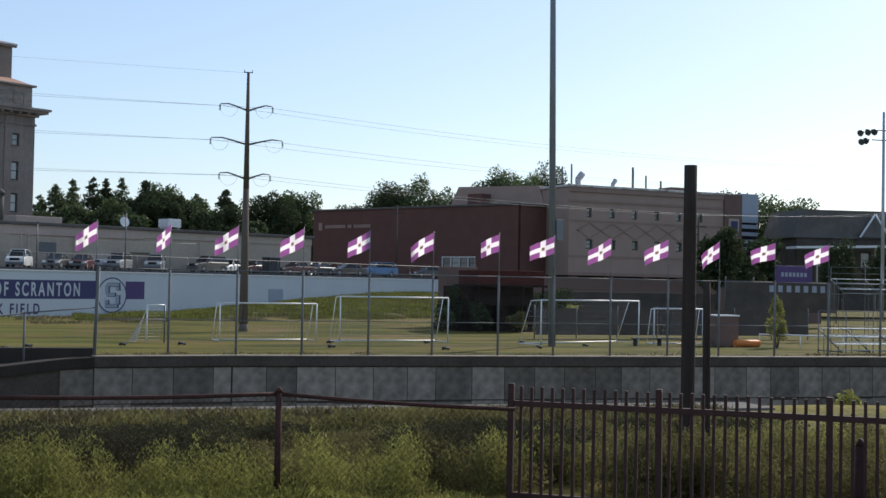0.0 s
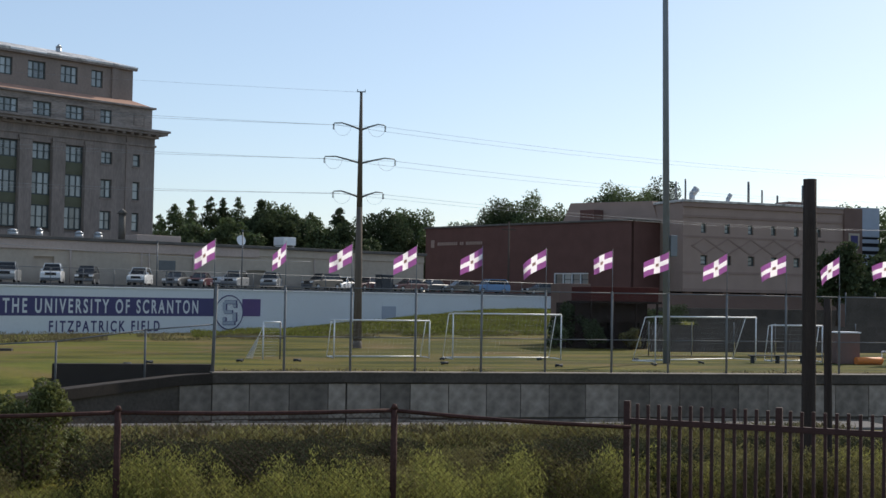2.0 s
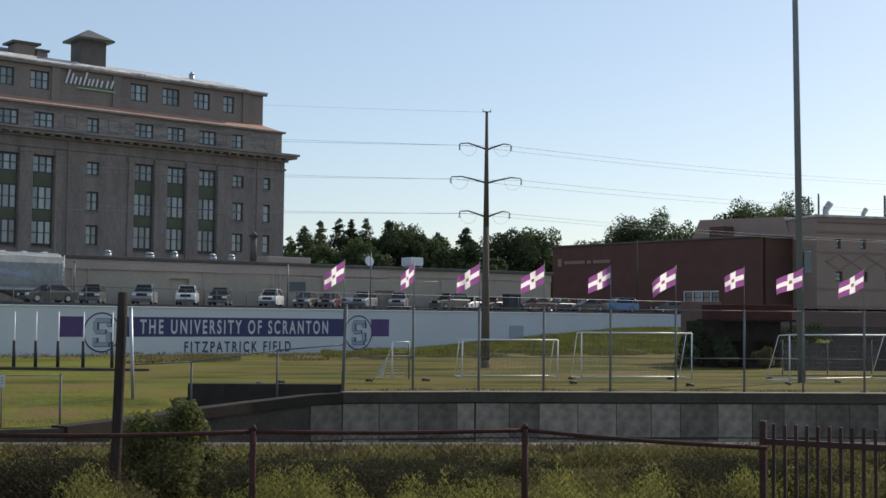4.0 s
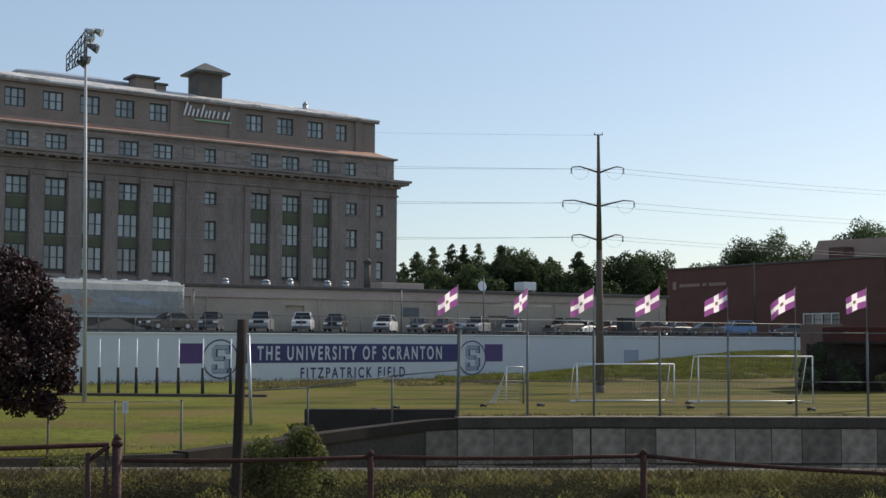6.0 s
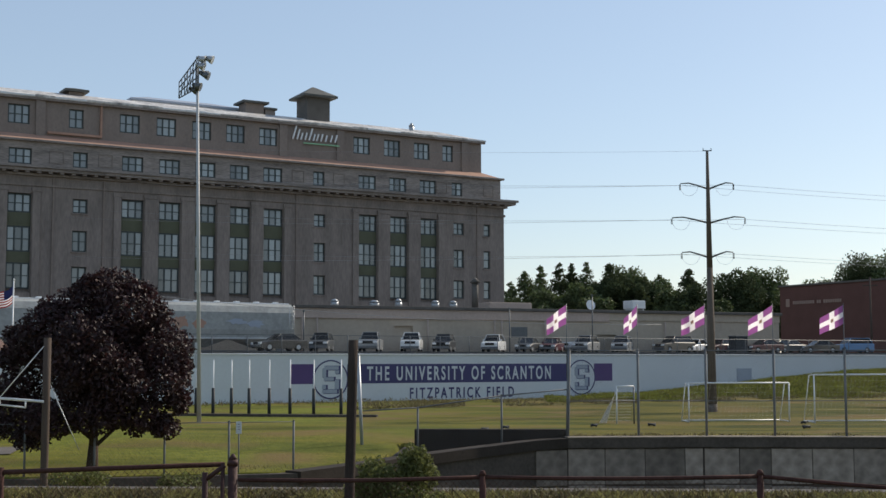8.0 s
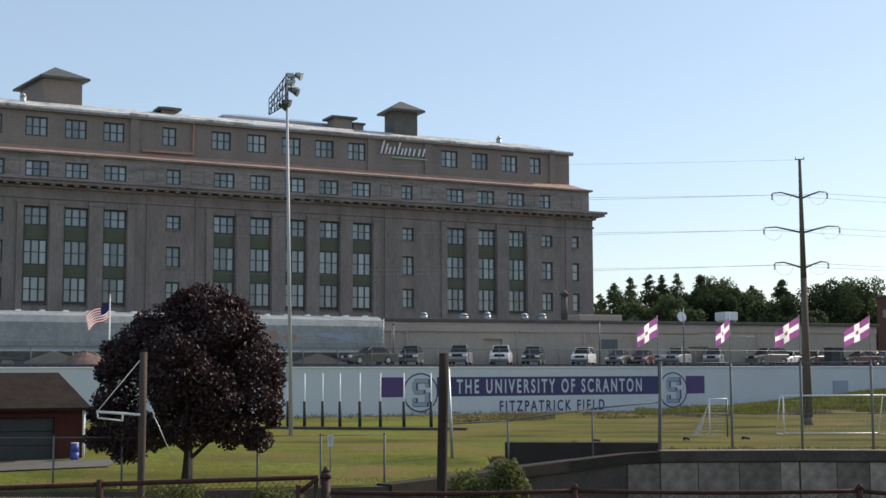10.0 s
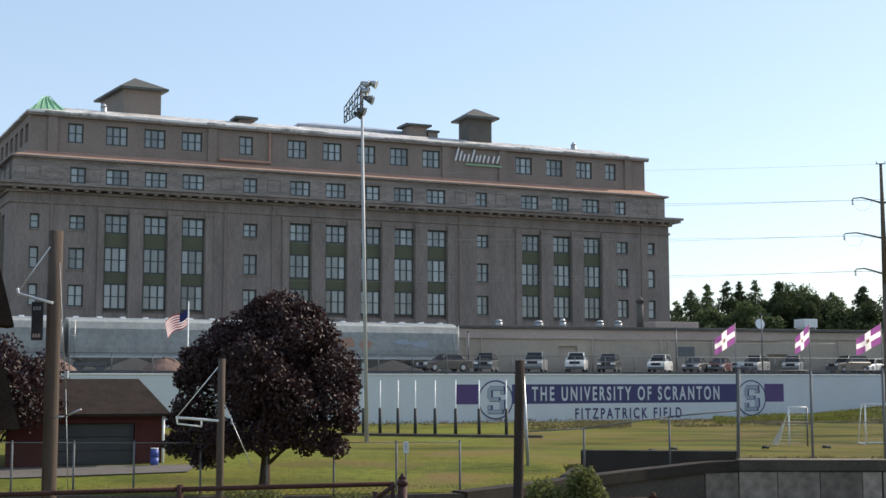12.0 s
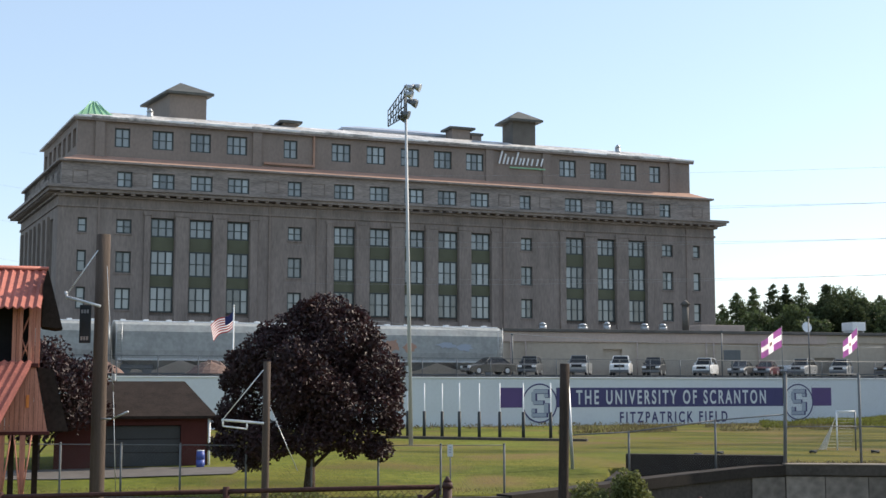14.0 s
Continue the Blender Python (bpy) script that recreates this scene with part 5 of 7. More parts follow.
for k in range(4):
    f_ = k / 3
    rod(bm, (41.3 + 4 * f_, 69.5 - 7 * f_, 0), (41.3 + 4 * f_, 69.5 - 7 * f_, 0.78), 0.035, seg=6)
single("low_rail", bm, "white_metal", "low white pipe rail beside the stand", "rail")
rb = random.Random(9)
for x, y in ((3.9, 67), (6.9, 68), (14.3, 66), (15.2, 70.5), (20.0, 64.5), (20.9, 71), (25.8, 66), (27.0, 72), (29.5, 68.5), (-0.6, 66), (-1.6, 64.6)):
    bm = bmesh.new()
    for k in range(4):
        a_ = rb.uniform(0, 6.3)
        rod(bm, (0.2 * math.cos(a_), 0.2 * math.sin(a_), 0.07), (-0.2 * math.cos(a_), 0.15 * math.sin(a_), 0.13), 0.06, 0.045, 7)
    single("sandbag", bm, "black_pad", "small dark sandbag lying on the grass", "sandbag", "sandbags on the field", m=pose(x, y, height(x, y)))


# padded net posts in front of the white wall, on a low kerb
bm = bmesh.new()
rod(bm, (0, 0, 0), (0, 0, 3.45), 0.045, 0.035, 10)
pm_ = mesh_of("post", bm, "white_metal")
bm = bmesh.new()
rod(bm, (0, 0, 0.02), (0, 0, 1.7), 0.105, 0.1, 12)
pad_ = mesh_of("pad", bm, "black_pad")
for x, y in ((-21.3, 81.4), (-20.1, 81.3), (-18.95, 81.0), (-17.75, 80.8), (-16.6, 80.6), (-15.3, 80.4), (-13.95, 80.1), (-12.45, 79.9), (-10.75, 79.8)):
    t_ = thing("net_post", pose(x, y, height(x, y)), "thin white net post with black padding at the foot", "post", "padded net posts")
    share("post", pm_, t_)
    share("pad", pad_, t_)
bm = bmesh.new()
box(bm, -8.5, 6.3, -0.2, 0.2, -0.5, 0.16, 0.03)
single("field_kerb", bm, "coping", "low dark timber kerb below the net posts", "kerb", kind="structure", m=pose(-14.6, 79.2, 0, 0, 0, -8))


# ---------------------------------------------------------------- planting
def leaves_mesh(name, centres, normals_seed, size, aspect, material, droop=0.0, upright=0.0):
    """Many small bent leaves, each an island of two faces, at the given centres."""
    rng_ = np.random.default_rng(normals_seed)
    n_ = len(centres)
    d = rng_.normal(size=(n_, 3))
    d[:, 2] = d[:, 2] * (1 - upright) + upright * 1.6 - droop
    d /= np.linalg.norm(d, axis=1)[:, None]
    s = rng_.normal(size=(n_, 3))
    s -= (s * d).sum(1)[:, None] * d
    s /= np.linalg.norm(s, axis=1)[:, None]
    nrm = np.cross(d, s)
    L = size * rng_.uniform(0.6, 1.35, n_)[:, None]
    W = L * aspect
    c = np.asarray(centres)
    v = np.stack([c - d * L / 2, c + s * W / 2 + nrm * L * 0.12, c + d * L / 2, c - s * W / 2 + nrm * L * 0.12], 1).reshape(-1, 3)
    idx = np.arange(n_) * 4
    f = np.concatenate([np.stack([idx, idx + 1, idx + 2], 1), np.stack([idx, idx + 2, idx + 3], 1)])
    me_ = bpy.data.meshes.new(name)
    me_.from_pydata(v.tolist(), [], f.tolist())
    me_.materials.append(M[material])
    return me_


def cloud(lobes, n_, seed, shell=0.55):
    """Points in a crown of overlapping lobes (x, y, z, rx, ry, rz), thicker towards the outside, with gaps."""
    rng_ = np.random.default_rng(seed)
    vol = np.array([l[3] * l[4] * l[5] for l in lobes]) ** 0.6
    pick = rng_.choice(len(lobes), n_, p=vol / vol.sum())
    d = rng_.normal(size=(n_, 3))
    d /= np.linalg.norm(d, axis=1)[:, None]
    r = shell + (1 - shell) * rng_.random(n_) ** 0.6
    r *= 1 + 0.13 * np.sin(d[:, 0] * 7 + pick) * np.cos(d[:, 2] * 6 + pick * 2)
    lb = np.array(lobes)[pick]
    return lb[:, :3] + d * r[:, None] * lb[:, 3:]


def lobes_of(rx, ry, rz, z, n_, seed, size=0.38):
    rnd = random.Random(seed)
    out = [(0, 0, z, rx * 0.72, ry * 0.72, rz * 0.78)]
    for i in range(n_):
        a_ = rnd.uniform(0, 2 * math.pi)
        h_ = rnd.uniform(-0.85, 0.95)
        k = math.sqrt(max(0.05, 1 - h_ * h_)) * rnd.uniform(0.58, 1.06)
        s_ = size * rnd.uniform(0.6, 1.15)
        out.append((rx * k * math.cos(a_), ry * k * math.sin(a_), z + rz * h_ * 0.72, rx * s_, ry * s_, rz * s_ * 0.9))
    return out


def broadleaf(x, y, z, trunk_h, rx, rz, n_, leaf, material, seed, label, trunk_r=0.15, name="tree", group="", lobes_n=16, shape=None):
    t = thing(name, pose(x, y, z), label, "tree", group)
    bm = bmesh.new()
    top = trunk_h + rz * 0.9
    rod(bm, (0, 0, -0.3), (0.05, 0, trunk_h), trunk_r * 1.25, trunk_r * 0.85, 10)
    rnd = random.Random(seed)
    rod(bm, (0.05, 0, trunk_h), (0.0, 0.05, top), trunk_r * 0.85, trunk_r * 0.3, 8)
    for k in range(9):
        a_ = k * 2.4 + rnd.random()
        h0 = trunk_h * 0.9 + k * rz * 0.09
        e_ = Vector((math.cos(a_) * rx * 0.62, math.sin(a_) * rx * 0.62, h0 + rz * rnd.uniform(0.35, 0.7)))
        rod(bm, (0.03, 0, h0), e_, trunk_r * 0.42, trunk_r * 0.1, 6)
    part("trunk", bm, "bark", t)
    lb = shape or lobes_of(rx, rx, rz, trunk_h + rz * 0.95, lobes_n, seed)
    inner = 0.1 if shape else 0.32
    pts = np.concatenate([cloud(lb, int(n_ * (1 - inner)), seed, 0.3), cloud(lb[:1], int(n_ * inner), seed + 5, 0.55)])
    me_ = leaves_mesh("crown", pts, seed + 1, leaf, 0.62, material)
    share("crown", me_, t)
    return t


def conifer(x, y, z, h_, r, n_, seed, material="leaf_dark", leaf=0.9, group="far conifers", label="dark green conifer on the far slope"):
    r *= 1.25
    t = thing("conifer_tree", pose(x, y, z), label, "tree", group)
    bm = bmesh.new()
    rod(bm, (0, 0, -0.3), (0, 0, h_ * 0.97), h_ * 0.022, 0.03, 8)
    part("trunk", bm, "bark", t)
    rng_ = np.random.default_rng(seed)
    # drooping boughs of uneven length, shorter towards the tip
    nb = 120
    bf = np.sort(rng_.random(nb)) ** 0.9
    bl = r * (1 - bf) ** 0.78 * rng_.uniform(0.45, 1.15, nb) + 0.12
    ba = rng_.random(nb) * 2 * np.pi
    w_ = bl + 0.25
    k = rng_.choice(nb, n_, p=w_ / w_.sum())
    s_ = rng_.random(n_) ** 0.75
    off = rng_.normal(size=(n_, 3)) * (0.10 + 0.16 * bl[k] * (1 - 0.5 * s_))[:, None] * np.array([1, 1, 0.55])
    c = np.stack([bl[k] * s_ * np.cos(ba[k]), bl[k] * s_ * np.sin(ba[k]), h_ * (0.05 + 0.95 * bf[k]) - 0.3 * bl[k] * s_ ** 1.5], 1) + off
    share("crown", leaves_mesh("crown", c, seed, leaf, 0.4, material, droop=0.5), t)
    return t


def bush(x, y, z, rx, rz, n_, leaf, material, seed, label, name="bush"):
    t = thing(name, pose(x, y, z), label, "bush")
    bm = bmesh.new()
    for k in range(7):
        a_ = k * 0.9
        rod(bm, (0.05 * math.cos(a_), 0.05 * math.sin(a_), -0.1), (rx * 0.6 * math.cos(a_), rx * 0.6 * math.sin(a_), rz * 1.2), 0.025, 0.008, 5)
    part("stems", bm, "bark", t)
    share("foliage", leaves_mesh("foliage", cloud(lobes_of(rx, rx, rz, rz * 0.95, 10, seed), n_, seed, 0.4), seed, leaf, 0.5, material, upright=0.2), t)


# purple-leaved trees on the far bank
DOME = [(0.1, 0, 3.9, 1.9, 2.2, 1.9), (2.95, 0, 3.75, 0.5, 0.6, 0.4), (2.0, 0, 5.45, 0.75, 0.8, 0.6), (-1.5, 0, 5.75, 0.6, 0.7, 0.5), (1.5, 0, 6.35, 0.65, 0.7, 0.5), (-0.2, 0, 6.6, 0.55, 0.6, 0.45), (2.5, -0.3, 1.6, 0.6, 0.7, 0.45), (-1.9, -0.6, 1.25, 0.7, 0.8, 0.5), (-3.2, 0, 2.5, 0.4, 0.5, 0.4), (-2.7, 0, 4.9, 0.45, 0.5, 0.35), (1.3, -0.3, 5.6, 1.35, 1.5, 1.2), (-0.5, 0.2, 5.7, 1.25, 1.4, 1.1), (0.5, 0, 6.45, 1.1, 1.2, 0.9), (2.3, 0.2, 4.3, 1.15, 1.4, 1.15), (2.55, -0.2, 3.2, 0.95, 1.3, 0.95),
        (1.7, -0.6, 2.1, 1.05, 1.3, 0.85), (0.6, -1.5, 2.0, 1.1, 1.0, 0.7), (-1.0, -1.3, 1.9, 1.2, 1.1, 0.8), (-2.2, -0.2, 2.0, 1.25, 1.3, 0.95), (-2.5, 0.2, 3.0, 1.05, 1.2, 0.85), (-2.15, 0, 4.35, 1.15, 1.2, 0.95),
        (-1.4, -0.8, 5.0, 1.05, 1.1, 0.9), (0.3, -2.2, 4.2, 1.4, 0.9, 1.5), (-0.4, 1.9, 3.6, 1.8, 1.1, 1.7), (1.2, -1.6, 3.3, 1.3, 1.0, 1.2), (-3.05, -0.3, 1.65, 0.55, 0.7, 0.5), (2.9, -0.1, 2.5, 0.5, 0.6, 0.55), (-2.9, 0.1, 4.0, 0.5, 0.6, 0.45)]
broadleaf(-15.0, 45.6, -0.55, 0.95, 3.2, 3.25, 52000, 0.155, "leaf_purple", 11, "round purple-leaved ornamental tree on the grass", 0.2, "purple_tree", shape=[DOME[0]] + [(x * 1.07, y, z, a_ * 0.9, b_, c_ * 0.92) for x, y, z, a_, b_, c_ in DOME[1:]])
broadleaf(-28.6, 50.5, -0.4, 0.9, 2.5, 2.6, 9000, 0.21, "leaf_purple", 8, "purple-leaved tree behind the red tower", 0.12, "purple_tree", lobes_n=16)
# river bank bushes
bush(-1.6, 17.0, 0.75, 0.6, 0.78, 9000, 0.065, "leaf_mid", 11, "light green leafy bush on the river bank")
bush(-1.25, 17.6, 0.85, 0.4, 0.42, 1800, 0.06, "leaf_mid", 12, "light green leafy bush on the river bank")
bush(-9.0, 26.6, 0.3, 0.7, 0.5, 2200, 0.09, "leaf_mid", 13, "low green bush beside the timber pole")
bush(-6.4, 24.6, 0.5, 0.5, 0.45, 1500, 0.08, "leaf_mid", 14, "low green bush on the bank edge")
bush(17.0, 25.0, 0.0, 0.4, 0.62, 1200, 0.08, "leaf_green", 15, "thin green shrub beyond the picket fence")
bush(40.0, 95, height(40, 95), 1.2, 1.1, 1800, 0.28, "leaf_green", 16, "rounded green bush by the far stand")
for x, y, rx, rz, n_, material, seed in ((28.9, 91.0, 1.1, 1.7, 2600, "leaf_dark", 61), (30.2, 89.4, 0.9, 1.2, 2000, "leaf_dark", 62), (35.6, 92.5, 1.3, 1.5, 2600, "leaf_dark", 63), (33.0, 89.0, 0.8, 0.8, 1400, "weed", 64), (38.3, 97.0, 1.4, 1.6, 2200, "leaf_dark", 65), (44.0, 108.0, 2.0, 1.7, 2400, "leaf_dark", 66), (27.6, 90.0, 0.8, 1.0, 1600, "leaf_far", 67)):
    bush(x, y, height(x, y), rx, rz, n_, 0.22, material, seed, "tangled dark shrub beside the press box")
bush(41.9, 68.5, 0, 0.55, 1.6, 1500, 0.16, "leaf_green", 17, "slim young green tree by the fence", "young_tree")

# far trees
RC = random.Random(21)
for x, y, zt, r in ((1.5, 212, 17.0, 2.8), (4.2, 216, 18.8, 2.6), (7.2, 213, 19.4, 3.0), (9.4, 218, 18.8, 2.6), (11.6, 214, 19.2, 2.8), (15.6, 217, 18.8, 2.8), (23.8, 216, 18.0, 2.4), (28.2, 214, 18.6, 2.8), (-3.0, 214, 14.5, 2.8), (-0.8, 219, 16.0, 2.6)):
    conifer(x, y, 3.5, zt - 2.4 - 1.6 * RC.random(), r * (1.7 + 0.7 * RC.random()), 7000, int(x * 10) + 300, "leaf_dark" if RC.random() < 0.6 else "leaf_far", 0.55)
for i, (x, y, z1, rx) in enumerate(((-2.5, 204, 12.8, 3.4), (5.0, 203, 13.6, 3.6), (11.0, 203, 14.6, 3.8), (17.5, 206, 16.2, 3.8), (24.0, 203, 13.8, 3.2), (31.0, 206, 12.6, 3.0), (14.0, 208, 16.6, 4.6), (19.0, 222, 18.9, 4.6), (21.5, 210, 16.2, 4.2), (36.0, 218, 18.6, 4.8), (41.5, 222, 17.8, 4.6), (8.0, 205, 14.2, 4.5), (26.5, 206, 14.6, 3.8), (46.0, 224, 15.5, 3.6), (2.0, 206, 13.2, 4.0),
                                   (67, 262, 25.0, 6.5), (73.5, 260, 27.0, 6.5), (80, 262, 25.5, 6.0), (84, 252, 26.0, 6.5), (90, 250, 28.4, 6.8), (97, 256, 29.2, 6.2), (103, 258, 29.8, 6.0), (61, 262, 20.5, 4.5),
                                   (104, 232, 23.0, 6.0), (111, 234, 22.5, 5.5), (117, 200, 21.5, 7.0), (124.5, 200, 19.5, 6.5), (128, 205, 17.0, 5.5))):
    hh = (z1 - 3.2) * (1.02 if i < 15 else 0.94)
    broadleaf(x, y, 3.2, hh * 0.16, rx * 1.22, hh * 0.47, 11000, 0.5, "leaf_far" if i % 3 else "leaf_dark", 40 + i, "dense dark green tree beyond the buildings", 0.35, "broadleaf_tree", "far broadleaf trees", 12)
broadleaf(55.3, 100, 2.0, 1.0, 2.1, 3.0, 3600, 0.4, "leaf_dark", 77, "dark ragged pine beside the tan hall", 0.14, "pine_tree", lobes_n=14)
broadleaf(66.5, 112, 2.0, 1.0, 2.6, 3.2, 3000, 0.45, "leaf_dark", 78, "dark ragged pine near the far stand", 0.14, "pine_tree", lobes_n=14)
broadleaf(74.2, 110, 2.0, 0.8, 1.9, 3.0, 3000, 0.3, "leaf_dark", 80, "dark ragged pine near the far stand", 0.1, "pine_tree", lobes_n=14)
broadleaf(78.4, 109, 2.0, 0.8, 1.7, 2.7, 2600, 0.3, "leaf_dark", 81, "dark ragged pine near the far stand", 0.1, "pine_tree", lobes_n=14)
broadleaf(62.5, 108, 2.0, 0.8, 1.9, 2.0, 1800, 0.4, "leaf_dark", 79, "small dark tree near the far stand", 0.1, "broadleaf_tree")


def scatter(name, label, xs, ys, n_, seed, size, aspect, material, top, upright, keep=None, low=0.0):
    """Low plants over a stretch of ground, one sheet of growth that nobody could count."""
    rng_ = np.random.default_rng(seed)
    x = rng_.uniform(*xs, n_)
    y = rng_.uniform(*ys, n_)
    c = []
    for i in range(n_):
        if keep and not keep(x[i], y[i]):
            continue
        hump = 0.55 + 0.9 * noise.noise((x[i] * 0.9, y[i] * 0.9, seed)) + 0.5 * noise.noise((x[i] * 0.3, y[i] * 0.35, seed + 4))
        g_ = height(x[i], y[i])
        h_ = top * max(0.1, min(1.3, 0.15 + 1.2 * hump))
        if y[i] < 24:
            h_ = min(h_, max(0.06, 3.38 - 0.1 * y[i] - g_))
        c.append((x[i], y[i], height(x[i], y[i]) + low + h_ * rng_.random() ** 0.7))
    return tagged(new(name, leaves_mesh(name, np.array(c), seed, size, aspect, material, upright=upright)), label, "weeds", kind="stuff")


def weed_clumps(name, label, n_, seed, material, leaf, per, y0, y1, fill, rx, test=None, upright=0.45, aspect=0.4):
    """Domes of leaves, packed over a stretch of the near bank, kept below the line of the river kerb."""
    rnd = random.Random(seed)
    lob = []
    while len(lob) < n_:
        x, y = rnd.uniform(-11, 11), rnd.uniform(y0, y1)
        if test and not test(x, y) or (y < 17.3 and abs(x / y + 0.088) < 0.042):
            continue
        g_ = height(x, y)
        h_ = max(0.08, min(1.0, 3.36 - 0.11 * y - g_)) * rnd.uniform(*fill)
        r_ = rnd.uniform(*rx)
        lob.append((x, y, g_ + h_ * 0.42, r_, r_, h_ * 0.6))
    c = cloud(lob, n_ * per, seed, 0.35)
    return tagged(new(name, leaves_mesh(name, c, seed, leaf, aspect, material, upright=upright)), label, "weeds", kind="stuff")


# noise mask for where the weeds are coloured dark as shade
shade_patch = lambda x, y: noise.noise((x * 0.45, y * 0.4, 2))
weed_clumps("bank_weeds", "dense dull green weeds covering the near bank", 170, 5, "weed", 0.045, 1300, 14.9, 20.2, (0.4, 0.95), (0.22, 0.5), lambda x, y: shade_patch(x, y) < 0.04, 0.55, 0.28)
weed_clumps("dark_weeds", "leafy weeds coloured dark for the shade on the bank", 140, 6, "weed_shade", 0.042, 2300, 15.2, 19.4, (0.8, 1.15), (0.35, 0.8), lambda x, y: shade_patch(x, y) > -0.02, 0.3, 0.45)
weed_clumps("bright_weeds", "bright green weeds at the foot of the near bank", 210, 7, "leaf_green", 0.055, 420, 13.9, 15.7, (0.5, 1.0), (0.12, 0.32), lambda x, y: noise.noise((x * 0.5, y * 0.4, 9)) > 0.3 * (y - 15.3) and (x < 4.2 or y > 14.2), 0.8, 0.2)
weed_clumps("fence_weeds", "mixed green weeds behind the picket fence", 120, 8, "weed", 0.055, 620, 11.4, 15.5, (0.45, 0.95), (0.18, 0.42), lambda x, y: x > 4.4 and y > 14.2 - (x - 5) * 0.71, 0.6, 0.28)
scatter("near_grass", "short bright grass at the foot of the near bank", (-11, 4.4), (12.4, 17.0), 45000, 19, 0.08, 0.14, "leaf_green", 0.2, 0.8)
scatter("pale_grass", "pale yellow-green grass on top of the near bank", (-12, 12), (20.0, 22.8), 42000, 17, 0.12, 0.07, "weed_straw", 0.34, 0.8)
scatter("dry_grass", "tall pale dry grass along the river kerb", (-12, 12), (20.8, 23.2), 20000, 7, 0.2, 0.05, "weed_dry", 0.5, 0.85)
scatter("fence_grass", "rough straw-coloured grass along the fence foot", (-4, 46), (57.3, 58.6), 9000, 8, 0.2, 0.09, "weed_dry", 0.16, 0.8, lambda x, y: y > bank_edge(x)[0] + 0.75)
rb_ = np.random.default_rng(31)
tufts = []
for _ in range(40000):
    u_, p_ = rb_.uniform(3, 55), rb_.uniform(81.5, 97.3)
    if (p_ - 81.5) / 8 + 1.3 * noise.noise((u_ * 0.16, p_ * 0.3, 4)) + (u_ - 22) / 40 < 0.35:
        continue
    q_ = NX * p_ + AX * (u_ + p_ * math.tan(radians(PHI)))
    tufts.append((q_.x, q_.y, height(q_.x, q_.y) + 0.3 * rb_.random() * max(0.2, 0.6 + noise.noise((q_.x * 0.3, q_.y * 0.3, 1)))))
tagged(new("bank_grass", leaves_mesh("bank_grass", np.array(tufts), 31, 0.4, 0.16, "bank_green", upright=0.7)), "bright rough grass on the slope below the white wall", "grass", kind="stuff")
dry_tufts = []
for _ in range(12000):
    u_, p_ = rb_.uniform(-14, 50), 81 + 13 * rb_.random() ** 1.4
    q_ = NX * p_ + AX * (u_ + p_ * math.tan(radians(PHI)))
    if noise.noise((q_.x * 0.22, q_.y * 0.22, 6)) > -0.1:
        dry_tufts.append((q_.x, q_.y, height(q_.x, q_.y) + 0.18 * rb_.random()))
tagged(new("dry_bank_grass", leaves_mesh("dry_bank_grass", np.array(dry_tufts), 33, 0.34, 0.14, "weed_dry", upright=0.7)), "straw-coloured dry grass at the foot of the slope", "grass", kind="stuff")
scatter("wall_grass", "dry grass at the foot of the white wall", (-30, 12), (82, 112), 9000, 10, 0.35, 0.14, "weed_dry", 0.22, 0.8, lambda x, y: 92.5 < Vector((x, y, 0)).dot(NX) < 97.3)
scatter("bank_grass", "uneven grass on the river bank slope", (-26, 2), (43, 58), 9000, 12, 0.12, 0.1, "weed", 0.1, 0.85, lambda x, y: 0.7 < y - bank_edge(x)[0] < 2.6)


# ---------------------------------------------------------------- parked vehicles
CAR_M = {k: paint("car_" + k, c) for k, c in (("white", (0.75, 0.76, 0.77)), ("silver", (0.27, 0.28, 0.29)), ("black", (0.015, 0.016, 0.018)), ("grey", (0.06, 0.065, 0.07)), ("red", (0.085, 0.012, 0.018)), ("blue", (0.08, 0.22, 0.42)), ("tan", (0.11, 0.09, 0.07)))}
SHAPES = {
    "car": (1.80, 4.6, 1.45, [(0.0, 0.62), (0.25, 0.74), (1.35, 0.92), (2.05, 1.42), (3.3, 1.45), (4.1, 1.02), (4.6, 0.95)]),
    "suv": (1.92, 4.7, 1.75, [(0.0, 0.80), (0.2, 0.95), (1.25, 1.08), (1.85, 1.70), (4.2, 1.75), (4.6, 1.15), (4.7, 1.0)]),
    "pickup": (2.02, 5.6, 1.88, [(0.0, 0.85), (0.2, 1.08), (1.5, 1.18), (2.1, 1.82), (3.5, 1.88), (3.9, 1.2), (5.6, 1.18)]),
}


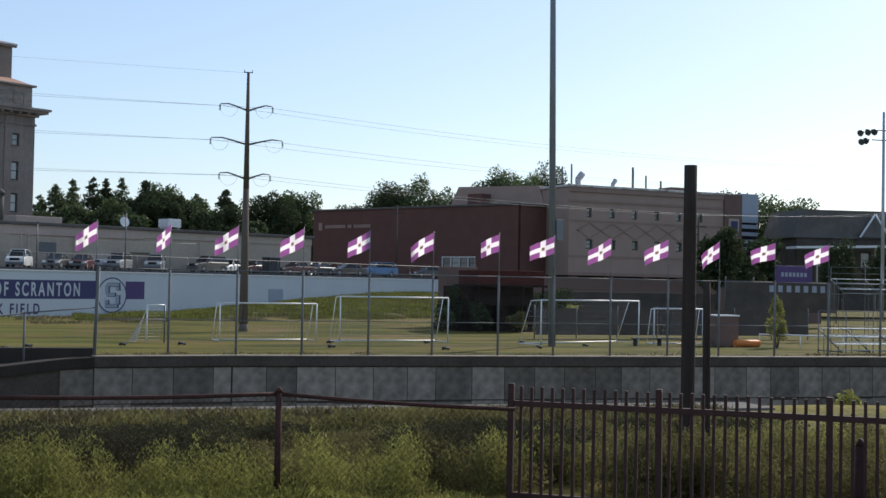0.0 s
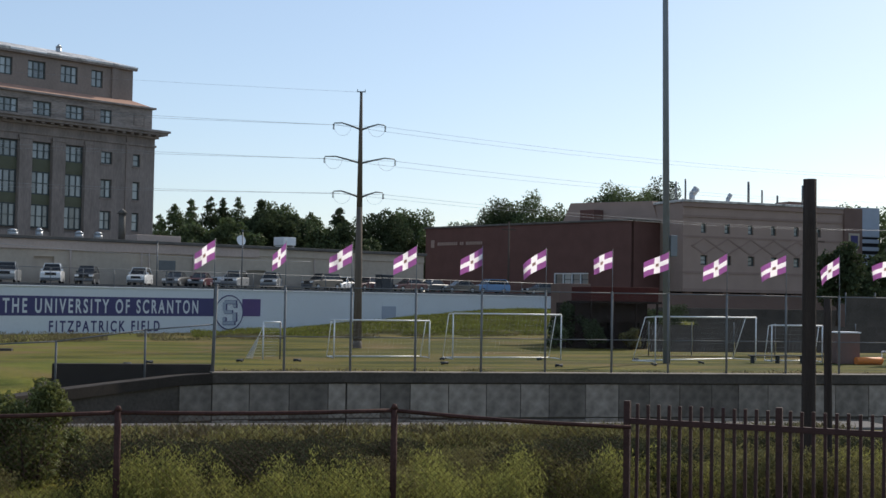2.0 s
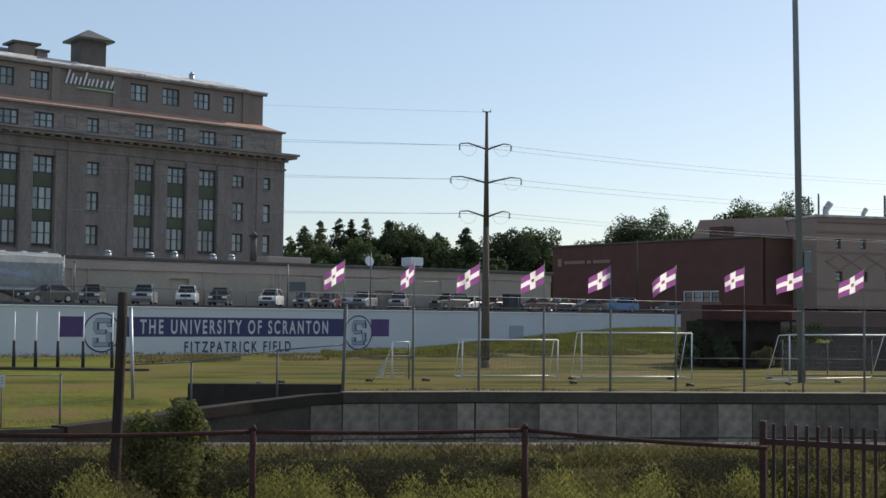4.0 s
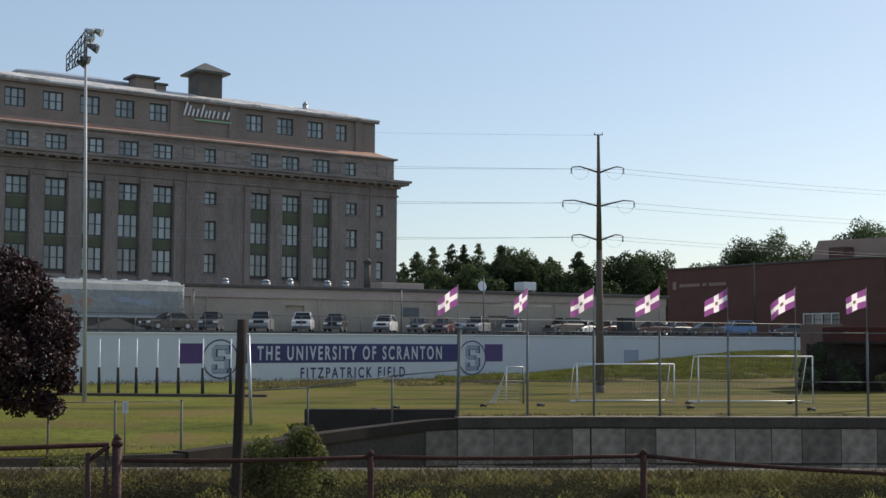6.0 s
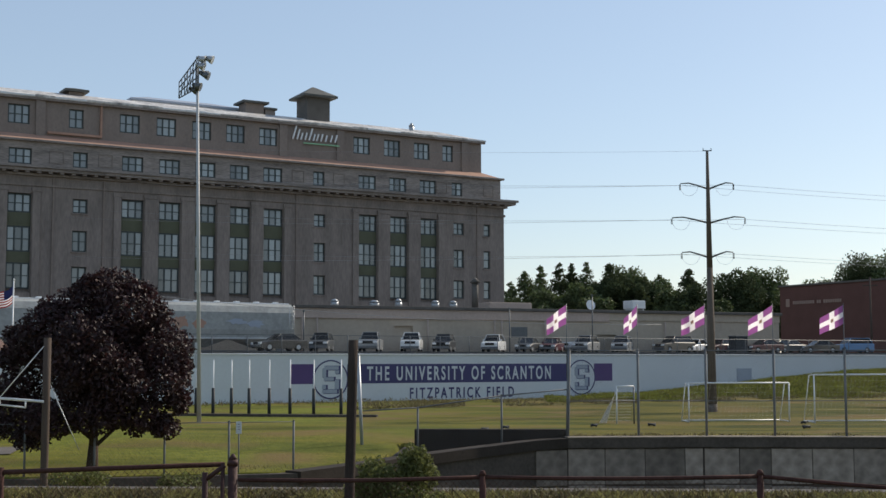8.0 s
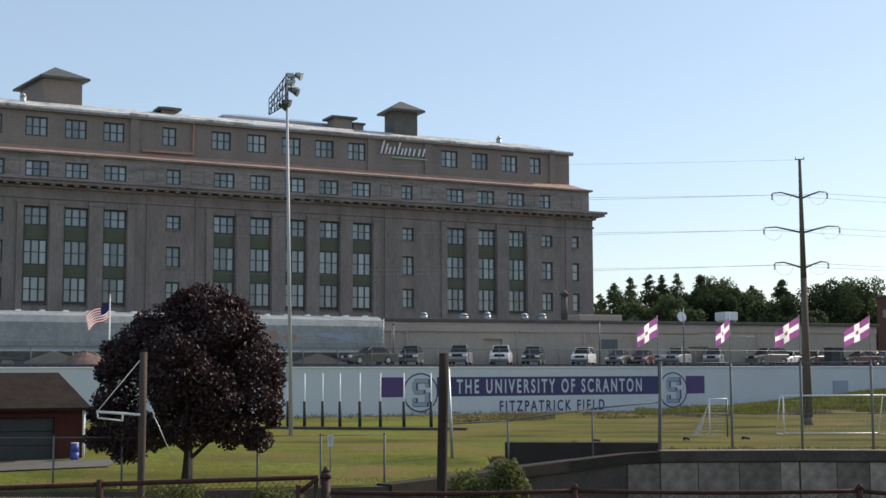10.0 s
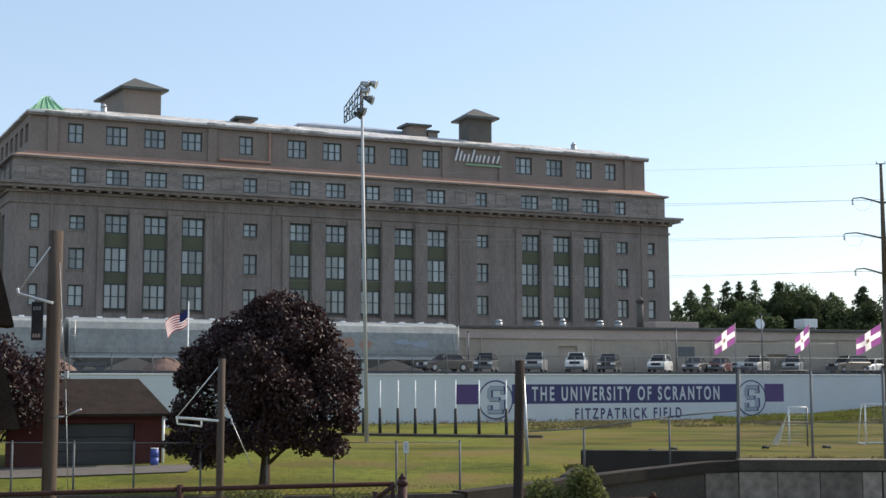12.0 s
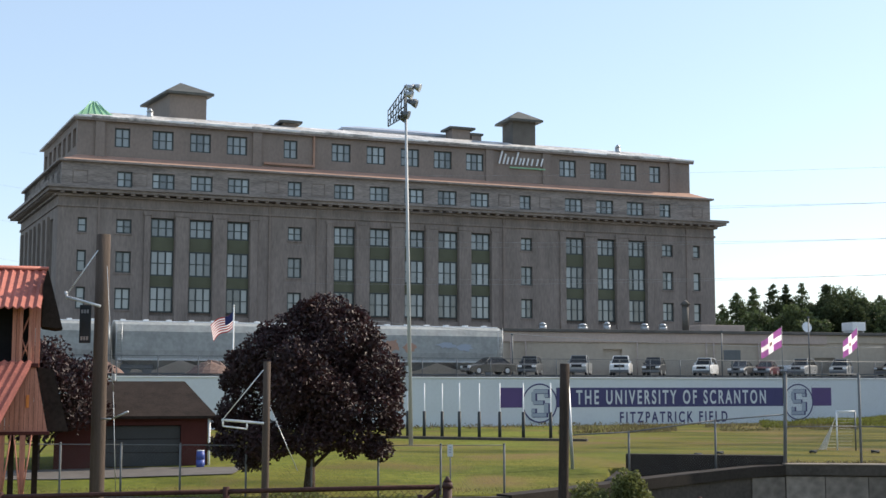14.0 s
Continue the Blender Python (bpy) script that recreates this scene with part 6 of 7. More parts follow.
def vehicle(shape, colour, x, y, face, label):
    W, L, H, prof = SHAPES[shape]
    W *= 0.9
    v = thing(shape, pose(x, y, 4.2, 0, 0, face), label, "car", "cars in the car park")
    paint_ = CAR_M[colour]
    beltz = prof[2][1]
    bm = bmesh.new()
    low = [(0.05, 0.3), (0.0, 0.62)] + [(a0, min(b0, beltz + 0.02)) for a0, b0 in prof] + [(L, 0.3)]
    low = [(a0, b0) for a0, b0 in low]
    rings = []
    for sx, k in ((-1, 0.9), (-1, 1.0), (1, 1.0), (1, 0.9)):
        ins = 0.0 if k == 1.0 else 0.06
        rings.append([bm.verts.new((sx * (W / 2 - (0.0 if k < 1 else 0.05)), a0 + ins * (1 if a0 < L / 2 else -1), b0 - (0.0 if k == 1 else 0.07))) for a0, b0 in low])
    for r0, r1 in ((rings[0], rings[1]), (rings[1], rings[2]), (rings[2], rings[3])):
        for i in range(len(low)):
            j = (i + 1) % len(low)
            bm.faces.new((r0[i], r0[j], r1[j], r1[i]))
    bm.faces.new(rings[0][::-1])
    bm.faces.new(rings[3])
    bmesh.ops.recalc_face_normals(bm, faces=bm.faces[:])
    part("body", bm, paint_, v)
    # cabin with sloped glass
    a0, a1, a2, a3 = prof[2][0], prof[3][0], prof[4][0], prof[5][0]
    bm = bmesh.new()
    lo = [bm.verts.new((sx * (W / 2 - 0.08), yy, beltz)) for sx, yy in ((-1, a0), (1, a0), (1, a3), (-1, a3))]
    hi = [bm.verts.new((sx * (W / 2 - 0.26), yy, H - 0.05)) for sx, yy in ((-1, a1), (1, a1), (1, a2), (-1, a2))]
    for i in range(4):
        j = (i + 1) % 4
        bm.faces.new((lo[i], lo[j], hi[j], hi[i]))
    bm.faces.new(hi)
    part("glasshouse", bm, "car_glass", v)
    bm = bmesh.new()
    box(bm, -W / 2 + 0.24, W / 2 - 0.24, a1 - 0.03, a2 + 0.03, H - 0.06, H, 0.02)
    for sx in (-1, 1):
        for (yb, yt) in ((a0 + 0.03, a1 + 0.02), (a3 - 0.03, a2 - 0.02)):
            rod(bm, (sx * (W / 2 - 0.09), yb, beltz), (sx * (W / 2 - 0.25), yt, H - 0.04), 0.035, seg=6)
    part("roof", bm, paint_, v)
    for sx in (-1, 1):
        for yy in (0.85, L - 0.95):
            bm = bmesh.new()
            rod(bm, (sx * (W / 2 - 0.22), yy, 0.34), (sx * (W / 2 + 0.0), yy, 0.34), 0.34, seg=18)
            wh = part("wheel", bm, "rubber", v)
            bm = bmesh.new()
            rod(bm, (sx * (W / 2 - 0.02), yy, 0.34), (sx * (W / 2 + 0.012), yy, 0.34), 0.2, seg=12)
            part("rim", bm, "steel", wh)
        bm = bmesh.new()
        box(bm, sx * W * 0.36 - 0.2, sx * W * 0.36 + 0.2, -0.03, 0.12, beltz - 0.36, beltz - 0.18, 0.03)
        part("headlight", bm, "white_metal", v)
        bm = bmesh.new()
        box(bm, sx * (W / 2 + 0.0) - 0.08, sx * (W / 2 + 0.0) + 0.08, a0 + 0.25, a0 + 0.35, beltz + 0.02, beltz + 0.18, 0.02)
        part("mirror", bm, paint_, v)
    bm = bmesh.new()
    box(bm, -W * 0.28, W * 0.28, -0.025, 0.1, beltz - 0.42, beltz - 0.17, 0.02)
    part("grille", bm, "dark_inside", v)
    bm = bmesh.new()
    box(bm, -W / 2 + 0.05, W / 2 - 0.05, -0.08, 0.15, 0.32, 0.55, 0.04)
    part("bumper", bm, "steel_dark", v)


for shape, colour, x, y, off, label in (
        ("car", "black", -21.5, 107.0, -60, "black saloon car parked side on"), ("suv", "grey", -16.9, 110.9, -8, "dark grey estate car in the car park"),
        ("pickup", "silver", -12.95, 113.6, -6, "silver pickup truck in the car park"), ("pickup", "white", -9.45, 116.0, -4, "white pickup truck in the car park"),
        ("suv", "black", -6.8, 117.8, -8, "black off-roader in the car park"), ("suv", "white", -2.45, 120.7, -10, "white compact off-roader in the car park"),
        ("car", "grey", 0.6, 122.7, -14, "dark grey saloon car in the car park"), ("car", "red", 2.95, 124.3, -12, "dark red saloon car in the car park"),
        ("suv", "silver", 6.1, 126.3, -16, "silver off-roader in the car park"), ("pickup", "white", 4.7, 129.5, -16, "white van-like pickup behind the other cars"),
        ("suv", "silver", 10.1, 129.2, -8, "silver off-roader in the car park"), ("suv", "tan", 14.2, 131.8, -45, "brown estate car parked side on"),
        ("car", "white", 17.3, 134.0, -25, "white saloon car in the car park"), ("car", "red", 19.6, 135.8, -40, "dark red saloon car in the car park"),
        ("car", "grey", 21.6, 137.0, -20, "dark grey saloon car in the car park"), ("car", "red", 24.2, 138.6, -50, "dark red saloon car parked side on"),
        ("car", "grey", 27.4, 140.8, -40, "dark grey saloon car in the car park"), ("car", "tan", 30.6, 142.9, -60, "dull brown saloon car parked side on"),
        ("suv", "blue", 34.9, 145.9, -60, "bright blue compact off-roader parked side on"), ("car", "grey", 42.4, 150.8, -60, "dark grey saloon car parked side on"),
        ("car", "grey", -32.5, 99.8, -70, "grey saloon car parked below the rail cars")):
    far = 1.045 if x > -17 else 1.0
    x, y = x * far, y * far
    vehicle(shape, colour, x, y, math.degrees(math.atan2(-x, y)) + off, label)


def heap(x, y, rx, hgt, seed):
    """A low mound of loose stone with an uneven skin and lumps on it."""
    bm = bmesh.new()
    rings = []
    for j in range(7):
        f = j / 6
        rings.append([bm.verts.new((rx * (1 - f) * math.cos(k * math.pi / 9) * (1 + 0.18 * noise.noise((k * 0.7, f * 3, seed))), rx * 0.7 * (1 - f) * math.sin(k * math.pi / 9), hgt * (1 - (1 - f) ** 1.7) * (1 + 0.3 * noise.noise((k * 0.9, f * 4, seed + 3))))) for k in range(18)])
    for r0, r1 in zip(rings, rings[1:]):
        for k in range(18):
            bm.faces.new((r0[k], r0[(k + 1) % 18], r1[(k + 1) % 18], r1[k]))
    single("gravel_heap", bm, "tan_dark", "low heap of brown gravel beside the rail cars", "heap", "gravel heaps", m=pose(x, y, 4.2, 0, 0, PHI))


for x, y, rx, hgt, seed in ((-39.2, 95.2, 1.9, 1.0, 1), (-35.6, 97.7, 1.3, 0.7, 2), (-46.0, 90.4, 1.7, 0.9, 3), (-29.0, 102.6, 1.4, 0.8, 4)):
    heap(x, y, rx, hgt, seed)
bt = thing("refuse_bin", pose(23.6, 140.5, 4.2, 0, 0, 30), "dark green refuse container against the warehouse", "container")
bm = bmesh.new()
box(bm, -0.8, 0.8, -0.6, 0.6, 0, 1.7, 0.05)
part("body", bm, "black_pad", bt)
bm = bmesh.new()
box(bm, -0.85, 0.85, -0.65, 0.65, 1.7, 1.8, 0.03)
part("lid", bm, "steel_dark", bt)


# ---------------------------------------------------------------- covered hopper rail cars
def hopper_car(u0, L, seed):
    c = thing("rail_car", grid_pose(106.0, u0, 4.2), "pale grey covered hopper rail car with faded graffiti", "rail car", "rail cars")
    bm = bmesh.new()
    out = [(-1.45, 1.2), (-1.58, 1.9), (-1.6, 3.4), (-1.35, 3.95), (-0.8, 4.2), (0.8, 4.2), (1.35, 3.95), (1.6, 3.4), (1.58, 1.9), (1.45, 1.2)]
    rows_ = []
    nst = 14
    for i in range(nst + 1):
        x = L * i / nst
        k = 0.985 if i % 2 else 1.0
        rows_.append([bm.verts.new((x, 1.7 + a_ * k, z)) for a_, z in out])
    for r0, r1 in zip(rows_, rows_[1:]):
        for i in range(len(out)):
            j = (i + 1) % len(out)
            bm.faces.new((r0[i], r1[i], r1[j], r0[j]))
    bm.faces.new(rows_[0])
    bm.faces.new(rows_[-1][::-1])
    bmesh.ops.recalc_face_normals(bm, faces=bm.faces[:])
    part("body", bm, "hopper", c, smooth=False)
    for k in range(3):
        bm = bmesh.new()
        x = L * (k + 0.5) / 3
        q = [bm.verts.new(p_) for p_ in ((x - L / 6.5, 0.3, 1.2), (x + L / 6.5, 0.3, 1.2), (x + L / 6.5, 3.1, 1.2), (x - L / 6.5, 3.1, 1.2), (x - 0.5, 1.3, 0.35), (x + 0.5, 1.3, 0.35), (x + 0.5, 2.1, 0.35), (x - 0.5, 2.1, 0.35))]
        for i in range(4):
            bm.faces.new((q[i], q[(i + 1) % 4], q[4 + (i + 1) % 4], q[4 + i]))
        part("hopper_chute", bm, "hopper", c)
    bm = bmesh.new()
    box(bm, 0, L, 1.2, 2.2, 4.22, 4.3, 0.01)
    for k in range(9):
        box(bm, L * (k + 0.3) / 9, L * (k + 0.5) / 9, 1.4, 2.0, 4.3, 4.42, 0.02)
    part("roof_walk", bm, "white_metal", c)
    bm = bmesh.new()
    box(bm, 0, L, 0.05, 0.14, 1.08, 1.26)
    part("side_sill", bm, "steel", c)
    for x in (0.25, L - 0.25):
        bm = bmesh.new()
        for s_ in (-0.22, 0.22):
            rod(bm, (x + s_, 0.02, 0.7), (x + s_, 0.02, 4.1), 0.03, seg=5)
        for k in range(9):
            rod(bm, (x - 0.22, 0.02, 0.9 + k * 0.38), (x + 0.22, 0.02, 0.9 + k * 0.38), 0.02, seg=4)
        part("ladder", bm, "steel", c)
    for x in (1.8, L - 1.8):
        bm = bmesh.new()
        box(bm, x - 1.3, x + 1.3, 0.75, 0.9, 0.4, 0.75, 0.05)
        tr_ = part("truck_frame", bm, "steel_dark", c)
        for dx in (-0.85, 0.85):
            bm = bmesh.new()
            rod(bm, (x + dx, 0.9, 0.45), (x + dx, 1.05, 0.45), 0.45, seg=16)
            part("wheel", bm, "steel_dark", tr_)
    return c


U_END = (Vector((-19.6, 114.64, 0)).dot(AX) - 106 * math.tan(radians(PHI)))
cars_ = [hopper_car(U_END - 16.6 - k * 17.1, 16.6, k) for k in range(4)]
rg = random.Random(4)
for cx, cz, rx, rz, material, label in ((6.2, 2.5, 0.75, 0.62, "terracotta", "faded red graffiti patch"), (7.8, 2.35, 0.6, 0.55, "terracotta", "faded red graffiti patch"), (4.9, 2.3, 0.5, 0.6, "grey_blue", "faded blue-grey graffiti patch"), (11.2, 2.6, 1.0, 0.3, "grey_blue", "faded blue-grey graffiti patch"), (13.0, 2.4, 0.8, 0.35, "grey_blue", "faded blue-grey graffiti patch")):
    bm = bmesh.new()
    ol = [(cx + rx * math.cos(k * math.pi / 9) * rg.uniform(0.55, 1.15), cz + rz * math.sin(k * math.pi / 9) * rg.uniform(0.55, 1.15)) for k in range(18)]
    prism(bm, ol, 0.085, 0.10)
    part("graffiti", bm, material, cars_[0], label)
bm = bmesh.new()
for z, s_ in ((0.0, 0.0), (0.0, 1.44)):
    box(bm, -90, 62, 0.95 + s_, 1.03 + s_, 0.0, 0.12)
box(bm, -90, 62, 0.4, 3.0, -0.1, 0.02)
single("rail_track", bm, "steel_dark", "rusty rail track beside the car park", "track", kind="structure", m=grid_pose(106.0, U_END - 62, 4.2))


# ---------------------------------------------------------------- shed, red tower, flag, sign
def shed():
    s = thing("garage_shed", pose(-28.2, 51.2, -0.15, 0, 0, 26), "dark red garage shed with a brown shingle roof", "shed")
    L, D, H = 6.45, 6.0, 2.15
    bm = bmesh.new()
    pierced(bm, 0, L, -0.6, H, [(1.9, 5.3, -0.6, 1.75)], 0.25)
    box(bm, 0.02, L, 0.3, D, -0.6, H)
    part("wall", bm, "barn_red", s)
    bm = bmesh.new()
    for k in range(4):
        box(bm, 1.92, 5.28, 0.14, 0.22, -0.6 + k * 0.585, -0.03 + k * 0.585, 0.02)
    part("garage_door", bm, "door_grey", s, "dark grey roll-up garage door")
    bm = bmesh.new()
    o = 0.35
    e = [bm.verts.new(c) for c in ((-o, -o, H), (L + o, -o, H), (L + o, D + o, H), (-o, D + o, H))]
    r_ = [bm.verts.new(c) for c in ((0.9, D / 2, H + 1.5), (L - 0.9, D / 2, H + 1.5))]
    e2 = [bm.verts.new((v.co.x, v.co.y, H - 0.12)) for v in e]
    bm.faces.new((e[0], e[1], r_[1], r_[0]))
    bm.faces.new((e[1], e[2], r_[1]))
    bm.faces.new((e[2], e[3], r_[0], r_[1]))
    bm.faces.new((e[3], e[0], r_[0]))
    for i in range(4):
        bm.faces.new((e2[i], e2[(i + 1) % 4], e[(i + 1) % 4], e[i]))
    bm.faces.new(e2[::-1])
    part("roof", bm, "shingle", s, "brown shingle roof")
    bm = bmesh.new()
    rod(bm, (L + 0.06, -0.06, -0.5), (L + 0.06, -0.06, H - 0.1), 0.05, seg=8)
    part("downpipe", bm, "white_metal", s)
    bm = bmesh.new()
    box(bm, 1.75, 1.9, -0.04, 0.0, -0.6, 1.9)
    box(bm, 5.3, 5.45, -0.04, 0.0, -0.6, 1.9)
    box(bm, 1.75, 5.45, -0.045, -0.002, 1.75, 1.9)
    part("door_trim", bm, "barn_red", s)


shed()
bb = thing("blue_barrel", pose(-22.25, 52.9, height(-22.25, 52.9)), "blue plastic barrel beside the shed", "barrel")
bm = bmesh.new()
rod(bm, (0, 0, 0), (0, 0, 0.35), 0.17, 0.185, 14)
rod(bm, (0, 0, 0.35), (0, 0, 0.72), 0.185, 0.165, 14)
part("body", bm, "blue_plastic", bb)
bm = bmesh.new()
rod(bm, (0, 0, 0.72), (0, 0, 0.75), 0.17, 0.16, 14)
part("lid", bm, "white_metal", bb)
bm = bmesh.new()
q = [bm.verts.new((x, y, height(x, y) + 0.03)) for x, y in ((-34, 46.0), (-26, 48.0), (-20.0, 50.9), (-20.4, 53.2), (-24, 52.4), (-34, 48.6))]
bm.faces.new(q)
ret = bmesh.ops.extrude_face_region(bm, geom=bm.faces[:])
for v in ret["geom"]:
    if isinstance(v, bmesh.types.BMVert):
        v.co.z += 0.02
bmesh.ops.recalc_face_normals(bm, faces=bm.faces[:])
single("driveway", bm, "gravel", "pale grey gravel drive in front of the shed", "driveway", kind="structure")

sg = thing("small_sign", pose(-9.84, 45.9, -0.55), "small white notice sign on a thin post", "sign")
bm = bmesh.new()
rod(bm, (0, 0, -0.2), (0, 0, 1.8), 0.025, seg=8)
part("post", bm, "galvanised", sg)
bm = bmesh.new()
box(bm, -0.1, 0.1, -0.035, -0.025, 1.36, 1.78, 0.004)
pl_ = part("plate", bm, "white_paint", sg)
bm = bmesh.new()
for k in range(3):
    box(bm, -0.035, 0.035, -0.04, -0.035, 1.5 + k * 0.09, 1.52 + k * 0.09)
part("writing_bars", bm, "navy", pl_)

fl = thing("flagpole", pose(-34.6, 88, 0), "white flagpole flying a red and white striped flag", "flag")
bm = bmesh.new()
rod(bm, (0, 0, -0.3), (0, 0, 8.95), 0.07, 0.045, 10)
rod(bm, (0, 0, 8.95), (0, 0, 9.07), 0.08, 0.02, 10)
part("pole", bm, "white_metal", fl)


def wave(s, t):
    return Vector((-1.72 * s * (1 - 0.1 * t), 0.22 * s * math.sin(s * 6 + t), 8.6 - 0.95 * s - t * 1.15 - 0.1 * math.sin(s * 7)))


def stripe(s0, s1, t0, t1, off, material, name):
    b_ = bmesh.new()
    for o_ in (-off, off):
        g = [[b_.verts.new(wave(s0 + (s1 - s0) * i / 10, t) + Vector((0, o_, 0))) for i in range(11)] for t in (t0, t1)]
        for i in range(10):
            b_.faces.new((g[0][i], g[0][i + 1], g[1][i + 1], g[1][i]))
    return part(name, b_, material, fl, smooth=True)


for k in range(13):
    stripe(0, 1, k / 13, (k + 1) / 13, 0.003, "flag_red" if k % 2 == 0 else "flag_white", "stripe")
stripe(0, 0.4, 0, 7 / 13, 0.008, "flag_blue", "canton")


def red_tower():
    """A watchman's tower: braced legs, a boarded lower storey under a skirt roof, an open cabin, and a gable roof."""
    t = thing("watch_tower", pose(-14.6, 24.0, 0.9, 0, 0, 30), "old red timber watch tower with corrugated metal roofs", "tower")

    def sheet_roof(x0, xt, xb, zt, yt, zb, yb, n_, name):
        # ribs run down the slope; the right edge slants from xt at the top to xb at the foot
        bm = bmesh.new()
        prev = None
        for i in range(n_ + 1):
            f = i / n_
            up = 0.05 if i % 2 else 0.0
            a_, b_ = x0 + (xt - x0) * f, x0 - (xt - xb) + (xt - x0) * f
            q = [bm.verts.new(c) for c in ((a_, yt, zt + up), (b_, yb, zb + up), (a_, yt, zt + up - 0.03), (b_, yb, zb + up - 0.03))]
            if prev:
                bm.faces.new((prev[0], prev[1], q[1], q[0]))
                bm.faces.new((prev[2], q[2], q[3], prev[3]))
                bm.faces.new((prev[1], prev[3], q[3], q[1]))
            prev = q
        bmesh.ops.recalc_face_normals(bm, faces=bm.faces[:])
        return part(name, bm, "red_roof", t, "corrugated red metal sheet")

    sheet_roof(-2.6, 0.93, 0.80, 4.86, 0.9, 3.98, -0.45, 46, "roof_sheet")
    sheet_roof(-2.6, 0.93, 0.93, 4.86, 0.9, 3.7, 2.2, 46, "roof_sheet")
    bm = bmesh.new()
    rod(bm, (-2.6, 0.88, 4.9), (0.95, 0.88, 4.9), 0.05, seg=8)
    part("ridge_cap", bm, "red_roof", t)

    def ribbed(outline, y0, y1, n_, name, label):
        # an end roof slope seen from below, in steps of sheet, near-black for shade
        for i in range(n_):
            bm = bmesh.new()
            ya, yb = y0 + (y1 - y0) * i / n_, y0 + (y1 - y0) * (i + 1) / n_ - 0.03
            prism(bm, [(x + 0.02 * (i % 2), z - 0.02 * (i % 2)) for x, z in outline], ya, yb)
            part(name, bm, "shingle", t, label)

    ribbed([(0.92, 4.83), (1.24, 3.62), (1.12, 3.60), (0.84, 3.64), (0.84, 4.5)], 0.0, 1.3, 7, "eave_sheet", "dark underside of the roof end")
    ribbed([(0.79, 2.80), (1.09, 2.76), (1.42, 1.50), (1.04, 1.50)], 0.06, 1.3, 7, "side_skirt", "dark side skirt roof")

    def boards(n_, x0, dx, z0, z1, y=0.0):
        bm = bmesh.new()
        box(bm, 0, dx - 0.008, 0, 0.035, z0, z1, 0.004)
        me_ = mesh_of("board", bm, "red_paint")
        for i in range(n_):
            share("board", me_, t, Matrix.Translation((x0 + i * dx, y + 0.004 * (i % 3), 0)))

    boards(2, 0.63, 0.095, 2.88, 4.15)
    boards(2, 0.27, 0.085, 2.88, 4.15)
    boards(18, -2.3, 0.1, 2.88, 3.1)
    bm = bmesh.new()
    box(bm, -2.4, 0.63, 0.6, 0.64, 2.88, 4.2)
    part("inner_wall", bm, "dark_inside", t)
    bm = bmesh.new()
    for i in range(10):
        box(bm, 0.79, 0.82, 0.04 + i * 0.1, 0.135 + i * 0.1, 2.8, 4.5)
    part("end_wall", bm, "red_paint", t)
    bm = bmesh.new()
    rod(bm, (0.45, 0.03, 2.95), (0.62, 0.03, 3.4), 0.022, seg=4)
    rod(bm, (0.62, 0.03, 2.95), (0.45, 0.03, 3.4), 0.022, seg=4)
    rod(bm, (0.45, 0.03, 3.45), (0.62, 0.03, 3.9), 0.022, seg=4)
    part("cross_brace", bm, "red_paint", t)
    for x in (0.44, 0.62, -0.6, -1.6):
        bm = bmesh.new()
        box(bm, x - 0.035, x + 0.035, -0.04, 0.04, 2.85, 4.1, 0.008)
        part("corner_post", bm, "red_paint", t)
    bm = bmesh.new()
    box(bm, -2.5, 0.8, -0.1, 1.2, 2.80, 2.88, 0.01)
    part("cabin_floor", bm, "barn_red", t)
    sheet_roof(-3.2, 0.68, 0.02, 2.90, -0.08, 1.54, -0.8, 50, "skirt_sheet")
    # boards of the lower storey, cut to its tapering end
    for i in range(11):
        x0, x1 = 0.0 + i * 0.092, 0.0 + (i + 1) * 0.092 - 0.006
        top_ = lambda x: min(2.88, 1.5 + (x - 0.0) / 0.66 * 1.38) if x < 0.70 else 2.88 - (x - 0.74) / 0.27 * 1.38 if x > 0.76 else 2.88
        bm = bmesh.new()
        za, zb = max(1.52, top_(x0)), max(1.52, top_(x1))
        prism(bm, [(x0, 1.5), (x1, 1.5), (x1, zb), (x0, za)], -0.05 + 0.004 * (i % 2), -0.01)
        part("board", bm, "red_paint", t)
    bm = bmesh.new()
    box(bm, 0.58, 0.64, -0.075, -0.055, 1.98, 2.24, 0.01)
    part("painted_bar", bm, "orange", t, "small yellow painted bar")
    bm = bmesh.new()
    box(bm, -2.6, 1.05, -0.1, 1.2, 1.43, 1.5, 0.01)
    part("lower_floor", bm, "barn_red", t)
    for x in (-1.9, -1.1, -0.35, 0.14, 0.54):
        bm = bmesh.new()
        box(bm, x - 0.055, x + 0.055, -0.08, 0.03, -0.5, 1.43, 0.01)
        leg = part("leg", bm, "red_paint", t)
        for s_ in (-1, 1):
            bm = bmesh.new()
            rod(bm, (x + s_ * 0.03, -0.1, 0.25), (x + s_ * 0.17, -0.1, 1.43), 0.022, seg=4)
            part("brace", bm, "red_paint", leg)
    for x in (-0.6, 0.32, 0.8):
        bm = bmesh.new()
        box(bm, x - 0.06, x + 0.06, 1.0, 1.12, -0.5, 1.43, 0.01)
        part("rear_leg", bm, "shingle", t)


red_tower()


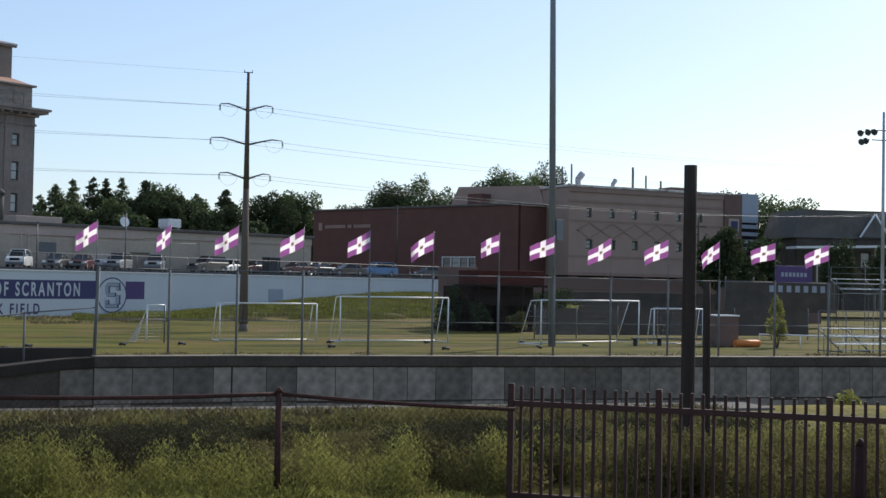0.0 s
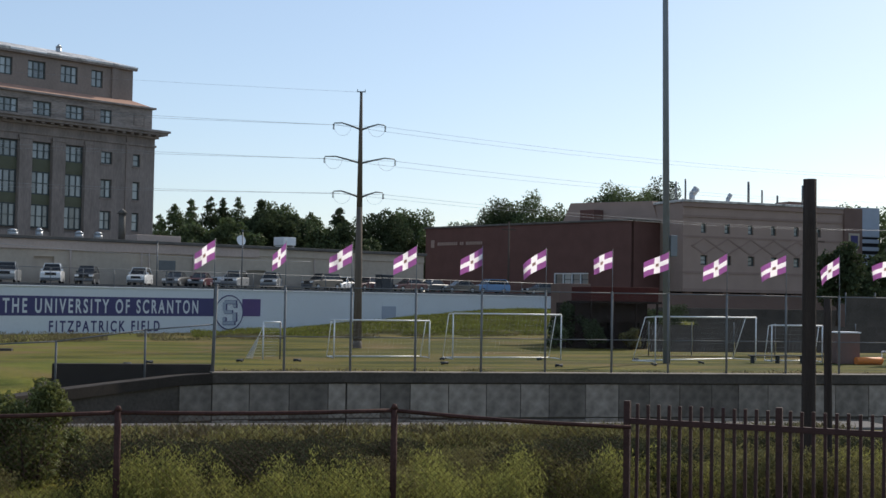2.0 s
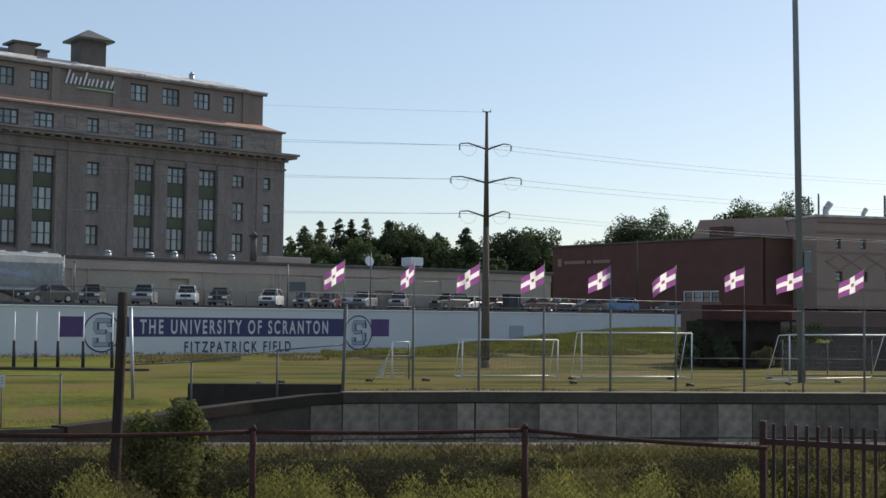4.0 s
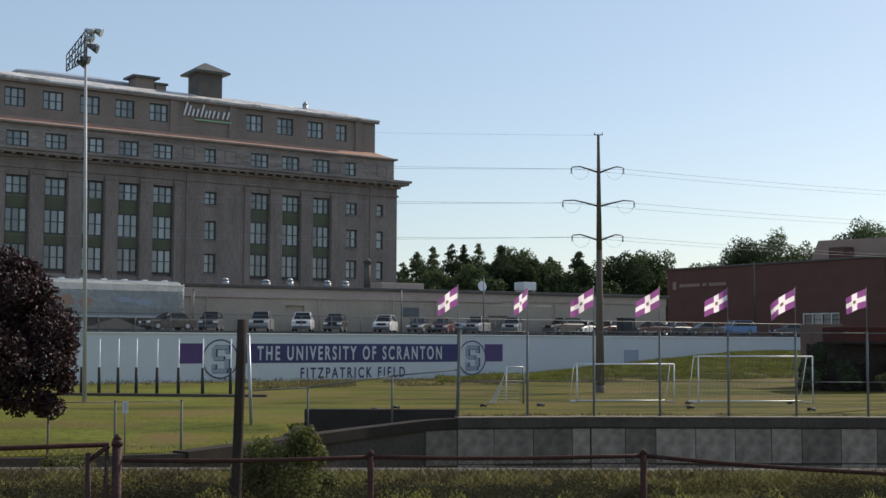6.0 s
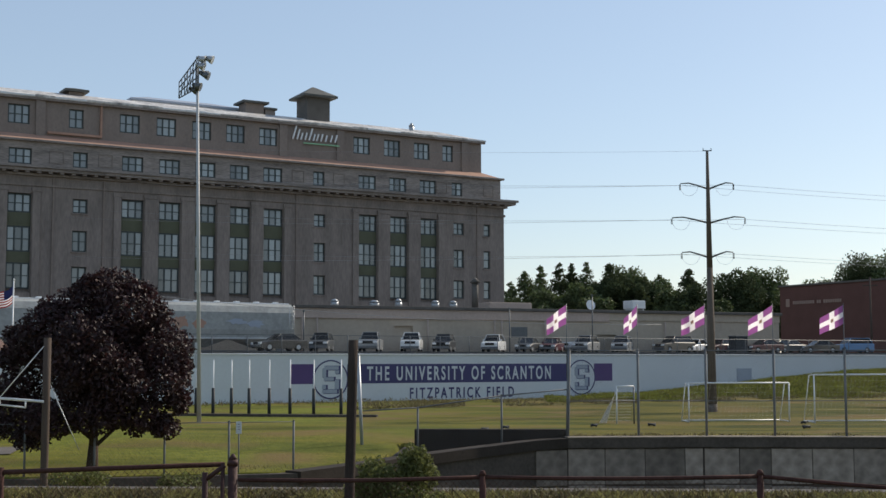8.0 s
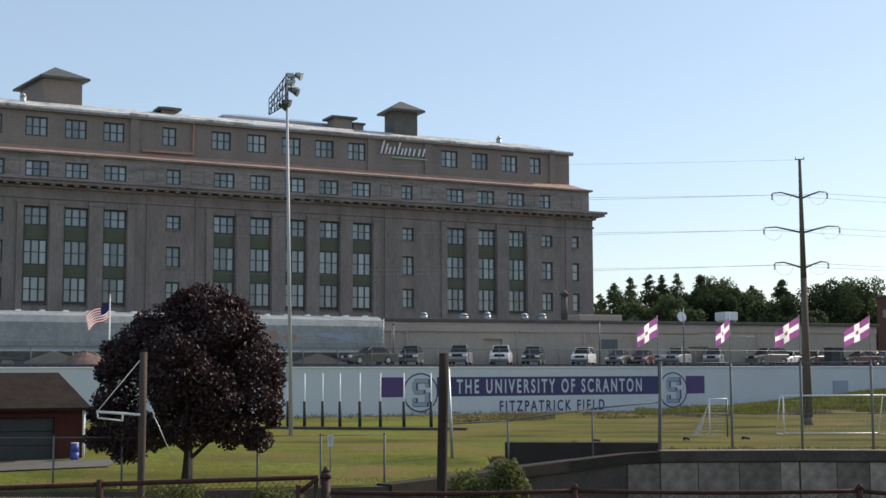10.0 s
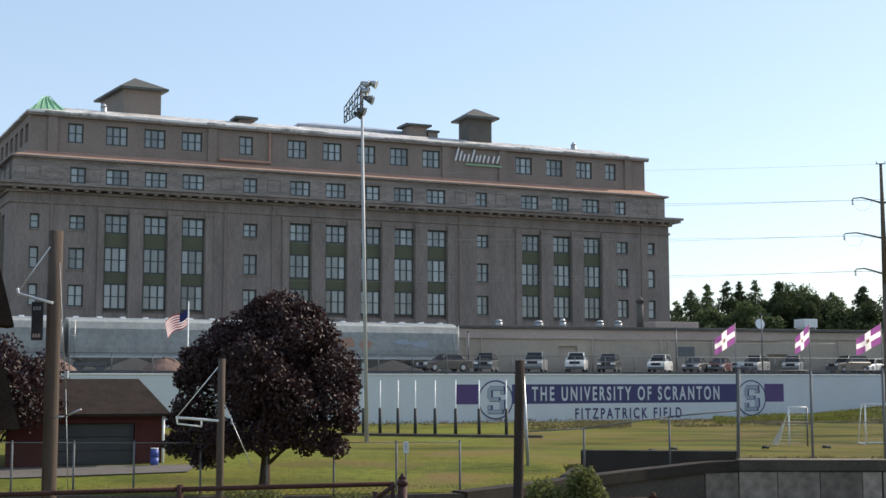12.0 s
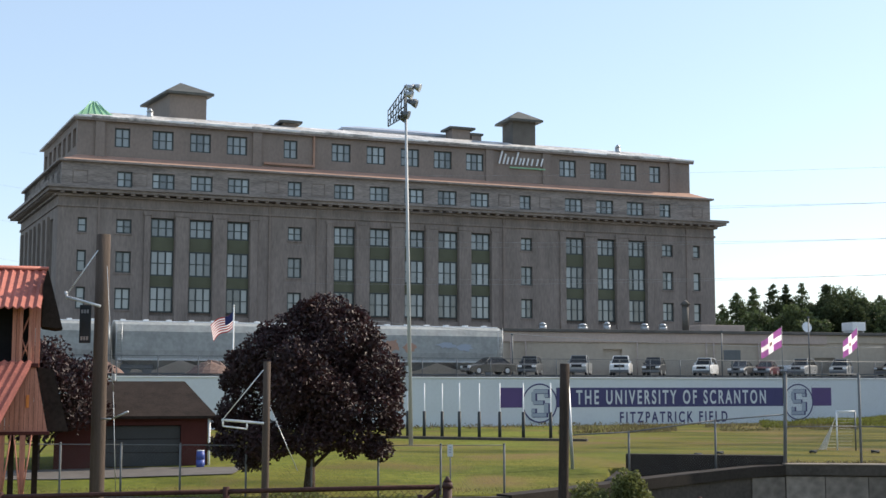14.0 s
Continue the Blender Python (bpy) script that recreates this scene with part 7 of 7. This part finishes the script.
# ---------------------------------------------------------------- far end of the field
pb = thing("press_box", pose(30.4, 90.5, 0.0, 0, 0, 6), "dark brown two-level press box at the field end", "building")
bm = bmesh.new()
pierced(bm, -1.2, 4.6, -0.5, 3.3, [(0.3, 1.6, -0.5, 1.9), (2.2, 4.0, 0.8, 1.9)], 0.5)
box(bm, -1.2, 4.6, 0.6, 3.5, -0.5, 3.3)
part("lower_body", bm, "shingle", pb)
bm = bmesh.new()
box(bm, -0.2, 5.2, -0.6, 3, 3.45, 4.5, 0.03)
part("upper_box", bm, "barn_red", pb)
bm = bmesh.new()
box(bm, -0.5, 5.4, -0.8, 3.2, 3.3, 3.45, 0.02)
part("deck", bm, "shingle", pb)
for x in (-0.2, 1.6, 3.4, 5.1):
    bm = bmesh.new()
    box(bm, x - 0.06, x + 0.06, -0.66, -0.54, 0, 3.3)
    part("post", bm, "shingle", pb)
bm = bmesh.new()
box(bm, 0, 2.6, 0, 2, 0, 4.2, 0.04)
single("concession_hut", bm, "tan_dark", "dull pinkish hut behind the press box", "hut", m=pose(30.4, 98, 0.6, 0, 0, 4))

bn = thing("stadium_banner", pose(53.3, 95, 1.2, 0, 0, 4), "dark purple windscreen banner with illegible pale lettering", "banner")
bm = bmesh.new()
box(bm, 0, 11.0, -0.02, 0.02, 0.4, 3.0)
part("screen", bm, "coping", bn)
bm = bmesh.new()
box(bm, 4.8, 8.4, -0.09, -0.03, 2.9, 4.3, 0.02)
brd = part("board", bm, "purple", bn)
bm = bmesh.new()
for k in range(7):
    box(bm, 5.3 + k * 0.38, 5.55 + k * 0.38, -0.11, -0.09, 3.4, 3.75)
part("lettering_bars", bm, "grey_blue", brd)
bm = bmesh.new()
for k in range(7):
    box(bm, 4.2 + k * 0.85, 4.65 + k * 0.85, -0.05, -0.02, 2.1, 2.65)
part("lettering_bars", bm, "grey_blue", bn)
for x in (0, 2.7, 5.5, 8.2, 11):
    bm = bmesh.new()
    rod(bm, (x, 0.06, -0.5), (x, 0.06, 3.3), 0.05, seg=8)
    part("post", bm, "steel_dark", bn)


def stand(x, y, z, rows_n, L, label, turn_=0.0, foot=0.0):
    s = thing("bleacher_stand", pose(x, y, z, 0, 0, turn_), label, "bleachers", "bleachers")
    for k in range(rows_n):
        bm = bmesh.new()
        box(bm, 0, L, k * 0.62, k * 0.62 + 0.27, 0.42 + k * 0.4, 0.47 + k * 0.4, 0.008)
        part("seat_plank", bm, "white_metal", s, "bright aluminium seat plank")
        bm = bmesh.new()
        box(bm, 0, L, k * 0.62 - 0.3, k * 0.62 - 0.04, 0.1 + k * 0.4, 0.14 + k * 0.4)
        part("foot_plank", bm, "steel", s)
    for i in range(4):
        xx = 0.2 + (L - 0.4) * i / 3
        bm = bmesh.new()
        e_ = rows_n * 0.62
        rod(bm, (xx, -0.2, 0.0), (xx, e_, rows_n * 0.4), 0.035, seg=6)
        rod(bm, (xx, -0.2, 0.03), (xx, e_, 0.03), 0.035, seg=6)
        rod(bm, (xx, e_, foot), (xx, e_, rows_n * 0.4 + 1.0), 0.03, seg=6)
        for k in range(rows_n):
            rod(bm, (xx, k * 0.62 + 0.13, foot), (xx, k * 0.62 + 0.13, 0.42 + k * 0.4), 0.02, seg=5)
        part("frame", bm, "galvanised", s)
    for zz in (0.5, 1.0):
        bm = bmesh.new()
        rod(bm, (0.2, rows_n * 0.62, rows_n * 0.4 + zz), (L - 0.2, rows_n * 0.62, rows_n * 0.4 + zz), 0.022, seg=6)
        part("guard_rail", bm, "galvanised", s)


stand(41.1, 61.2, 0.12, 3, 6.0, "small aluminium bleacher stand behind the fence", 4, -0.15)
stand(60.2, 89, 3.2, 3, 10.0, "far aluminium bleacher stand on the slope", 0, -3.4)


def stone_house():
    h = thing("grey_house", pose(94.5, 150, 3.0, 0, 0, -8), "grey stone house with a slate roof and white gables", "house")
    bm = bmesh.new()
    pierced(bm, 0, 26, -2, 7.5, [(2.5 + i * 3.2, 4.0 + i * 3.2, 3.6, 5.8) for i in range(7)], 0.3)
    box(bm, 0, 26, 0.4, 10, -2, 7.5)
    part("wall", bm, "coping", h)
    for i in range(7):
        window(h, 3.25 + i * 3.2, 3.65, 1.4, 2.1, 1, 0.15)
    bm = bmesh.new()
    prism(bm, [(-0.6, 7.5), (26.6, 7.5), (25.6, 11.2), (0.6, 11.2)], -0.4, 10)
    part("roof", bm, "roof_edge", h, "dark slate roof")
    for x in (10.5, 16.5):
        bm = bmesh.new()
        prism(bm, [(x - 2.0, 7.7), (x + 2.0, 7.7), (x, 10.6)], -0.9, 2)
        g = part("gable", bm, "roof_edge", h)
        bm = bmesh.new()
        for s_ in (-1, 1):
            rod(bm, (x + s_ * 2.1, -0.95, 7.7), (x, -0.95, 10.75), 0.14, seg=5)
        part("barge_board", bm, "white_metal", g)
    bm = bmesh.new()
    prism(bm, [(-2, 5.9), (18, 6.5), (18, 6.8), (-2, 6.2)], -4.5, -1.2)
    part("porch_roof", bm, "white_metal", h)
    for x in (1.0, 2.4, 9, 16):
        bm = bmesh.new()
        rod(bm, (x, -4, -2), (x, -4, 6.2), 0.12, seg=8)
        part("porch_post", bm, "cream", h)


stone_house()
# concrete ramp walls below the tan hall
for x0, x1, y, z0, z1 in ((44, 62, 112, 0.5, 3.0), (46, 80, 122, 1.0, 4.4)):
    bm = bmesh.new()
    box(bm, x0, x1, y, y + 0.5, z0 - 2, z1, 0.03)
    single("ramp_wall", bm, "coping" if y < 115 else "tan_dark", "long dark concrete ramp wall below the tan hall", "wall", kind="structure")
for k, (x, y, z1, lx) in enumerate(((43.6, 163, 13.6, 0.0), (70.5, 132, 11.5, 0.6), (74.0, 140, 11.0, 0.6))):
    up = thing("street_pole", pose(x, y, 2.5), "thin brown street pole with a short arm", "utility pole", "street poles")
    bm = bmesh.new()
    rod(bm, (0, 0, -0.5), (0, 0, z1 - 2.5), 0.16, 0.11, 8)
    part("pole", bm, "wood_pale", up)
    bm = bmesh.new()
    box(bm, -0.9, 0.9, -0.06, 0.06, z1 - 3.6, z1 - 3.45)
    part("arm", bm, "wood_pale", up)


# ---------------------------------------------------------------- cast panels of the river wall
rp = random.Random(17)
panel_cache = {}
for a0, b0 in ((line_pts[i], line_pts[j]) for i, j in ((11, 12), (12, 15), (15, 16))):
    dirv = (b0 - a0).to_2d()
    L = min(dirv.length, 60)
    dirv.normalize()
    ang = math.degrees(math.atan2(dirv.y, dirv.x))
    s_ = 0.05
    while s_ < L - 0.1:
        w_ = rp.choice((1.35, 1.5, 1.6, 1.75))
        w_ = L - s_ if L - s_ < w_ + 0.7 else w_
        slope = (b0.z - a0.z) / (b0 - a0).to_2d().length
        z_ = a0.z + slope * (s_ + w_ / 2)
        for z1, hgt in ((-0.42, 1.5), (-1.96, 1.7)):
            key = (round(w_, 2), hgt)
            if key not in panel_cache:
                bm = bmesh.new()
                box(bm, 0, key[0] - 0.03, -0.05, 0.02, -hgt, 0, 0.012)
                panel_cache[key] = mesh_of("panel", bm, "concrete")
            cx, cy = a0.x + dirv.x * s_, a0.y + dirv.y * s_
            share("panel", panel_cache[key], river_wall, pose(cx, cy, z_ + z1 - (rp.random() * 0.12 if hgt > 1.6 else 0), 0, 0, ang) @ pose(0, -0.02 * rp.random(), 0))
        s_ += w_

# dark netting screen behind the goals
ns = thing("net_screen", pose(30.5, 79.0, 0, 0, 0, 3), "low dark netting screen behind the goals", "screen")
for k in range(8):
    bm = bmesh.new()
    rod(bm, (k * 3.0, 0.05, -0.2), (k * 3.0, 0.05, 2.2), 0.04, seg=6)
    part("post", bm, "steel_dark", ns)
    if k < 7:
        bm = bmesh.new()
        box(bm, k * 3.0 + 0.05, k * 3.0 + 2.95, -0.01, 0.01, 0.25, 2.0)
        part("netting", bm, "coping", ns)
